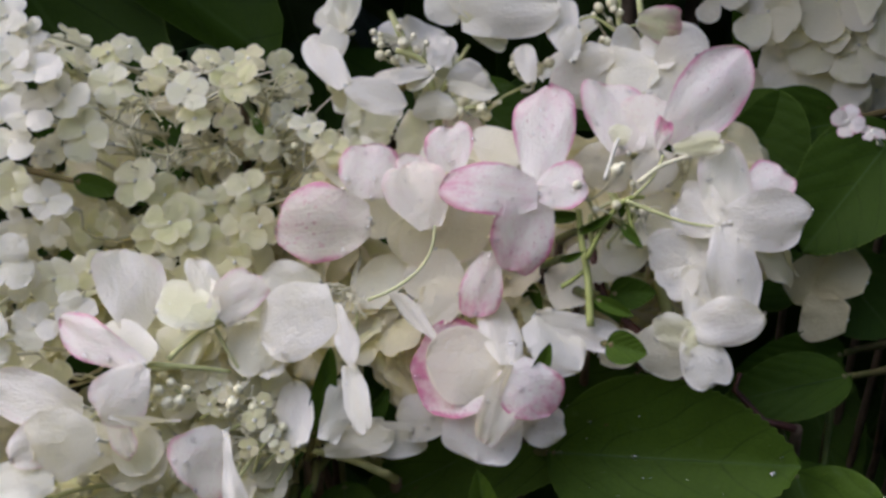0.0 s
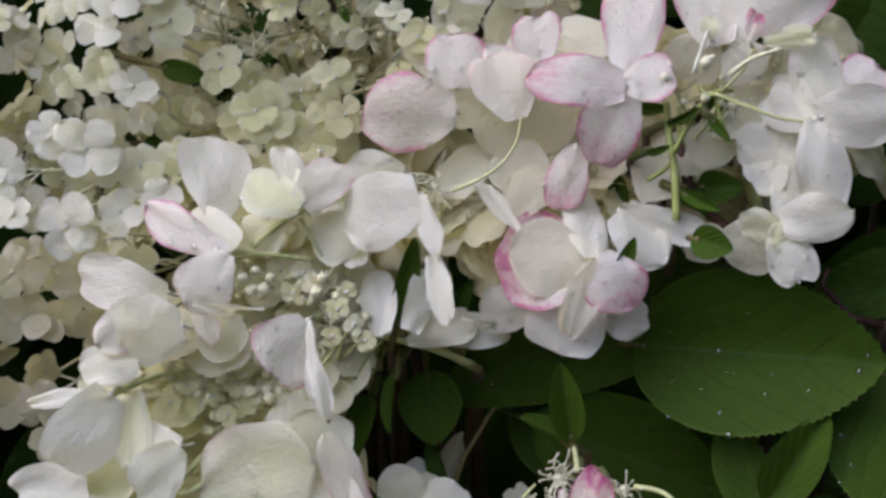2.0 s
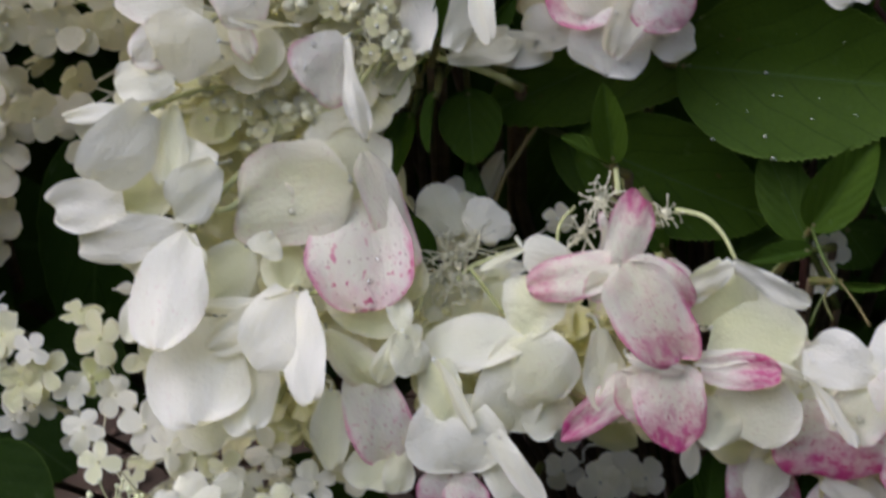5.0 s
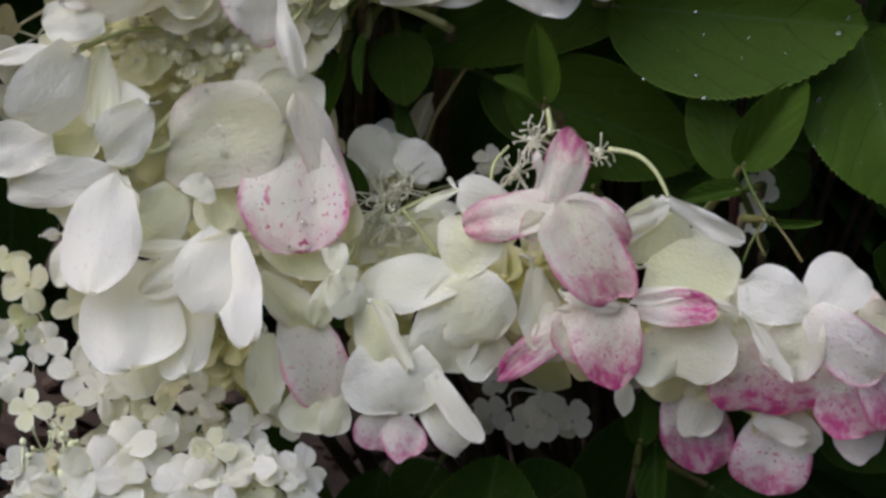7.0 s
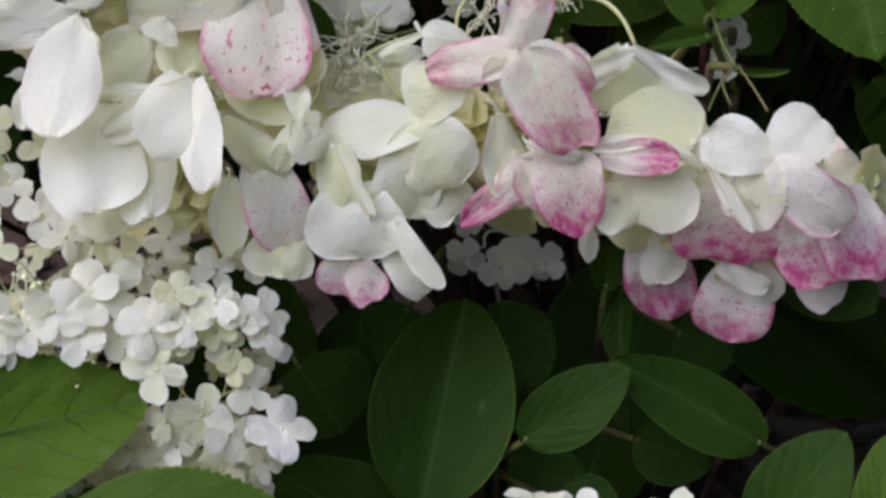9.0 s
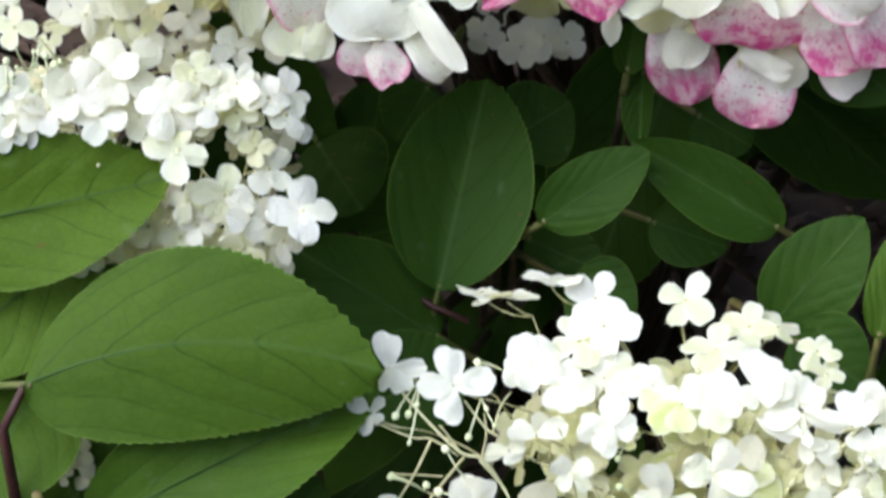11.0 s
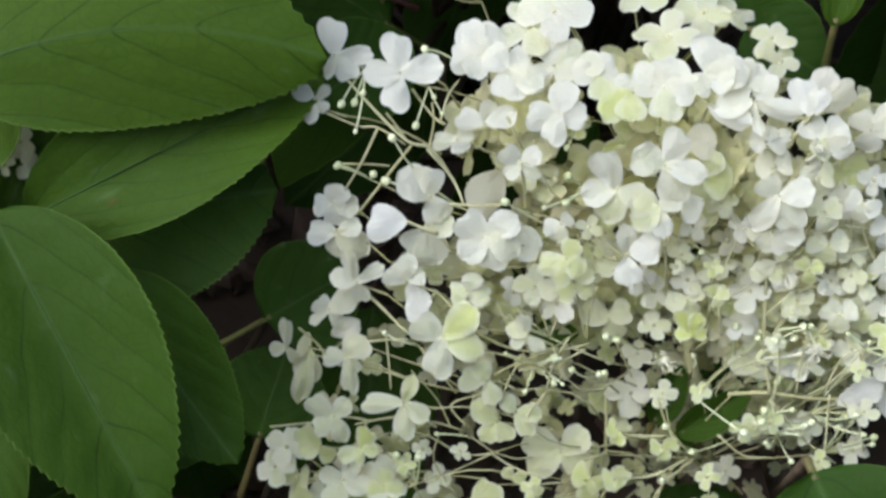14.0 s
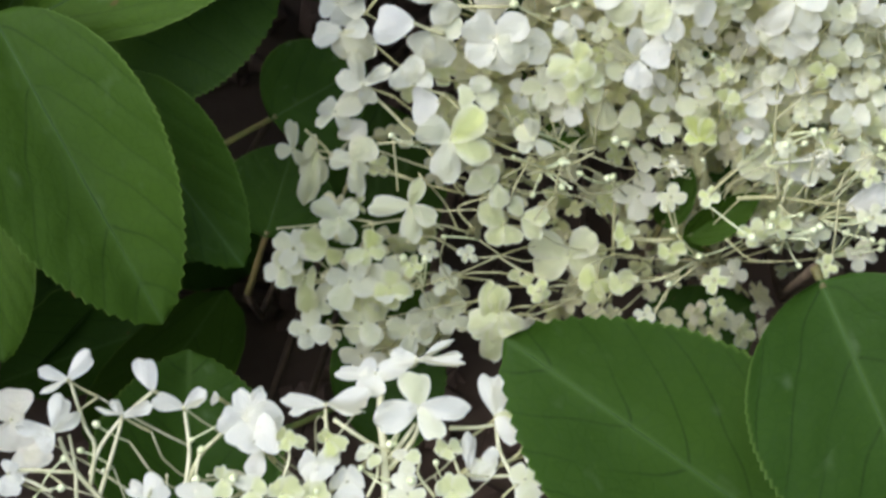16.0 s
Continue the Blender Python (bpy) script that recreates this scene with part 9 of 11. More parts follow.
bottom.stalk_line([(-0.0002, 0.2366, 0.3223), (-0.0017, 0.2479, 0.3300), (-0.0031, 0.2552, 0.3337), (-0.0038, 0.2650, 0.3387)], 0.00096)
bottom.stalk_line([(-0.0003, 0.2463, 0.3296), (0.0029, 0.2492, 0.3338), (0.0054, 0.2516, 0.3382)], 0.00060)
bottom.stalk_line([(-0.0001, 0.2442, 0.3284), (0.0050, 0.2491, 0.3343), (0.0067, 0.2523, 0.3399)], 0.00060)
bottom.stalk_line([(0.0137, 0.2520, 0.3363), (0.0198, 0.2528, 0.3358), (0.0247, 0.2538, 0.3360)], 0.00048)
bottom.stalk_line([(0.0326, 0.2373, 0.3251), (0.0294, 0.2441, 0.3293), (0.0259, 0.2497, 0.3330), (0.0244, 0.2599, 0.3398)], 0.00054)
bottom.stalk_line([(0.0184, 0.2428, 0.3304), (0.0246, 0.2431, 0.3297), (0.0301, 0.2439, 0.3293)], 0.00048)
bottom.stalk_line([(-0.0256, 0.2383, 0.3305), (-0.0244, 0.2435, 0.3323), (-0.0252, 0.2472, 0.3339)], 0.00036)
bottom.stalk_line([(-0.0051, 0.2371, 0.3267), (-0.0030, 0.2419, 0.3295), (-0.0036, 0.2448, 0.3311)], 0.00036)
bottom.stalk_line([(0.0112, 0.2366, 0.3296), (0.0068, 0.2411, 0.3321), (0.0073, 0.2443, 0.3333)], 0.00036)
bottom.stalk_line([(0.0193, 0.2369, 0.3300), (0.0162, 0.2427, 0.3332), (0.0146, 0.2464, 0.3347)], 0.00036)
bottom.buds((-0.0719, 0.2503, 0.3302), (0.0006, 0.0004, 0.0006), 1, 299)
bottom.buds((-0.0752, 0.2449, 0.3270), (0.0006, 0.0004, 0.0006), 1, 300)
bottom.buds((-0.0789, 0.2428, 0.3265), (0.0006, 0.0004, 0.0006), 1, 301)
bottom.buds((-0.0702, 0.2418, 0.3238), (0.0006, 0.0004, 0.0006), 1, 302)
bottom.buds((-0.0494, 0.2487, 0.3285), (0.0006, 0.0004, 0.0006), 1, 303)
bottom.buds((-0.0466, 0.2468, 0.3271), (0.0006, 0.0004, 0.0006), 1, 304)
bottom.buds((-0.0473, 0.2401, 0.3245), (0.0006, 0.0004, 0.0006), 1, 305)
bottom.buds((-0.0790, 0.2366, 0.3224), (0.0008, 0.0005, 0.0008), 1, 306)
bottom.buds((-0.0853, 0.2349, 0.3214), (0.0008, 0.0005, 0.0008), 1, 307)
bottom.buds((0.0107, 0.2436, 0.3336), (0.0009, 0.0006, 0.0009), 1, 308)
bottom.buds((-0.0004, 0.2471, 0.3343), (0.0015, 0.0011, 0.0015), 2, 309)
bottom.buds((-0.0121, 0.2394, 0.3300), (0.0301, 0.0042, 0.0060), 8, 310)
bottom.fill((-0.0147, 0.2322, 0.2676), (0.0633, 0.0301, 0.0347), 100, 0.0121, (CREAM, WHITE, LIME, CREAM), 12)
bottom.twigs((-0.0121, 0.2383, 0.3145), (0.0497, 0.0151, 0.0090), 7, 13)
tall.flower((-0.0303, 0.5063, 0.6625), [((0, 0, 0), (16.4, -0.763, -5.11), 9.67, 0.6, 0.08, 0, (0, 0.03, 0.15, 0)), ((0, 0, 0), (-11.9, 11.8, 11.8), 8.73, 0.5, 0.08, 0, (0, 0.03, 0.15, 0)), ((-3.75, 8.93, 6.66), (-3.65, 15, 15.5), 8.11, 0.5, 0.08, 0, (0, 0.1, 0, 0))])
tall.flower((-0.0308, 0.5204, 0.6762), [((0, 0, 0), (-3.82, 3.77, 8.25), 8.42, 0.5, 0.08, 0, (0, 0.15, 0, 0)), ((0, 0, 0), (2.68, 5.35, 11), 4.68, 0.5, 0.08, 0, (0, 0.15, 0, 0)), ((0, 0, 0), (-8.24, 3.66, 4.21), 6.86, 0.5, 0.08, 0, (0, 0.15, 0, 0))])
tall.flower((0.0007, 0.5176, 0.6805), [((0, 0, 0), (26.8, -3.24, 3.01), 16.2, 0.5, 0.08, 0, (0.03, 0.06, 0, 0)), ((0, 0, 0), (-9.26, 2.15, 5.76), 11.9, 0.5, 0.06, 0, (0, 0.12, 0, 0)), ((0, 0, 0), (13.2, 1.36, -10.6), 5.61, 0.4, 0.06, 20, (0, 0.4, 0, 0)), ((0, 0, 0), (8.6, 7.91, 12.2), 18.7, 0.4, 0.06, 0, (0, 0.03, 0.15, 0))])
tall.flower((-0.0070, 0.5135, 0.6657), [((0, 0, 0), (4.48, 4.57, 9.59), 8.11, 0.5, 0.08, 0, (0.08, 0.03, 0.15, 0)), ((0, 0, 0), (-16.3, 1.45, -3.03), 5.61, 0.5, 0.06, 20, (0.06, 0.03, 0.15, 0)), ((0, 0, 0), (-7.32, 2.75, -4.49), 6.24, 0.4, 0.06, 0, (0, 0.2, 0, 0))])
tall.flower((-0.0024, 0.5168, 0.6611), [((0, 0, 0), (10.1, -0.258, 4.42), 9.98, 0.5, 0.08, 0, (0, 0.03, 0.15, 0)), ((-4.66, -0.255, -1.53), (-3.58, -1.61, -10.1), 12.2, 0.5, 0.08, 0, (0, 0.12, 0, 0)), ((0, 0, 0), (13.2, -0.79, -1.44), 6.86, 0.4, 0.08, 0, (0, 0.1, 0, 0))])
tall.flower((-0.0118, 0.5196, 0.6536), [((0, 0, 0), (-1.13, -1.32, -13.9), 9.36, 0.5, 0.06, 0, (0, 0.4, 0, 0.05))])
tall.flower((-0.0189, 0.5201, 0.6463), [((0, 0, 0), (-6.33, 0.603, -1.39), 6.24, 0.5, 0.06, 0, (0, 0.3, 0, 0.1))])
tall.flower((0.0199, 0.5124, 0.6625), [((0, 0, 0), (-2.05, 5.24, 9.79), 6.24, 0.5, 0.08, 0, (0, 0.03, 0.15, 0))])
tall.flower((-0.0174, 0.5226, 0.6482), [((0, 0, 0), (-9.58, 3.17, 2.64), 10.9, 0.4, 0.05, 0, (0, 0.35, 0, 0.1))])
tall.buds((-0.0170, 0.5139, 0.6725), (0.0106, 0.0042, 0.0060), 14, 314)
tall.buds((0.0062, 0.5165, 0.6549), (0.0060, 0.0032, 0.0045), 8, 315)
tall.buds((0.0188, 0.5232, 0.6648), (0.0075, 0.0032, 0.0045), 10, 316)
tall.stalk_line([(-0.0031, 0.5324, 0.6292), (-0.0063, 0.5219, 0.6555), (-0.0094, 0.5237, 0.6663), (-0.0173, 0.5240, 0.6695)], 0.00094)
tall.stalk_line([(-0.0063, 0.5219, 0.6555), (-0.0016, 0.5233, 0.6632), (0.0031, 0.5245, 0.6710)], 0.00068)
tall.stalk_line([(-0.0047, 0.5210, 0.6509), (0.0031, 0.5165, 0.6549), (0.0062, 0.5165, 0.6549)], 0.00059)
back.flower((0.0306, 0.5078, 0.6690), [((0, 0, 0), (-1.09, 4.35, 8.89), 6.82, 0.6, 0.1, 0, (0, 0.03, 0.15, 0)), ((-1.6, 4.64, 3.32), (-3.92, 12.9, 16.2), 10.2, 0.5, 0.08, 0, (0, 0.03, 0.15, 0))])
back.flower((0.0422, 0.5131, 0.6698), [((0, 0, 0), (-11.9, 0.871, -14.8), 18.6, 0.4, 0.08, 0, (0.05, 0.03, 0.15, 0)), ((0, 0, 0), (-9.87, 1.43, -2.07), 9.31, 0.5, 0.08, 0, (0.05, 0.03, 0.15, 0)), ((0, 0, 0), (7.09, 3.09, 5.44), 10.9, 0.4, 0.08, 0, (0, 0.03, 0.15, 0))])
drops(back.flower((0.0543, 0.5094, 0.6666), [((0, 0, 0), (14.4, -0.775, 6.26), 19.9, 0.5, 0.08, 0, (0.02, 0.03, 0.15, 0)), ((0, 0, 0), (7.39, -1.91, -9.27), 18, 0.5, 0.08, 0, (0.02, 0.03, 0.15, 0)), ((0, 0, 0), (-16.2, 3.1, -3.58), 14.9, 0.4, 0.08, 0, (0.02, 0.12, 0, 0)), ((0, 0, 0), (2.78, 7.83, 8.45), 12.4, 0.4, 0.08, 0, (0, 0.03, 0.15, 0))]), 12, 612)
back.flower((0.0483, 0.5098, 0.6795), [((0, 0, 0), (12.2, -2.65, -1.78), 11.5, 0.8, 0.12, 0, (0.75, 0.6, 0.1, 0))])
back.stalk_line([(0.0454, 0.5208, 0.6605), (0.0450, 0.5226, 0.6712), (0.0444, 0.5239, 0.6804), (0.0451, 0.5247, 0.6866)], 0.00076)
back.stalk_line([(0.0445, 0.5231, 0.6743), (0.0375, 0.5243, 0.6788), (0.0328, 0.5244, 0.6773)], 0.00042)
back.buds((0.0421, 0.5237, 0.6773), (0.0090, 0.0042, 0.0060), 10, 318)
far.small((0.1037, 0.6310, 0.6672), (-0.47, -0.82, 0.33), 0.0280, 10, SHADED_CREAM)
far.small((0.1183, 0.6275, 0.6602), (-0.18, -0.96, 0.20), 0.0280, 40, SHADED_CREAM)
far.small((0.1327, 0.6241, 0.6569), (-0.20, -0.91, 0.36), 0.0280, 20, SHADED_CREAM)
far.small((0.1122, 0.6321, 0.6482), (-0.33, -0.93, 0.18), 0.0264, 30, SHADED_CREAM)
far.small((0.1267, 0.6291, 0.6468), (-0.13, -0.99, -0.04), 0.0264, 10, SHADED_CREAM)
far.small((0.1378, 0.6245, 0.6680), (-0.00, -0.95, 0.32), 0.0299, 60, SHADED_CREAM)
far.small((0.1252, 0.6276, 0.6713), (-0.07, -0.91, 0.41), 0.0299, 10, SHADED_CREAM)
far.small((0.0871, 0.6342, 0.6725), (-0.33, -0.71, 0.62), 0.0206, 10, SHADED_CREAM)
far.small((0.1417, 0.6356, 0.6400), (-0.19, -0.98, -0.08), 0.0230, 10, SHADED_CREAM)
far.small((0.1326, 0.6372, 0.6378), (-0.29, -0.93, -0.23), 0.0172, 30, SHADED_CREAM)
far.small((0.1066, 0.6425, 0.6408), (-0.31, -0.94, -0.14), 0.0172, 30, SHADED_CREAM)
far.small((0.1042, 0.5003, 0.6539), (-0.05, -0.95, 0.30), 0.0090, 30, ROSE)
far.small((0.1107, 0.4984, 0.6512), (-0.11, -0.41, 0.90), 0.0075, 80, ROSE)
deep.small((-0.0019, 0.5245, 0.4119), (0.18, -0.91, 0.38), 0.0145, 10, WHITE)
deep.small((0.0170, 0.5246, 0.4125), (-0.14, -0.86, 0.49), 0.0163, 30, WHITE)
deep.small((0.0099, 0.5226, 0.4092), (0.01, -0.83, 0.56), 0.0145, 60, WHITE)
deep.small((0.0243, 0.5235, 0.4113), (-0.08, -0.94, 0.33), 0.0145, 20, WHITE)
deep.small((-0.0013, 0.5303, 0.4211), (-0.03, -0.88, 0.48), 0.0109, 20, WHITE)
lone.petal((-0.0346, 0.4805, 0.5160), (-0.0427, 0.4833, 0.5231), 9.3, 0, 1, 0, 0.1, 0, 0)
lone.petal((-0.0316, 0.4821, 0.5189), (-0.0352, 0.4872, 0.5302), 7.8, 0, 0, 0, 0, 0, 0)
lone.petal((-0.0325, 0.4934, 0.5064), (-0.0204, 0.5049, 0.5299), 6.4, 20, 2, 0, 0.1, 0, 0.1)
lone.petal((-0.0135, 0.4637, 0.5150), (-0.0286, 0.4622, 0.5134), 6.0, 20, 1, 0, 0.1, 0, 0)
lone.petal((-0.0058, 0.4576, 0.5200), (-0.0140, 0.4570, 0.5225), 8.9, 0, 0, 0, 0, 0, 0)
lone.small((-0.0337, 0.4786, 0.5239), (0.24, -0.79, 0.56), 0.0108, 20, WHITE)
lone.small((-0.0389, 0.4755, 0.5183), (0.09, -0.85, 0.51), 0.0092, 50, WHITE)
lone.small((-0.0319, 0.4761, 0.5183), (-0.13, -0.88, 0.46), 0.0092, 20, WHITE)
lone.small((0.0697, 0.4865, 0.5122), (0.05, -0.67, 0.74), 0.0111, 10, WHITE)
lone.small((0.0668, 0.4833, 0.5049), (-0.30, -0.70, 0.65), 0.0111, 10, WHITE)
lone.burst((-0.0327, 0.4569, 0.5209), 0.0119, 26, 319)
lone.burst((-0.0293, 0.4515, 0.5155), 0.0089, 20, 320)
lone.burst((-0.0357, 0.4563, 0.5144), 0.0090, 18, 321)
branch([(-0.0306, 0.4906, 0.5006), (-0.0285, 0.4829, 0.5082), (-0.0213, 0.4928, 0.5282), (-0.0146, 0.4975, 0.5385), (-0.0080, 0.5110, 0.5435)], .0010, PETIOLE)
twig_to((-0.0306, 0.4906, 0.5006), 0.0016)
lone.stalk_line([(-0.0324, 0.4529, 0.5129), (-0.0281, 0.4559, 0.5182), (-0.0149, 0.4590, 0.5231)], 0.00068)
lone.stalk_line([(-0.0281, 0.4559, 0.5182), (-0.0233, 0.4512, 0.5142), (-0.0187, 0.4487, 0.5091)], 0.00051)
lone.petal((-0.0236, 0.4558, 0.5118), (-0.0159, 0.4534, 0.5067), 10.4, 0, 2, 0, 0.45, 0, 0)
drops(leaf((0.0252, 0.4953, 0.5619), (0.0891, 0.4701, 0.5672), 0.0438, 0, 0, 0.41), 26, 701)
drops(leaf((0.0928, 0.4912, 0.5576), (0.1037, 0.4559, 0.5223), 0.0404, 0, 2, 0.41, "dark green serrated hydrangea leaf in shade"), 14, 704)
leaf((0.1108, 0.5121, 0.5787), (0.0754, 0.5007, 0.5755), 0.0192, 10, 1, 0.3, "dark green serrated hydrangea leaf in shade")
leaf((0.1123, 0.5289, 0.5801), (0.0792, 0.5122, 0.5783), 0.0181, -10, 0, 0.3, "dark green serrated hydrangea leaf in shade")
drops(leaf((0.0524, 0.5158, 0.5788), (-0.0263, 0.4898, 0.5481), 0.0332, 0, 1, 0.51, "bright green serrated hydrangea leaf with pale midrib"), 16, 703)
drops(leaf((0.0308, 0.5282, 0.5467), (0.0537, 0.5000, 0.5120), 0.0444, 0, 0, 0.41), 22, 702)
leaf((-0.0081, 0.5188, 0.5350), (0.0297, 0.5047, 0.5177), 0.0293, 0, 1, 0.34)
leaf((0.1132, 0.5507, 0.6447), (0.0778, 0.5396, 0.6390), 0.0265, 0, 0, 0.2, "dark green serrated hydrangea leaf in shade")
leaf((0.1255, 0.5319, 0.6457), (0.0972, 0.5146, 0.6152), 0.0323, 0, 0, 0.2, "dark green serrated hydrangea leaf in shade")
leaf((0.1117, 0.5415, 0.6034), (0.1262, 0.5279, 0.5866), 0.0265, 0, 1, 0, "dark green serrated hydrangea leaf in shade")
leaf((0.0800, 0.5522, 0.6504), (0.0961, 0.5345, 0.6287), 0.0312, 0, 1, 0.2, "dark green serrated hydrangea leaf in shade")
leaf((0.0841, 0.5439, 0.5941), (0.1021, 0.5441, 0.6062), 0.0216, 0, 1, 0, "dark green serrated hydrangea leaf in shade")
leaf((-0.0385, 0.4724, 0.5743), (-0.0331, 0.4754, 0.5978), 0.0067, 10, 0, 0.34, "small pointed green leaf below a flower head", stalk=0.006)
leaf((-0.0335, 0.4802, 0.5675), (-0.0183, 0.4817, 0.5846), 0.0069, 30, 2, 0.15, "small pointed green leaf below a flower head", stalk=0.006)
leaf((0.0408, 0.4906, 0.6087), (0.0523, 0.4846, 0.6104), 0.0089, 0, 2, 0.2, "small pointed green leaf below a flower head", stalk=0.006)
leaf((0.0455, 0.4902, 0.5994), (0.0329, 0.4857, 0.6085), 0.0054, 40, 2, 0.3, "small pointed green leaf below a flower head", stalk=0.006)
leaf((0.0227, 0.4972, 0.6290), (0.0331, 0.4940, 0.6294), 0.0039, 20, 2, 0.3, "small pointed green leaf below a flower head", stalk=0.006)
leaf((0.0391, 0.4933, 0.6283), (0.0447, 0.4898, 0.6337), 0.0038, 30, 2, 0.3, "small pointed green leaf below a flower head", stalk=0.006)
leaf((0.0181, 0.4927, 0.6113), (0.0218, 0.4875, 0.6033), 0.0068, 20, 2, 0.35, "small pointed green leaf below a flower head", stalk=0.006)
leaf((0.0484, 0.4936, 0.6220), (0.0466, 0.4938, 0.6329), 0.0059, 20, 2, 0.15, "small pointed green leaf below a flower head", stalk=0.006)
leaf((-0.0140, 0.5174, 0.6610), (-0.0070, 0.5132, 0.6664), 0.0052, 0, 2, 0.2, "small pointed green leaf below a flower head", stalk=0.006)
leaf((-0.0538, 0.4926, 0.6560), (-0.0515, 0.4910, 0.6518), 0.0026, 0, 2, 0.3, "small pointed green leaf below a flower head", stalk=0.006)
leaf((-0.1051, 0.5073, 0.6362), (-0.0923, 0.5038, 0.6338), 0.0062, 0, 1, 0.34)
leaf((-0.0985, 0.5100, 0.6196), (-0.1096, 0.5008, 0.6139), 0.0080, 0, 1, 0.34)
leaf((-0.0690, 0.5025, 0.6356), (-0.0654, 0.4963, 0.6300), 0.0045, 0, 2, 0.35, "small pointed green leaf below a flower head", stalk=0.006)
leaf((-0.1176, 0.5094, 0.6117), (-0.1239, 0.5020, 0.6104), 0.0110, 0, 1, 0.15, "small pointed green leaf below a flower head", stalk=0.006)
leaf((0.0019, 0.5533, 0.6536), (0.0198, 0.5396, 0.6393), 0.0212, 0, 1, 0.05, "dark green serrated hydrangea leaf in shade")
leaf((-0.0018, 0.5023, 0.5359), (0.0545, 0.4962, 0.5162), 0.0317, 0, 0, 0.41, "bright green serrated hydrangea leaf with pale midrib")
leaf((0.0085, 0.4689, 0.5441), (0.0051, 0.4696, 0.5660), 0.0089, 0, 2, 0.48, "small pointed green leaf below a flower head", stalk=0.006)
leaf((0.0076, 0.4712, 0.5427), (-0.0053, 0.4740, 0.5492), 0.0054, 30, 2, 0.41, "small pointed green leaf below a flower head", stalk=0.006)
leaf((0.0616, 0.4711, 0.5261), (0.0760, 0.4695, 0.5529), 0.0146, 0, 2, 0.41)
leaf((0.0613, 0.4743, 0.5207), (0.0491, 0.4858, 0.5427), 0.0154, 0, 1, 0.35, "dark green serrated hydrangea leaf in shade")
leaf((-0.0315, 0.4920, 0.5544), (-0.0289, 0.4797, 0.5382), 0.0172, 0, 1, 0.41)
leaf((-0.0455, 0.4788, 0.5524), (-0.0515, 0.4654, 0.5360), 0.0084, 20, 2, 0.34, "small pointed green leaf below a flower head", stalk=0.006)
leaf((-0.0391, 0.4625, 0.5156), (-0.0448, 0.4632, 0.5300), 0.0060, 30, 2, 0.1, "small pointed green leaf below a flower head", stalk=0.006)
leaf((-0.0385, 0.4719, 0.5616), (-0.0400, 0.4632, 0.5478), 0.0038, 40, 2, 0.25, "small pointed green leaf below a flower head", stalk=0.006)
leaf((-0.0296, 0.4898, 0.5352), (-0.0228, 0.4777, 0.5206), 0.0071, 40, 2, 0.1, "small pointed green leaf below a flower head", stalk=0.006)
leaf((0.1045, 0.5098, 0.5531), (0.0969, 0.4841, 0.5292), 0.0323, 0, 2, 0.41, "dark green serrated hydrangea leaf in shade")
leaf((0.0764, 0.5124, 0.5076), (0.0848, 0.5065, 0.4980), 0.0182, 0, 1, 0.2, "dark green serrated hydrangea leaf in shade")
leaf((0.0234, 0.4756, 0.5163), (0.0184, 0.4737, 0.5238), 0.0061, 0, 2, 0.2, "small pointed green leaf below a flower head", stalk=0.006)
leaf((0.0621, 0.4685, 0.5210), (0.0453, 0.4639, 0.5194), 0.0061, 20, 2, 0.2, "small pointed green leaf below a flower head", stalk=0.006)
leaf((0.0664, 0.4527, 0.5198), (0.0803, 0.4484, 0.5216), 0.0027, 20, 2, 0.34, "small pointed green leaf below a flower head", stalk=0.006)
leaf((-0.1432, 0.3733, 0.4425), (-0.0785, 0.3814, 0.4589), 0.0380, 0, 1, 0.9, "bright green serrated hydrangea leaf with pale midrib")
leaf((-0.1099, 0.3467, 0.4195), (-0.0223, 0.3495, 0.4279), 0.0477, 0, 4, 0.55, "bright green serrated hydrangea leaf with pale midrib")
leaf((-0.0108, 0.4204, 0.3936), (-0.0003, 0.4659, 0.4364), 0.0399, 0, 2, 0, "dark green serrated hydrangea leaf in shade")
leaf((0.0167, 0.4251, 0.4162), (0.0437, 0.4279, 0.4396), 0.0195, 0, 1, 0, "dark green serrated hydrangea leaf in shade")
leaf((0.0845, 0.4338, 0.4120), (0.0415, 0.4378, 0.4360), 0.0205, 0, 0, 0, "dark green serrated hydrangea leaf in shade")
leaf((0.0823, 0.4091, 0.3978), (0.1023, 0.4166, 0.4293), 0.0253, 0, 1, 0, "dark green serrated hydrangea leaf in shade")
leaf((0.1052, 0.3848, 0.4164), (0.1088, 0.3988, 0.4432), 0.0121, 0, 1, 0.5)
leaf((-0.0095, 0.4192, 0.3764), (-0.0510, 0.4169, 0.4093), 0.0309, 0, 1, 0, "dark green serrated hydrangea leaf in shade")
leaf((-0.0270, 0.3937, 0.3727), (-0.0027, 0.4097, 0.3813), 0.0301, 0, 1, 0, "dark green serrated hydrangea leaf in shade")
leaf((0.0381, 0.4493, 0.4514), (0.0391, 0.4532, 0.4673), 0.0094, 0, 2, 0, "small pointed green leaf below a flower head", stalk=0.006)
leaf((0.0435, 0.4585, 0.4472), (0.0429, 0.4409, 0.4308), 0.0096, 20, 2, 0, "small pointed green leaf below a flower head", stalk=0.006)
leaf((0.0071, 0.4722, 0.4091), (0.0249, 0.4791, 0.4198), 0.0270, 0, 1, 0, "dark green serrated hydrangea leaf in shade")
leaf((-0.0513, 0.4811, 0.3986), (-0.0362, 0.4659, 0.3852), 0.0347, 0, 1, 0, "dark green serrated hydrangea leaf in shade")
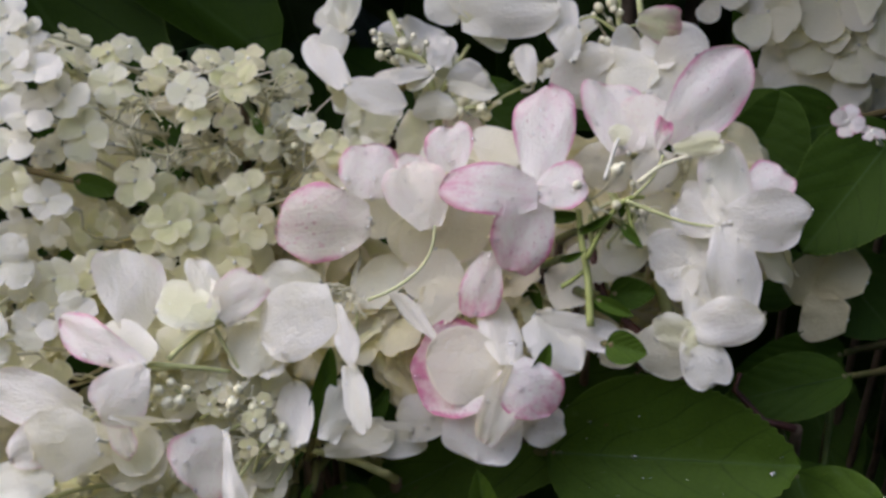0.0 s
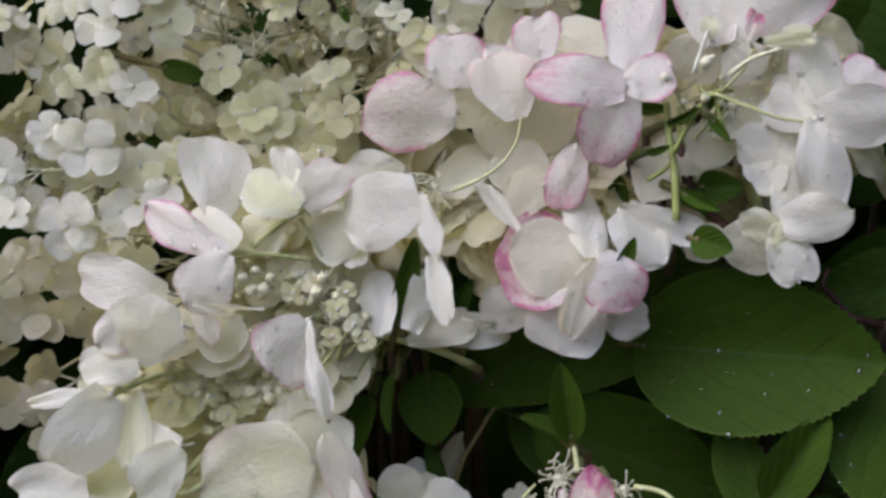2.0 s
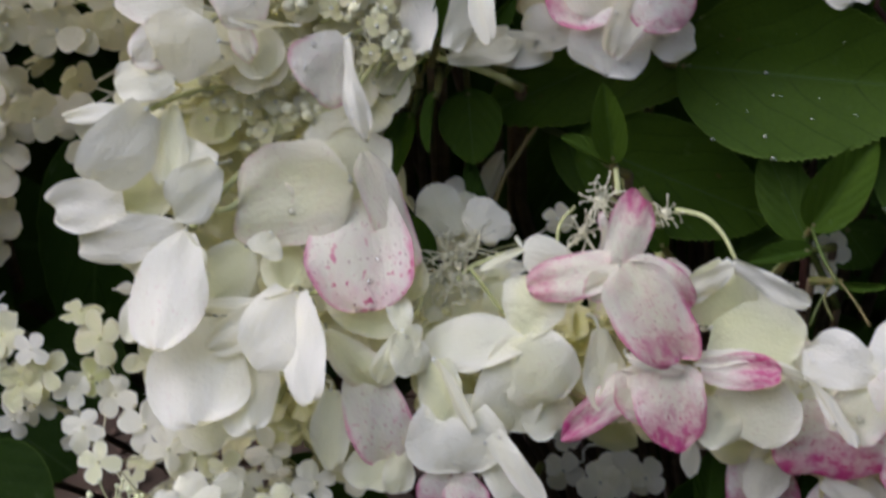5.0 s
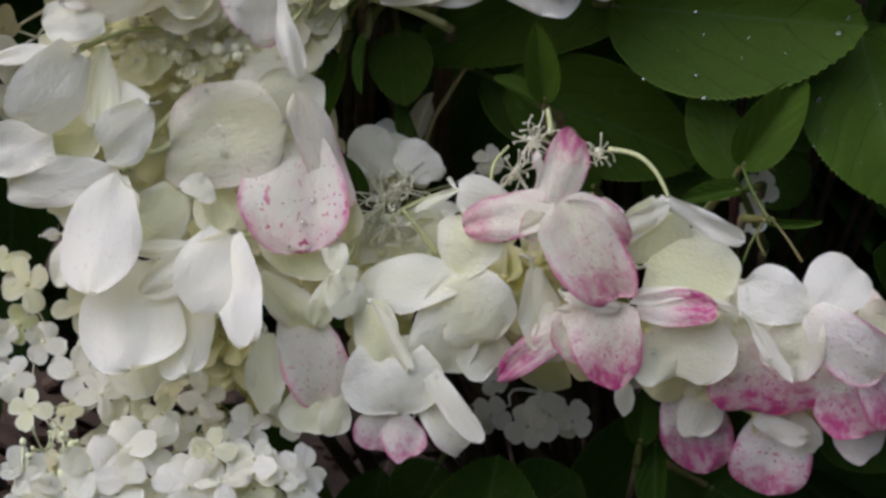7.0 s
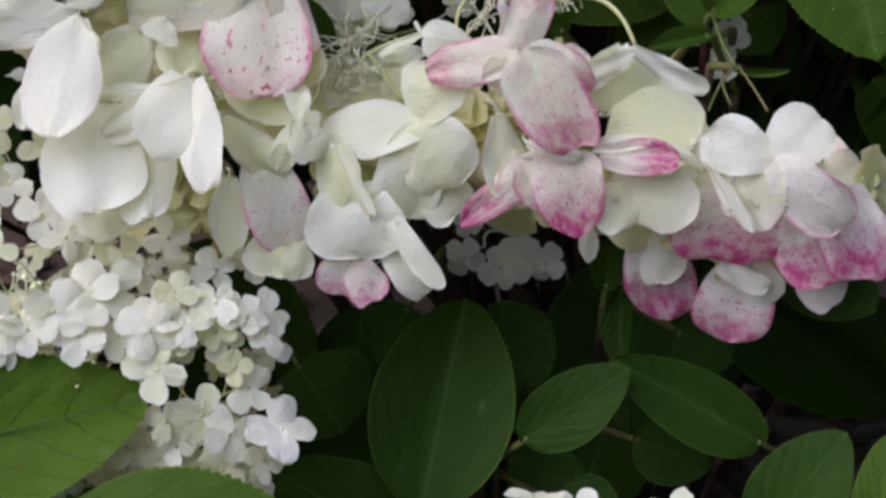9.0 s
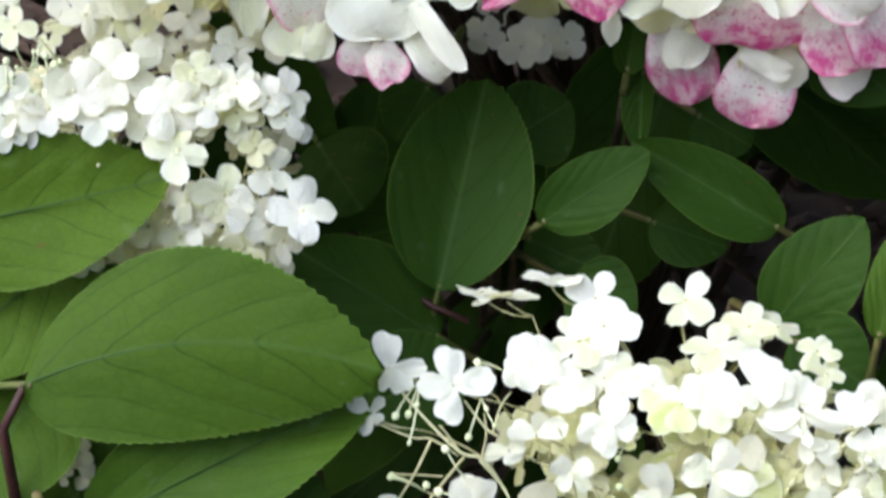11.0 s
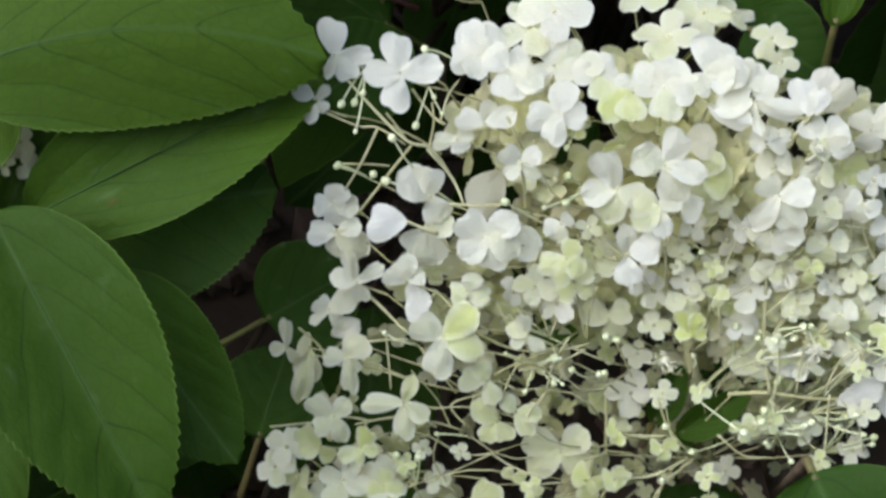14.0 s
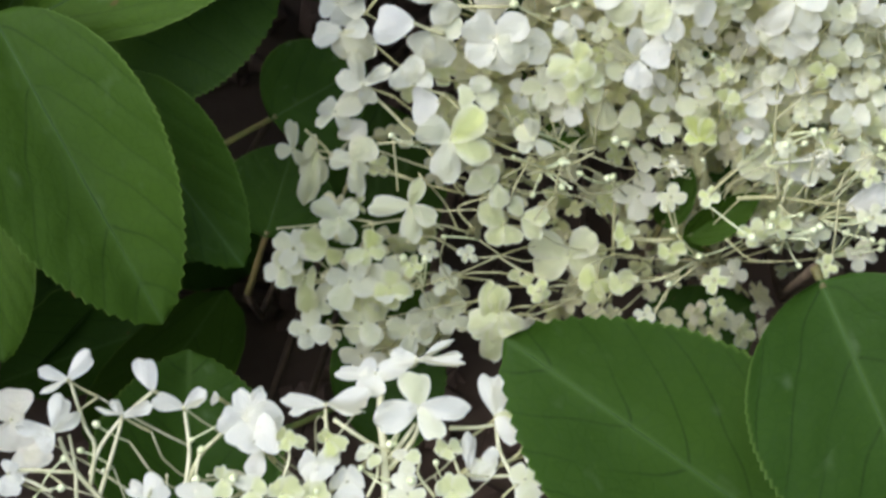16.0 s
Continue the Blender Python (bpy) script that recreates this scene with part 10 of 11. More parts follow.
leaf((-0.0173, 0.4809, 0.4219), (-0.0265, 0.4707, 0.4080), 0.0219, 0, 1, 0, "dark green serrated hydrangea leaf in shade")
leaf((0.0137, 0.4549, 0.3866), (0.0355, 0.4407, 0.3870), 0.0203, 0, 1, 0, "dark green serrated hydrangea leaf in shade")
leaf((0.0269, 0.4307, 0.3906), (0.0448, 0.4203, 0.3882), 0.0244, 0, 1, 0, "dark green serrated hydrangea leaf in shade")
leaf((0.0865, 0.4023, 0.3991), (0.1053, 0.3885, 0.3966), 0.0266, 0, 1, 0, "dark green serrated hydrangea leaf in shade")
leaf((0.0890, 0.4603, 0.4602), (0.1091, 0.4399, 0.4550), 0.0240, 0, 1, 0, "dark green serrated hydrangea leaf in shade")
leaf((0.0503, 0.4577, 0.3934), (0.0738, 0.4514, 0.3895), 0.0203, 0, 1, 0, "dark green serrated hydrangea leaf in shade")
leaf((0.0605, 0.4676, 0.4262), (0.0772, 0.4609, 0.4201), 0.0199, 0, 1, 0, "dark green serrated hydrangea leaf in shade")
leaf((-0.0938, 0.3298, 0.3872), (-0.0237, 0.3595, 0.4158), 0.0333, -10, 1, 0.4, "bright green serrated hydrangea leaf with pale midrib")
leaf((-0.0897, 0.3453, 0.3717), (-0.0352, 0.3514, 0.3791), 0.0497, 0, 0, 0.14)
leaf((-0.1012, 0.3243, 0.3949), (-0.0563, 0.2661, 0.3533), 0.0453, 0, 0, 0.22, "bright green serrated hydrangea leaf with pale midrib", stalk=0.008)
leaf((-0.0789, 0.3299, 0.3662), (-0.0402, 0.2898, 0.3455), 0.0309, 0, 0, 0.12)
leaf((-0.0426, 0.3772, 0.2947), (-0.0163, 0.3839, 0.3124), 0.0344, 0, 1, 0, "dark green serrated hydrangea leaf in shade")
leaf((-0.0966, 0.3737, 0.3787), (-0.1109, 0.3406, 0.3588), 0.0233, 0, 1, 0.3, "bright green serrated hydrangea leaf with pale midrib")
leaf((-0.1034, 0.2938, 0.3665), (-0.0940, 0.2578, 0.3455), 0.0215, 0, 1, 0.35, "bright green serrated hydrangea leaf with pale midrib")
leaf((0.1082, 0.2260, 0.3243), (0.0262, 0.2639, 0.3581), 0.0601, 0, 0, 0.08)
leaf((0.0961, 0.2711, 0.3808), (0.1280, 0.2099, 0.3518), 0.0570, 0, 0, 0.0, stalk=0.003)
leaf((-0.0588, 0.2711, 0.2379), (-0.0602, 0.3087, 0.2723), 0.0540, 0, 2, 0, "dark green serrated hydrangea leaf in shade")
leaf((0.0359, 0.3547, 0.3228), (0.0481, 0.3530, 0.3260), 0.0081, 0, 2, 0.3, "small pointed green leaf below a flower head", stalk=0.006)
leaf((0.0765, 0.3289, 0.3144), (0.0945, 0.3341, 0.3286), 0.0105, 10, 2, 0.35, "small pointed green leaf below a flower head", stalk=0.006)
leaf((0.0701, 0.3346, 0.3110), (0.0768, 0.3435, 0.3259), 0.0097, 10, 2, 0.25, "small pointed green leaf below a flower head", stalk=0.006)
leaf((0.0828, 0.3292, 0.3091), (0.0763, 0.3314, 0.3162), 0.0097, 10, 2, 0.25, "small pointed green leaf below a flower head", stalk=0.006)
branch([(0.0812, 0.4950, 0.5622), (0.0633, 0.4888, 0.5842), (0.0500, 0.4889, 0.5966), (0.0395, 0.4924, 0.6051), (0.0356, 0.4942, 0.6203)], .0022, RED_STEM)
twig_to((0.0812, 0.4950, 0.5622), 0.0016)
branch([(0.0934, 0.4952, 0.5687), (0.0844, 0.4975, 0.5704), (0.0769, 0.5014, 0.5781), (0.0785, 0.5027, 0.5826)], .0012, RED_STEM)
twig_to((0.0934, 0.4952, 0.5687), 0.0016)
branch([(-0.0173, 0.4977, 0.5529), (-0.0277, 0.4846, 0.5635), (-0.0379, 0.4775, 0.5685)], .0013, GREEN_STALK)
twig_to((-0.0173, 0.4977, 0.5529), 0.0016)
branch([(0.0619, 0.4749, 0.4987), (0.0617, 0.4799, 0.5202), (0.0626, 0.4887, 0.5399), (0.0652, 0.4968, 0.5466)], .0016, RED_STEM)
twig_to((0.0619, 0.4749, 0.4987), 0.0016)
branch([(-0.1121, 0.3338, 0.3889), (-0.1158, 0.3436, 0.4069), (-0.1099, 0.3464, 0.4192)], .0016, RED_STEM)
twig_to((-0.1121, 0.3338, 0.3889), 0.0016)
branch([(-0.0235, 0.4301, 0.3896), (-0.0131, 0.4215, 0.3871), (-0.0016, 0.4189, 0.3838)], .0013, RED_STEM)
twig_to((-0.0235, 0.4301, 0.3896), 0.0016)
branch([(0.0053, 0.4457, 0.3915), (0.0168, 0.4292, 0.4129)], .0012, RED_STEM)
twig_to((0.0053, 0.4457, 0.3915), 0.0016)
cream.fill((-0.0799, 0.5366, 0.6266), (0.0452, 0.0286, 0.0377), 230, 0.0090, (BUFF, YELLOW, BUFF, CREAM, TAN, YELLOW, BUFF), 1)
cream.fill((-0.1187, 0.5197, 0.6319), (0.0301, 0.0286, 0.0482), 110, 0.0115, (CREAM, WHITE, WHITE, CREAM), 2)
cream.twigs((-0.0641, 0.5163, 0.6470), (0.0301, 0.0241, 0.0196), 26, 3)
cream.buds((-0.0504, 0.5005, 0.6407), (0.0151, 0.0075, 0.0090), 10, 4)
# tan again for the shaded lower left of the head
cream.fill((-0.1509, 0.5078, 0.5798), (0.0362, 0.0286, 0.0332), 50, 0.0127, (TAN, TAN, TAN, CREAM), 5)
low.fill((-0.0926, 0.4386, 0.4293), (0.0407, 0.0256, 0.0407), 95, 0.0109, (CREAM, WHITE, BUFF, CREAM), 6)
low.twigs((-0.0882, 0.3996, 0.4420), (0.0301, 0.0121, 0.0196), 9, 111)
low.fill((-0.1259, 0.4643, 0.4809), (0.0452, 0.0271, 0.0241), 30, 0.0140, (WHITE, WHITE, SAGE), 16)
low.twigs((-0.0936, 0.4003, 0.4316), (0.0181, 0.0151, 0.0181), 16, 7)
shade.fill((-0.1830, 0.5076, 0.5174), (0.0166, 0.0121, 0.0211), 16, 0.0151, (SHADED_BLUSH, SHADED_BLUSH, TAN), 14)
far.fill((0.1297, 0.6568, 0.6562), (0.0271, 0.0226, 0.0241), 34, 0.0166, (SHADED_CREAM, SHADED_CREAM, TAN), 15)
blush.fill((-0.0047, 0.5228, 0.6115), (0.0512, 0.0090, 0.0286), 34, 0.0301, (BUFF, FLUSH, SAGE, TAN), 31, shapes=WHOLE_BIG)
blush.fill((0.0541, 0.5184, 0.6159), (0.0347, 0.0090, 0.0362), 26, 0.0301, (BUFF, FLUSH, SAGE, TAN), 32, shapes=WHOLE_BIG)
white.fill((-0.0754, 0.5021, 0.5795), (0.0482, 0.0090, 0.0347), 34, 0.0301, (SAGE, CREAM, CREAM, SAGE), 33, shapes=WHOLE_BIG)
droop.fill((-0.0891, 0.4782, 0.5322), (0.0362, 0.0090, 0.0407), 34, 0.0301, (OLIVE, SAGE, CREAM, OLIVE), 34, shapes=WHOLE_BIG)
droop.fill((-0.0478, 0.4538, 0.4848), (0.0392, 0.0075, 0.0256), 28, 0.0286, (OLIVE, SAGE, CREAM, OLIVE), 35, shapes=WHOLE_BIG)
pink.fill((0.0271, 0.4566, 0.4919), (0.0347, 0.0075, 0.0181), 24, 0.0286, (OLIVE, SAGE, FLUSH, OLIVE), 36, shapes=WHOLE_BIG)
pink.fill((0.0744, 0.4412, 0.4850), (0.0332, 0.0075, 0.0166), 20, 0.0271, (OLIVE, SAGE, FLUSH, OLIVE), 37, shapes=WHOLE_BIG)
blush.fill((-0.0261, 0.4889, 0.5886), (0.0180, 0.0070, 0.0160), 16, 0.0240, (BUFF, TAN, SAGE, BUFF), 41, shapes=WHOLE_BIG)
blush.fill((0.0106, 0.4951, 0.6011), (0.0140, 0.0060, 0.0120), 10, 0.0220, (BUFF, TAN, SAGE), 42, shapes=WHOLE_BIG)
white.fill((-0.0695, 0.4826, 0.5883), (0.0200, 0.0060, 0.0140), 14, 0.0230, (SAGE, BUFF, CREAM), 43, shapes=WHOLE_BIG)
blush.buds((0.0376, 0.4777, 0.6409), (0.0100, 0.0040, 0.0070), 9, 46)
blush.stalk_line([(0.0343, 0.4727, 0.6047), (0.0337, 0.4759, 0.6159), (0.0321, 0.4786, 0.6258), (0.0312, 0.4807, 0.6341)], 0.0009, STEM)
blush.stalk_line([(0.0332, 0.4755, 0.6221), (0.0380, 0.4774, 0.6314), (0.0431, 0.4783, 0.6371), (0.0480, 0.4780, 0.6380)], 0.0006, STEM)
blush.stalk_line([(0.0468, 0.4761, 0.6250), (0.0446, 0.4778, 0.6313), (0.0435, 0.4791, 0.6363)], 0.0006, STEM)
blush.stalk_line([(0.0431, 0.4773, 0.6373), (0.0508, 0.4758, 0.6344), (0.0594, 0.4742, 0.6319), (0.0672, 0.4729, 0.6312)], 0.00045, GREEN_STALK)
blush.stalk_line([(0.0451, 0.4773, 0.6382), (0.0500, 0.4779, 0.6433), (0.0528, 0.4788, 0.6490)], 0.0004, GREEN_STALK)
blush.stalk_line([(0.0464, 0.4779, 0.6418), (0.0521, 0.4782, 0.6462), (0.0592, 0.4779, 0.6488)], 0.0006, CREAM_BUD)
blush.stalk_line([(0.0378, 0.4789, 0.6423), (0.0399, 0.4802, 0.6494), (0.0413, 0.4807, 0.6530)], 0.0005, STALK)
blush.stalk_line([(0.0267, 0.4770, 0.6141), (0.0311, 0.4775, 0.6170), (0.0340, 0.4780, 0.6199)], 0.0006, STEM)
blush.stalk_line([(-0.0238, 0.4748, 0.6112), (-0.0165, 0.4759, 0.6142), (-0.0103, 0.4772, 0.6188), (-0.0070, 0.4787, 0.6242), (-0.0062, 0.4801, 0.6299)], 0.00045, GREEN_STALK)
leaf((0.0355, 0.4746, 0.6117), (0.0449, 0.4677, 0.6089), 0.0038, 0, 2, 0.45, "small pointed green leaf below a flower head", stalk=0.006)
leaf((0.0309, 0.4794, 0.6286), (0.0392, 0.4748, 0.6340), 0.0026, 20, 2, 0.45, "small pointed green leaf below a flower head", stalk=0.006)
leaf((0.0425, 0.4788, 0.6303), (0.0471, 0.4721, 0.6260), 0.0029, 0, 2, 0.45, "small pointed green leaf below a flower head", stalk=0.006)
leaf((0.0266, 0.4779, 0.6214), (0.0321, 0.4731, 0.6245), 0.0024, 20, 2, 0.45, "small pointed green leaf below a flower head", stalk=0.006)
leaf((0.0384, 0.4711, 0.6006), (0.0481, 0.4646, 0.5996), 0.0088, 0, 2, 0.45, "small pointed green leaf below a flower head", stalk=0.006)
leaf((0.0195, 0.4694, 0.5910), (0.0236, 0.4673, 0.6016), 0.0044, 10, 2, 0.45, "small pointed green leaf below a flower head", stalk=0.006)
tall.fill((-0.0115, 0.5577, 0.6494), (0.0271, 0.0090, 0.0166), 4, 0.0241, (WHITE, CREAM, CREAM), 38, shapes=WHOLE_BIG)
back.fill((0.0482, 0.5520, 0.6588), (0.0211, 0.0075, 0.0166), 4, 0.0256, (WHITE, CREAM, CREAM), 39, shapes=WHOLE_BIG)
droop.buds((-0.0883, 0.4650, 0.5612), (0.0226, 0.0074, 0.0106), 40, 322)
droop.buds((-0.0816, 0.4713, 0.5668), (0.0181, 0.0063, 0.0090), 26, 323)
droop.burst((-0.0518, 0.4711, 0.5773), 0.0102, 26, 324)
droop.burst((-0.0577, 0.4703, 0.5696), 0.0088, 22, 325)
lone.petal((-0.0401, 0.4715, 0.5343), (-0.0336, 0.4662, 0.5220), 13.6, 0, 2, 0, 0.2, 0, 0)
lone.petal((-0.0239, 0.4577, 0.5098), (-0.0181, 0.4607, 0.5153), 13.5, 0, 2, 0, 0.4, 0, 0)
lone.petal((-0.0276, 0.4666, 0.5221), (-0.0219, 0.4708, 0.5303), 13.6, 0, 2, 0, 0.1, 0, 0)
lone.petal((-0.0356, 0.4540, 0.5044), (-0.0240, 0.4590, 0.5125), 12.0, 0, 2, 0, 0.2, 0, 0)
cream.fill((-0.1596, 0.4984, 0.6361), (0.0256, 0.0181, 0.0256), 60, 0.0121, (CREAM, WHITE, WHITE, BUFF), 62)
lone.small((-0.0306, 0.4786, 0.5234), (0.17, -0.80, 0.58), 0.0129, 20, WHITE)
lone.small((-0.0349, 0.4749, 0.5164), (-0.04, -0.87, 0.49), 0.0101, 50, WHITE)
lone.small((-0.0229, 0.4823, 0.5181), (0.12, -0.85, 0.51), 0.0112, 10, WHITE)
lone.small((-0.0059, 0.4884, 0.5179), (-0.02, -0.91, 0.42), 0.0094, 10, SHADED_CREAM)
lone.burst((-0.0284, 0.4653, 0.5196), 0.0090, 22, 326)
lone.burst((0.0014, 0.4613, 0.5274), 0.0074, 20, 327)
leaf((0.0406, 0.5056, 0.4970), (0.0590, 0.5039, 0.5092), 0.0197, 0, 1, 0.3, "bright green serrated hydrangea leaf with pale midrib")
low.small((-0.1015, 0.3857, 0.4287), (0.26, -0.52, 0.81), 0.0119, 20, CREAM)
low.small((-0.0935, 0.3880, 0.4331), (0.20, -0.64, 0.74), 0.0124, 50, CREAM)
low.small((-0.0851, 0.3897, 0.4370), (0.13, -0.76, 0.63), 0.0132, 10, CREAM)
low.small((-0.0767, 0.3887, 0.4337), (0.29, -0.74, 0.61), 0.0132, 30, CREAM)
low.small((-0.0687, 0.3880, 0.4310), (0.26, -0.50, 0.82), 0.0123, 60, CREAM)
low.small((-0.0606, 0.3885, 0.4340), (0.34, -0.49, 0.80), 0.0123, 20, WHITE)
low.small((-0.0535, 0.3891, 0.4293), (0.24, -0.64, 0.73), 0.0112, 40, CREAM)
low.small((-0.0730, 0.3900, 0.4385), (0.18, -0.65, 0.74), 0.0117, 10, WHITE)
low.small((-0.0635, 0.3902, 0.4409), (0.02, -0.72, 0.69), 0.0116, 40, WHITE)
low.small((-0.0887, 0.3880, 0.4277), (0.28, -0.67, 0.69), 0.0119, 40, YELLOW)
low.small((-0.0801, 0.3885, 0.4260), (-0.07, -0.71, 0.70), 0.0119, 10, YELLOW)
low.fill((-0.0805, 0.4088, 0.4218), (0.0271, 0.0106, 0.0106), 40, 0.0121, (CREAM, CREAM, CREAM, YELLOW, TAN), 81)
leaf((-0.1027, 0.3924, 0.4288), (-0.1342, 0.3531, 0.4197), 0.0390, 15, 1, 0.9, "bright green serrated hydrangea leaf with pale midrib")
leaf((-0.1124, 0.3676, 0.3998), (-0.1242, 0.3313, 0.3905), 0.0362, 10, 0, 0.6, "bright green serrated hydrangea leaf with pale midrib")
lime.fill((0.0917, 0.3665, 0.3389), (0.0332, 0.0166, 0.0256), 80, 0.0093, (OLIVE, YELLOW, SAGE, LIME, OLIVE, BUFF), 91)
lime.fill((0.0442, 0.3642, 0.3050), (0.0301, 0.0136, 0.0211), 34, 0.0093, (OLIVE, YELLOW, SAGE, LIME, OLIVE, BUFF), 92)
lime.fill((0.1042, 0.3523, 0.3148), (0.0347, 0.0136, 0.0301), 150, 0.0078, (OLIVE, YELLOW, SAGE, LIME, OLIVE, BUFF), 93)
lime.fill((0.0660, 0.3527, 0.2840), (0.0301, 0.0121, 0.0196), 40, 0.0084, (OLIVE, YELLOW, SAGE, LIME, OLIVE, BUFF), 94)
lime.buds((0.1088, 0.3283, 0.3310), (0.0211, 0.0116, 0.0166), 14, 328)
white.stalk_line([(-0.0810, 0.4629, 0.5976), (-0.0697, 0.4653, 0.5961), (-0.0592, 0.4683, 0.5939)], 0.00068)
white.stalk_line([(-0.0750, 0.4666, 0.5976), (-0.0687, 0.4693, 0.6029), (-0.0616, 0.4719, 0.6064)], 0.00068)
white.stalk_line([(-0.0630, 0.4707, 0.6046), (-0.0601, 0.4699, 0.5992), (-0.0555, 0.4700, 0.5913)], 0.00051)
white.stalk_line([(-0.0570, 0.4584, 0.5678), (-0.0537, 0.4621, 0.5719), (-0.0490, 0.4667, 0.5766)], 0.00051)
white.stalk_line([(-0.0614, 0.4658, 0.5782), (-0.0578, 0.4667, 0.5795), (-0.0543, 0.4686, 0.5820)], 0.00059)
white.buds((-0.0732, 0.4620, 0.5899), (0.0060, 0.0021, 0.0030), 6, 330)
white.buds((-0.0589, 0.4649, 0.5877), (0.0075, 0.0032, 0.0045), 5, 331)
white.small((-0.0526, 0.4612, 0.5830), (0.19, -0.89, 0.41), 0.0067, 20, YELLOW)
white.small((-0.0484, 0.4602, 0.5791), (0.29, -0.80, 0.53), 0.0061, 50, CREAM)
white.small((-0.0455, 0.4601, 0.5750), (0.19, -0.91, 0.37), 0.0058, 20, YELLOW)
white.small((-0.0542, 0.4610, 0.5755), (0.11, -0.80, 0.59), 0.0064, 10, YELLOW)
white.small((-0.0584, 0.4635, 0.5882), (0.23, -0.64, 0.73), 0.0072, 40, BUFF)
white.small((-0.0645, 0.4641, 0.5860), (0.25, -0.64, 0.73), 0.0073, 10, YELLOW)
white.small((-0.0683, 0.4686, 0.5909), (0.29, -0.84, 0.46), 0.0088, 20, BUFF)
white.small((-0.0508, 0.4653, 0.5862), (0.26, -0.77, 0.58), 0.0058, 30, YELLOW)
white.small((-0.0622, 0.4682, 0.5904), (0.14, -0.81, 0.57), 0.0073, 30, CREAM)
white.stalk_line([(-0.0546, 0.4685, 0.5639), (-0.0520, 0.4663, 0.5720), (-0.0509, 0.4672, 0.5787)], 0.00051)
white.stalk_line([(-0.0531, 0.4692, 0.5653), (-0.0483, 0.4664, 0.5713), (-0.0456, 0.4662, 0.5730)], 0.00051)
white.stalk_line([(-0.0620, 0.4709, 0.5802), (-0.0596, 0.4700, 0.5830), (-0.0585, 0.4693, 0.5853)], 0.00042)
white.stalk_line([(-0.0683, 0.4725, 0.5794), (-0.0657, 0.4708, 0.5814), (-0.0645, 0.4699, 0.5830)], 0.00042)
droop.small((-0.0922, 0.4598, 0.5614), (0.08, -0.61, 0.79), 0.0073, 20, YELLOW)
droop.small((-0.0856, 0.4598, 0.5584), (0.38, -0.65, 0.66), 0.0067, 60, YELLOW)
droop.small((-0.0793, 0.4630, 0.5605), (0.08, -0.60, 0.79), 0.0073, 10, CREAM)
droop.small((-0.0964, 0.4573, 0.5575), (-0.09, -0.72, 0.69), 0.0067, 30, YELLOW)
droop.small((-0.0756, 0.4623, 0.5561), (0.17, -0.86, 0.47), 0.0068, 30, YELLOW)
droop.small((-0.0890, 0.4629, 0.5634), (0.15, -0.77, 0.62), 0.0068, 30, CREAM)
droop.small((-0.0818, 0.4587, 0.5542), (0.20, -0.80, 0.57), 0.0064, 50, YELLOW)
lime.small((0.0722, 0.3459, 0.3810), (-0.54, -0.66, 0.53), 0.0081, 0, WHITE)
lime.small((0.0784, 0.3474, 0.3883), (-0.32, -0.59, 0.74), 0.0091, 53, CREAM)
lime.small((0.0851, 0.3446, 0.3814), (0.22, -0.27, 0.94), 0.0101, 16, WHITE)
lime.small((0.0795, 0.3413, 0.3693), (-0.26, -0.07, 0.96), 0.0111, 69, CREAM)
lime.small((0.0888, 0.3385, 0.3644), (-0.19, -0.17, 0.97), 0.0121, 32, WHITE)
lime.small((0.0967, 0.3395, 0.3706), (-0.45, -0.50, 0.74), 0.0088, 85, WHITE)
lime.small((0.1011, 0.3368, 0.3647), (-0.26, -0.55, 0.79), 0.0098, 48, CREAM)
lime.small((0.1081, 0.3380, 0.3711), (0.13, -0.21, 0.97), 0.0108, 11, WHITE)
lime.small((0.1164, 0.3371, 0.3728), (-0.43, -0.06, 0.90), 0.0118, 64, CREAM)
lime.small((0.1229, 0.3342, 0.3678), (-0.20, 0.03, 0.98), 0.0085, 27, WHITE)
lime.small((0.1077, 0.3323, 0.3550), (-0.59, -0.41, 0.69), 0.0095, 80, LIME)
lime.small((0.1166, 0.3302, 0.3537), (-0.21, -0.49, 0.84), 0.0105, 43, CREAM)
lime.small((0.1258, 0.3274, 0.3509), (-0.04, -0.44, 0.90), 0.0116, 6, WHITE)
lime.small((0.0941, 0.3424, 0.3781), (-0.29, -0.15, 0.95), 0.0082, 59, CREAM)
lime.small((0.0872, 0.3351, 0.3545), (0.05, -0.12, 0.99), 0.0092, 22, WHITE)
lime.small((0.0967, 0.3320, 0.3498), (-0.43, -0.54, 0.73), 0.0103, 75, LIME)
lime.small((0.0595, 0.3417, 0.3649), (0.07, -0.59, 0.80), 0.0113, 38, WHITE)
lime.small((0.0532, 0.3436, 0.3690), (0.20, -0.44, 0.88), 0.0123, 1, CREAM)
lime.small((0.0654, 0.3362, 0.3513), (-0.16, -0.28, 0.95), 0.0090, 54, CREAM)
lime.small((0.0464, 0.3421, 0.3634), (-0.09, 0.02, 1.00), 0.0100, 17, CREAM)
lime.small((0.0398, 0.3392, 0.3548), (-0.44, -0.52, 0.74), 0.0110, 70, WHITE)
lime.small((0.0335, 0.3410, 0.3590), (-0.19, -0.46, 0.87), 0.0120, 33, CREAM)
lime.small((0.0277, 0.3404, 0.3570), (0.42, -0.40, 0.82), 0.0087, 86, WHITE)
lime.small((0.0727, 0.3406, 0.3651), (-0.34, -0.07, 0.94), 0.0097, 49, WHITE)
lime.small((0.1060, 0.3293, 0.3467), (-0.21, -0.06, 0.97), 0.0107, 12, CREAM)
lime.small((0.1073, 0.3449, 0.3933), (-0.51, -0.46, 0.73), 0.0117, 65, WHITE)
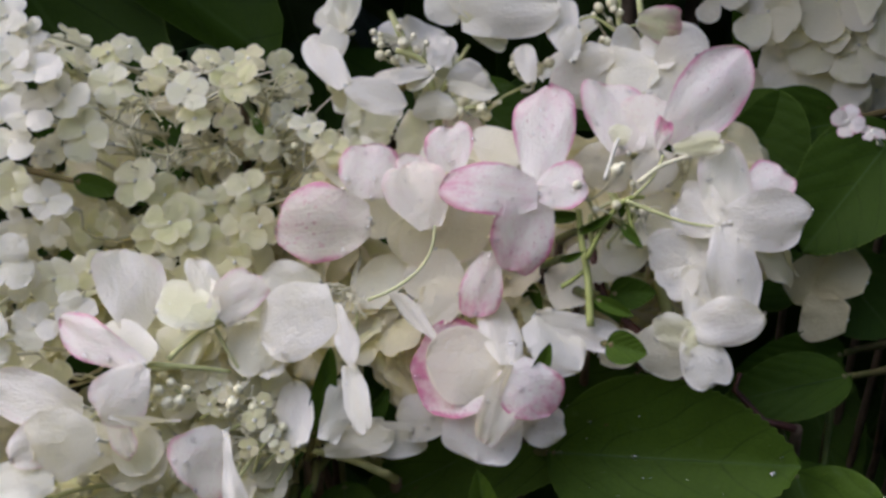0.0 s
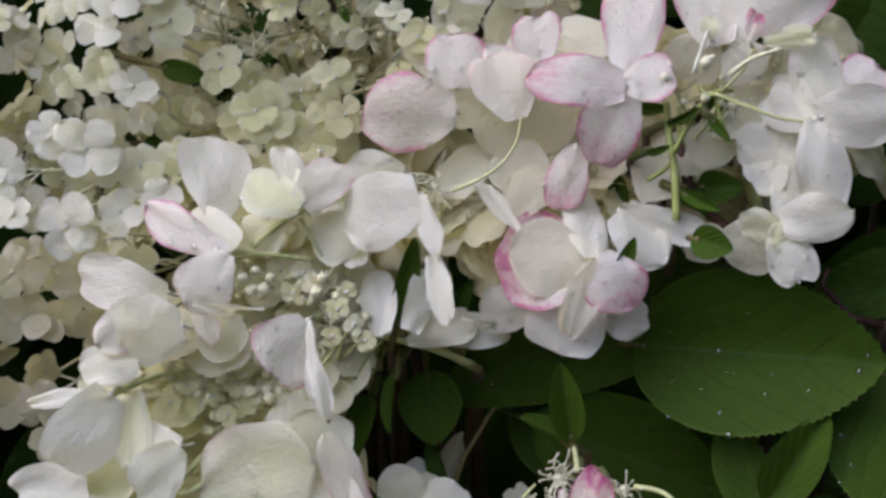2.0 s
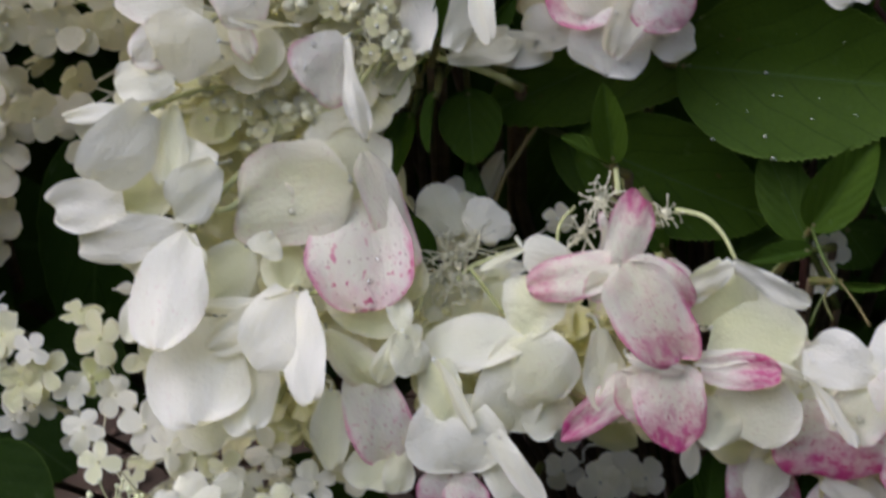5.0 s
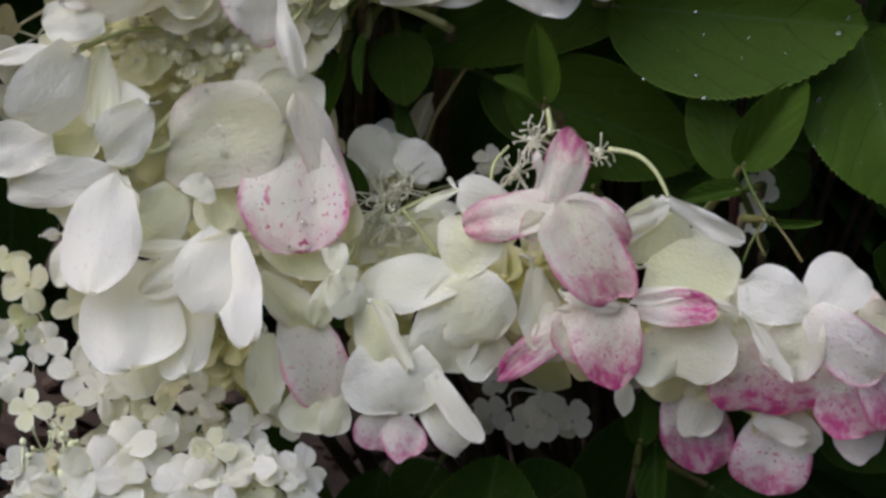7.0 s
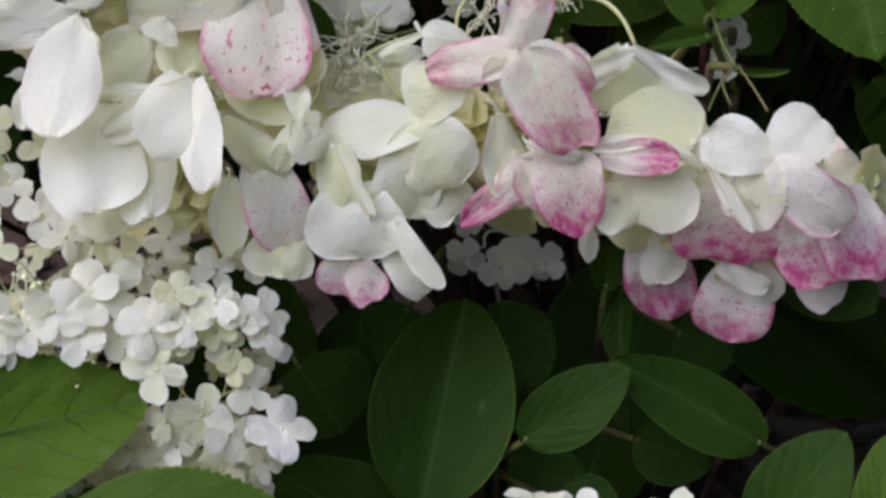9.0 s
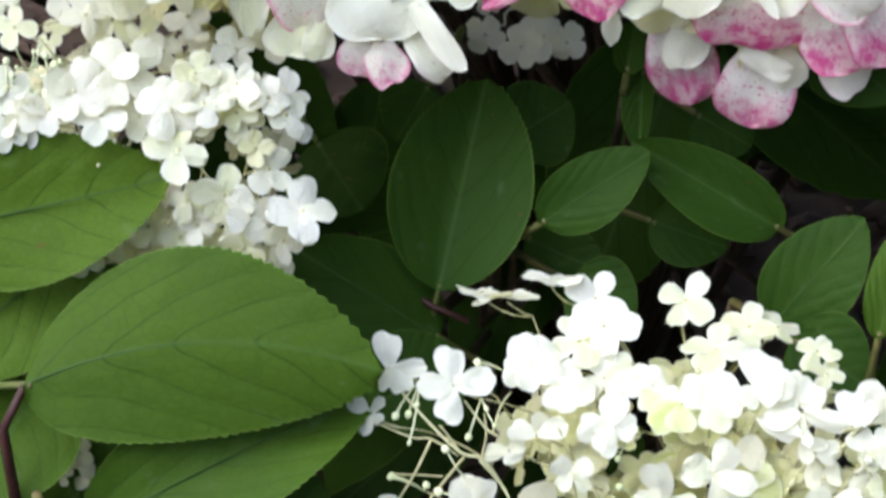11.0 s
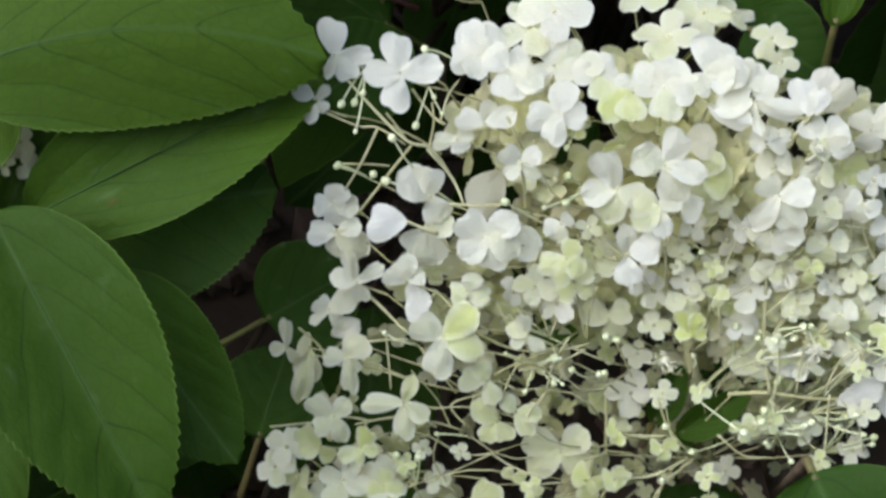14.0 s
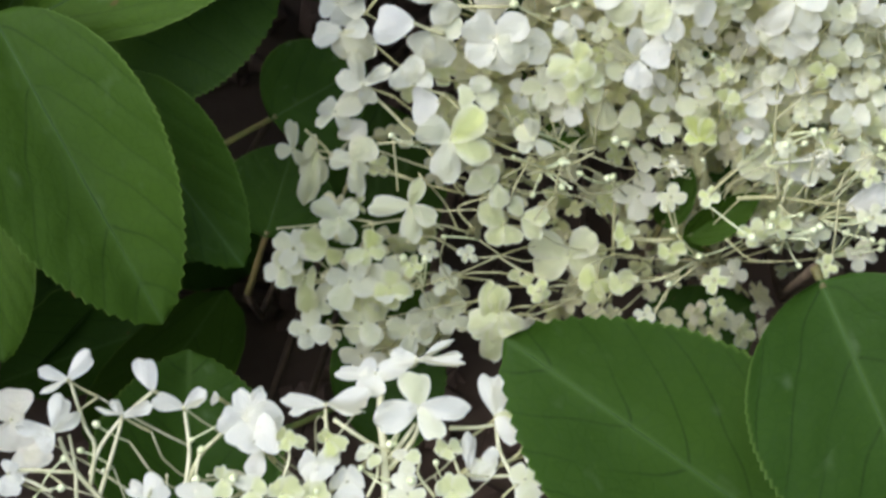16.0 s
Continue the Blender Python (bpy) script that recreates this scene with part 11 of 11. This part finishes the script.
lime.small((0.1143, 0.3458, 0.4011), (-0.38, -0.59, 0.71), 0.0084, 28, WHITE)
lime.small((0.1123, 0.3401, 0.3800), (0.15, -0.34, 0.93), 0.0094, 81, CREAM)
lime.fill((0.0448, 0.3667, 0.3348), (0.0332, 0.0136, 0.0226), 70, 0.0106, (OLIVE, YELLOW, SAGE, LIME, OLIVE, BUFF), 95)
lime.fill((0.0170, 0.3706, 0.3181), (0.0241, 0.0121, 0.0271), 30, 0.0106, (OLIVE, YELLOW, SAGE, LIME, OLIVE, BUFF), 96)
# dark leaves added over bare lit soil, so these gaps read as shade
leaf((-0.0186, 0.3226, 0.2223), (0.0120, 0.3306, 0.2394), 0.0413, 0, 1, 0, "dark green serrated hydrangea leaf in shade")
leaf((0.0698, 0.3177, 0.2606), (0.1002, 0.3303, 0.2809), 0.0324, 0, 1, 0, "dark green serrated hydrangea leaf in shade")
leaf((-0.0445, 0.3644, 0.2518), (-0.0370, 0.3841, 0.2729), 0.0359, 0, 1, 0, "dark green serrated hydrangea leaf in shade")
cream.twigs((-0.0813, 0.4962, 0.6523), (0.0121, 0.0060, 0.0090), 8, 101)
cream.twigs((-0.0516, 0.5011, 0.6575), (0.0121, 0.0060, 0.0090), 8, 102)
cream.twigs((-0.0403, 0.4996, 0.6448), (0.0075, 0.0045, 0.0060), 5, 103)
cream.small((-0.0379, 0.4945, 0.6373), (0.01, -0.92, 0.39), 0.0088, 20, YELLOW)
cream.small((-0.0339, 0.4939, 0.6479), (0.26, -0.82, 0.51), 0.0103, 50, YELLOW)
cream.small((-0.0577, 0.4964, 0.6644), (-0.07, -0.84, 0.54), 0.0123, 20, YELLOW)
cream.small((-0.0528, 0.4907, 0.6274), (0.17, -0.97, 0.18), 0.0124, 20, YELLOW)
cream.small((-0.0595, 0.4875, 0.6181), (0.05, -0.96, 0.26), 0.0103, 60, YELLOW)
cream.small((-0.0764, 0.4875, 0.6289), (0.13, -0.90, 0.43), 0.0133, 20, STRAW)

lone.flower((-0.0415, 0.4733, 0.5117), [((0, 0, 0), (-3.91, 8.34, 6.13), 13.8, 0.4, 0.05, 0, (0.02, 0.2, 0, 0.2))])
lone.flower((-0.0039, 0.5158, 0.5597), [((0, 0, 0), (-8.2, 4.66, 3.1), 15.4, 0.4, 0.05, 0, (0.02, 0.2, 0, 0.2))])
lone.flower((0.0137, 0.5179, 0.5570), [((0, 0, 0), (-4.89, 3.86, 2.66), 10.8, 0.4, 0.05, 0, (0.02, 0.2, 0, 0.2))])
lone.flower((0.0640, 0.5122, 0.5380), [((0, 0, 0), (1.21, -2.71, -6.07), 7.07, 0.4, 0.05, 0, (0.02, 0.2, 0, 0.2))])


# added leaves that hide bright mulch and keep this corner as dark as shade
leaf((-0.1982, 0.5358, 0.4232), (-0.1602, 0.5156, 0.4098), 0.0400, 0, 1, 0, "dark green serrated hydrangea leaf in shade")
leaf((-0.1838, 0.5676, 0.4274), (-0.1506, 0.5482, 0.4183), 0.0360, 0, 1, 0, "dark green serrated hydrangea leaf in shade")
leaf((-0.1879, 0.4907, 0.4244), (-0.1582, 0.4689, 0.4141), 0.0400, 0, 1, 0, "dark green serrated hydrangea leaf in shade")


# ---- shaded leaves deep in the shrub ----
def inner_leaves():
    r = random.Random(11)
    spots = []
    # as seen from the camera's place: pitch from, to (degrees), turn from, to, distance from, to, number
    for p0, p1, a0, a1, d0, d1, count in ((-12, 6, -22, 22, 0.66, 0.9, 70), (-30, -12, -22, 22, 0.68, 0.9, 80), (-48, -30, -22, 22, 0.70, 0.9, 40), (-66, -48, -22, 22, 0.80, 0.88, 14)):
        for _ in range(count):
            spots.append((r.uniform(p0, p1), r.uniform(a0, a1), r.uniform(d0, d1)))
    for pitch, turn, dist in spots:
        p, a = radians(pitch), radians(turn)
        c = VIEW_POINT + Vector((math.sin(a) * math.cos(p), math.cos(a) * math.cos(p), math.sin(p))) * dist
        if c.z < 0.05:
            continue
        d = Vector((r.uniform(-1, 1), r.uniform(-0.9, 0.2), r.uniform(-0.9, 0.1))).normalized()
        face = Vector((r.uniform(-0.4, 0.4), r.uniform(-0.9, -0.1), r.uniform(0.5, 1.2)))
        length = r.uniform(0.07, 0.12)
        m, x, z = frame_of(c - d * length * 0.5, c + d * length * 0.5, length * r.uniform(0.45, 0.58), r.uniform(-20, 20), face)
        ob = part("leaf", FAR_BLADES[r.randrange(3)], shrub)
        ob.matrix_basis = m
        # kept near the dark green that stands for shade
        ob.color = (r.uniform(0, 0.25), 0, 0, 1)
    # leaves added beside, behind, above and below, mostly out of view, to block light
    v0 = [(0, 0, 0), (0.3, -0.26, 0.03), (0.3, 0, -0.02), (0.3, 0.26, 0.03), (0.65, -0.22, 0.0), (0.65, 0, -0.06), (0.65, 0.22, 0.0), (1, 0, -0.14)]
    f0 = [(0, 1, 2), (0, 2, 3), (1, 4, 5, 2), (2, 5, 6, 3), (4, 7, 5), (5, 7, 6)]
    bits, uvs = [], []
    def put_leaf(c):
        d = Vector((r.uniform(-1, 1), r.uniform(-1, 0.4), r.uniform(-0.9, 0.2))).normalized()
        face = Vector((r.uniform(-0.5, 0.5), r.uniform(-0.8, 0.1), r.uniform(0.4, 1.2)))
        length = r.uniform(0.08, 0.13)
        m, x, z = frame_of(c - d * length * 0.5, c + d * length * 0.5, length, 0, face)
        bits.append(([m @ Vector(q) for q in v0], f0))
        uvs.extend((q[0], 0.5 + q[1]) for q in v0)
    made = 0
    while made < 1500:         # behind and above, rounded off; a backdrop that also cuts light from behind
        p = Vector((r.uniform(-0.78, 0.78), r.uniform(0.72, 1.32), r.uniform(0.25, 1.28)))
        if (p.x / 0.72) ** 2 + ((p.y - 0.86) / 0.46) ** 2 + ((p.z - 0.72) / 0.56) ** 2 < 1.0 + 0.5 * noise.noise(p * 5):
            put_leaf(p)
            made += 1
    for _ in range(240):       # unseen crown above the flower heads, added to shade the inside
        a, k = r.uniform(0, 6.28), r.random() ** 0.5
        put_leaf(Vector((0.56 * k * math.cos(a), 0.70 + 0.20 * k * math.sin(a), r.uniform(0.80, 1.08 - 0.16 * k))))
    for side in (-1, 1):       # beside the flower heads, out of view, against light from the sides
        for _ in range(520):
            k = r.random()
            put_leaf(Vector((side * r.uniform(0.20 + 0.03 * k, 0.6), 0.24 + 0.30 * k + r.uniform(-0.02, 0.35), 0.22 + 0.5 * k + r.uniform(-0.06, 0.06))))
    for _ in range(520):       # low skirt out of view, added to block light from the front
        k = r.random()
        put_leaf(Vector((r.uniform(-0.5, 0.5), r.uniform(0.0, 0.20 - 0.07 * k), 0.06 + 0.29 * k)))
    v, fs = join(*bits)
    me = mesh("leafage", v, fs, BLADE)
    add_uv(me, "along", uvs)
    tagged(new("leafage", me), "dense dark green leaves added round the view to shade the shrub", "foliage", kind="stuff").color = (0.05, 0, 0, 1)
    for k in range(14):
        a = VIEW_POINT + Vector((r.uniform(-0.3, 0.3), r.uniform(0.6, 0.95), r.uniform(-0.35, 0.1)))
        branch([CROWN + Vector((r.uniform(-0.05, 0.05), r.uniform(-0.03, 0.03), -0.03)), CROWN.lerp(a, 0.5) + Vector((r.uniform(-0.05, 0.05), 0.04, 0.02)), a], 0.004)


inner_leaves()
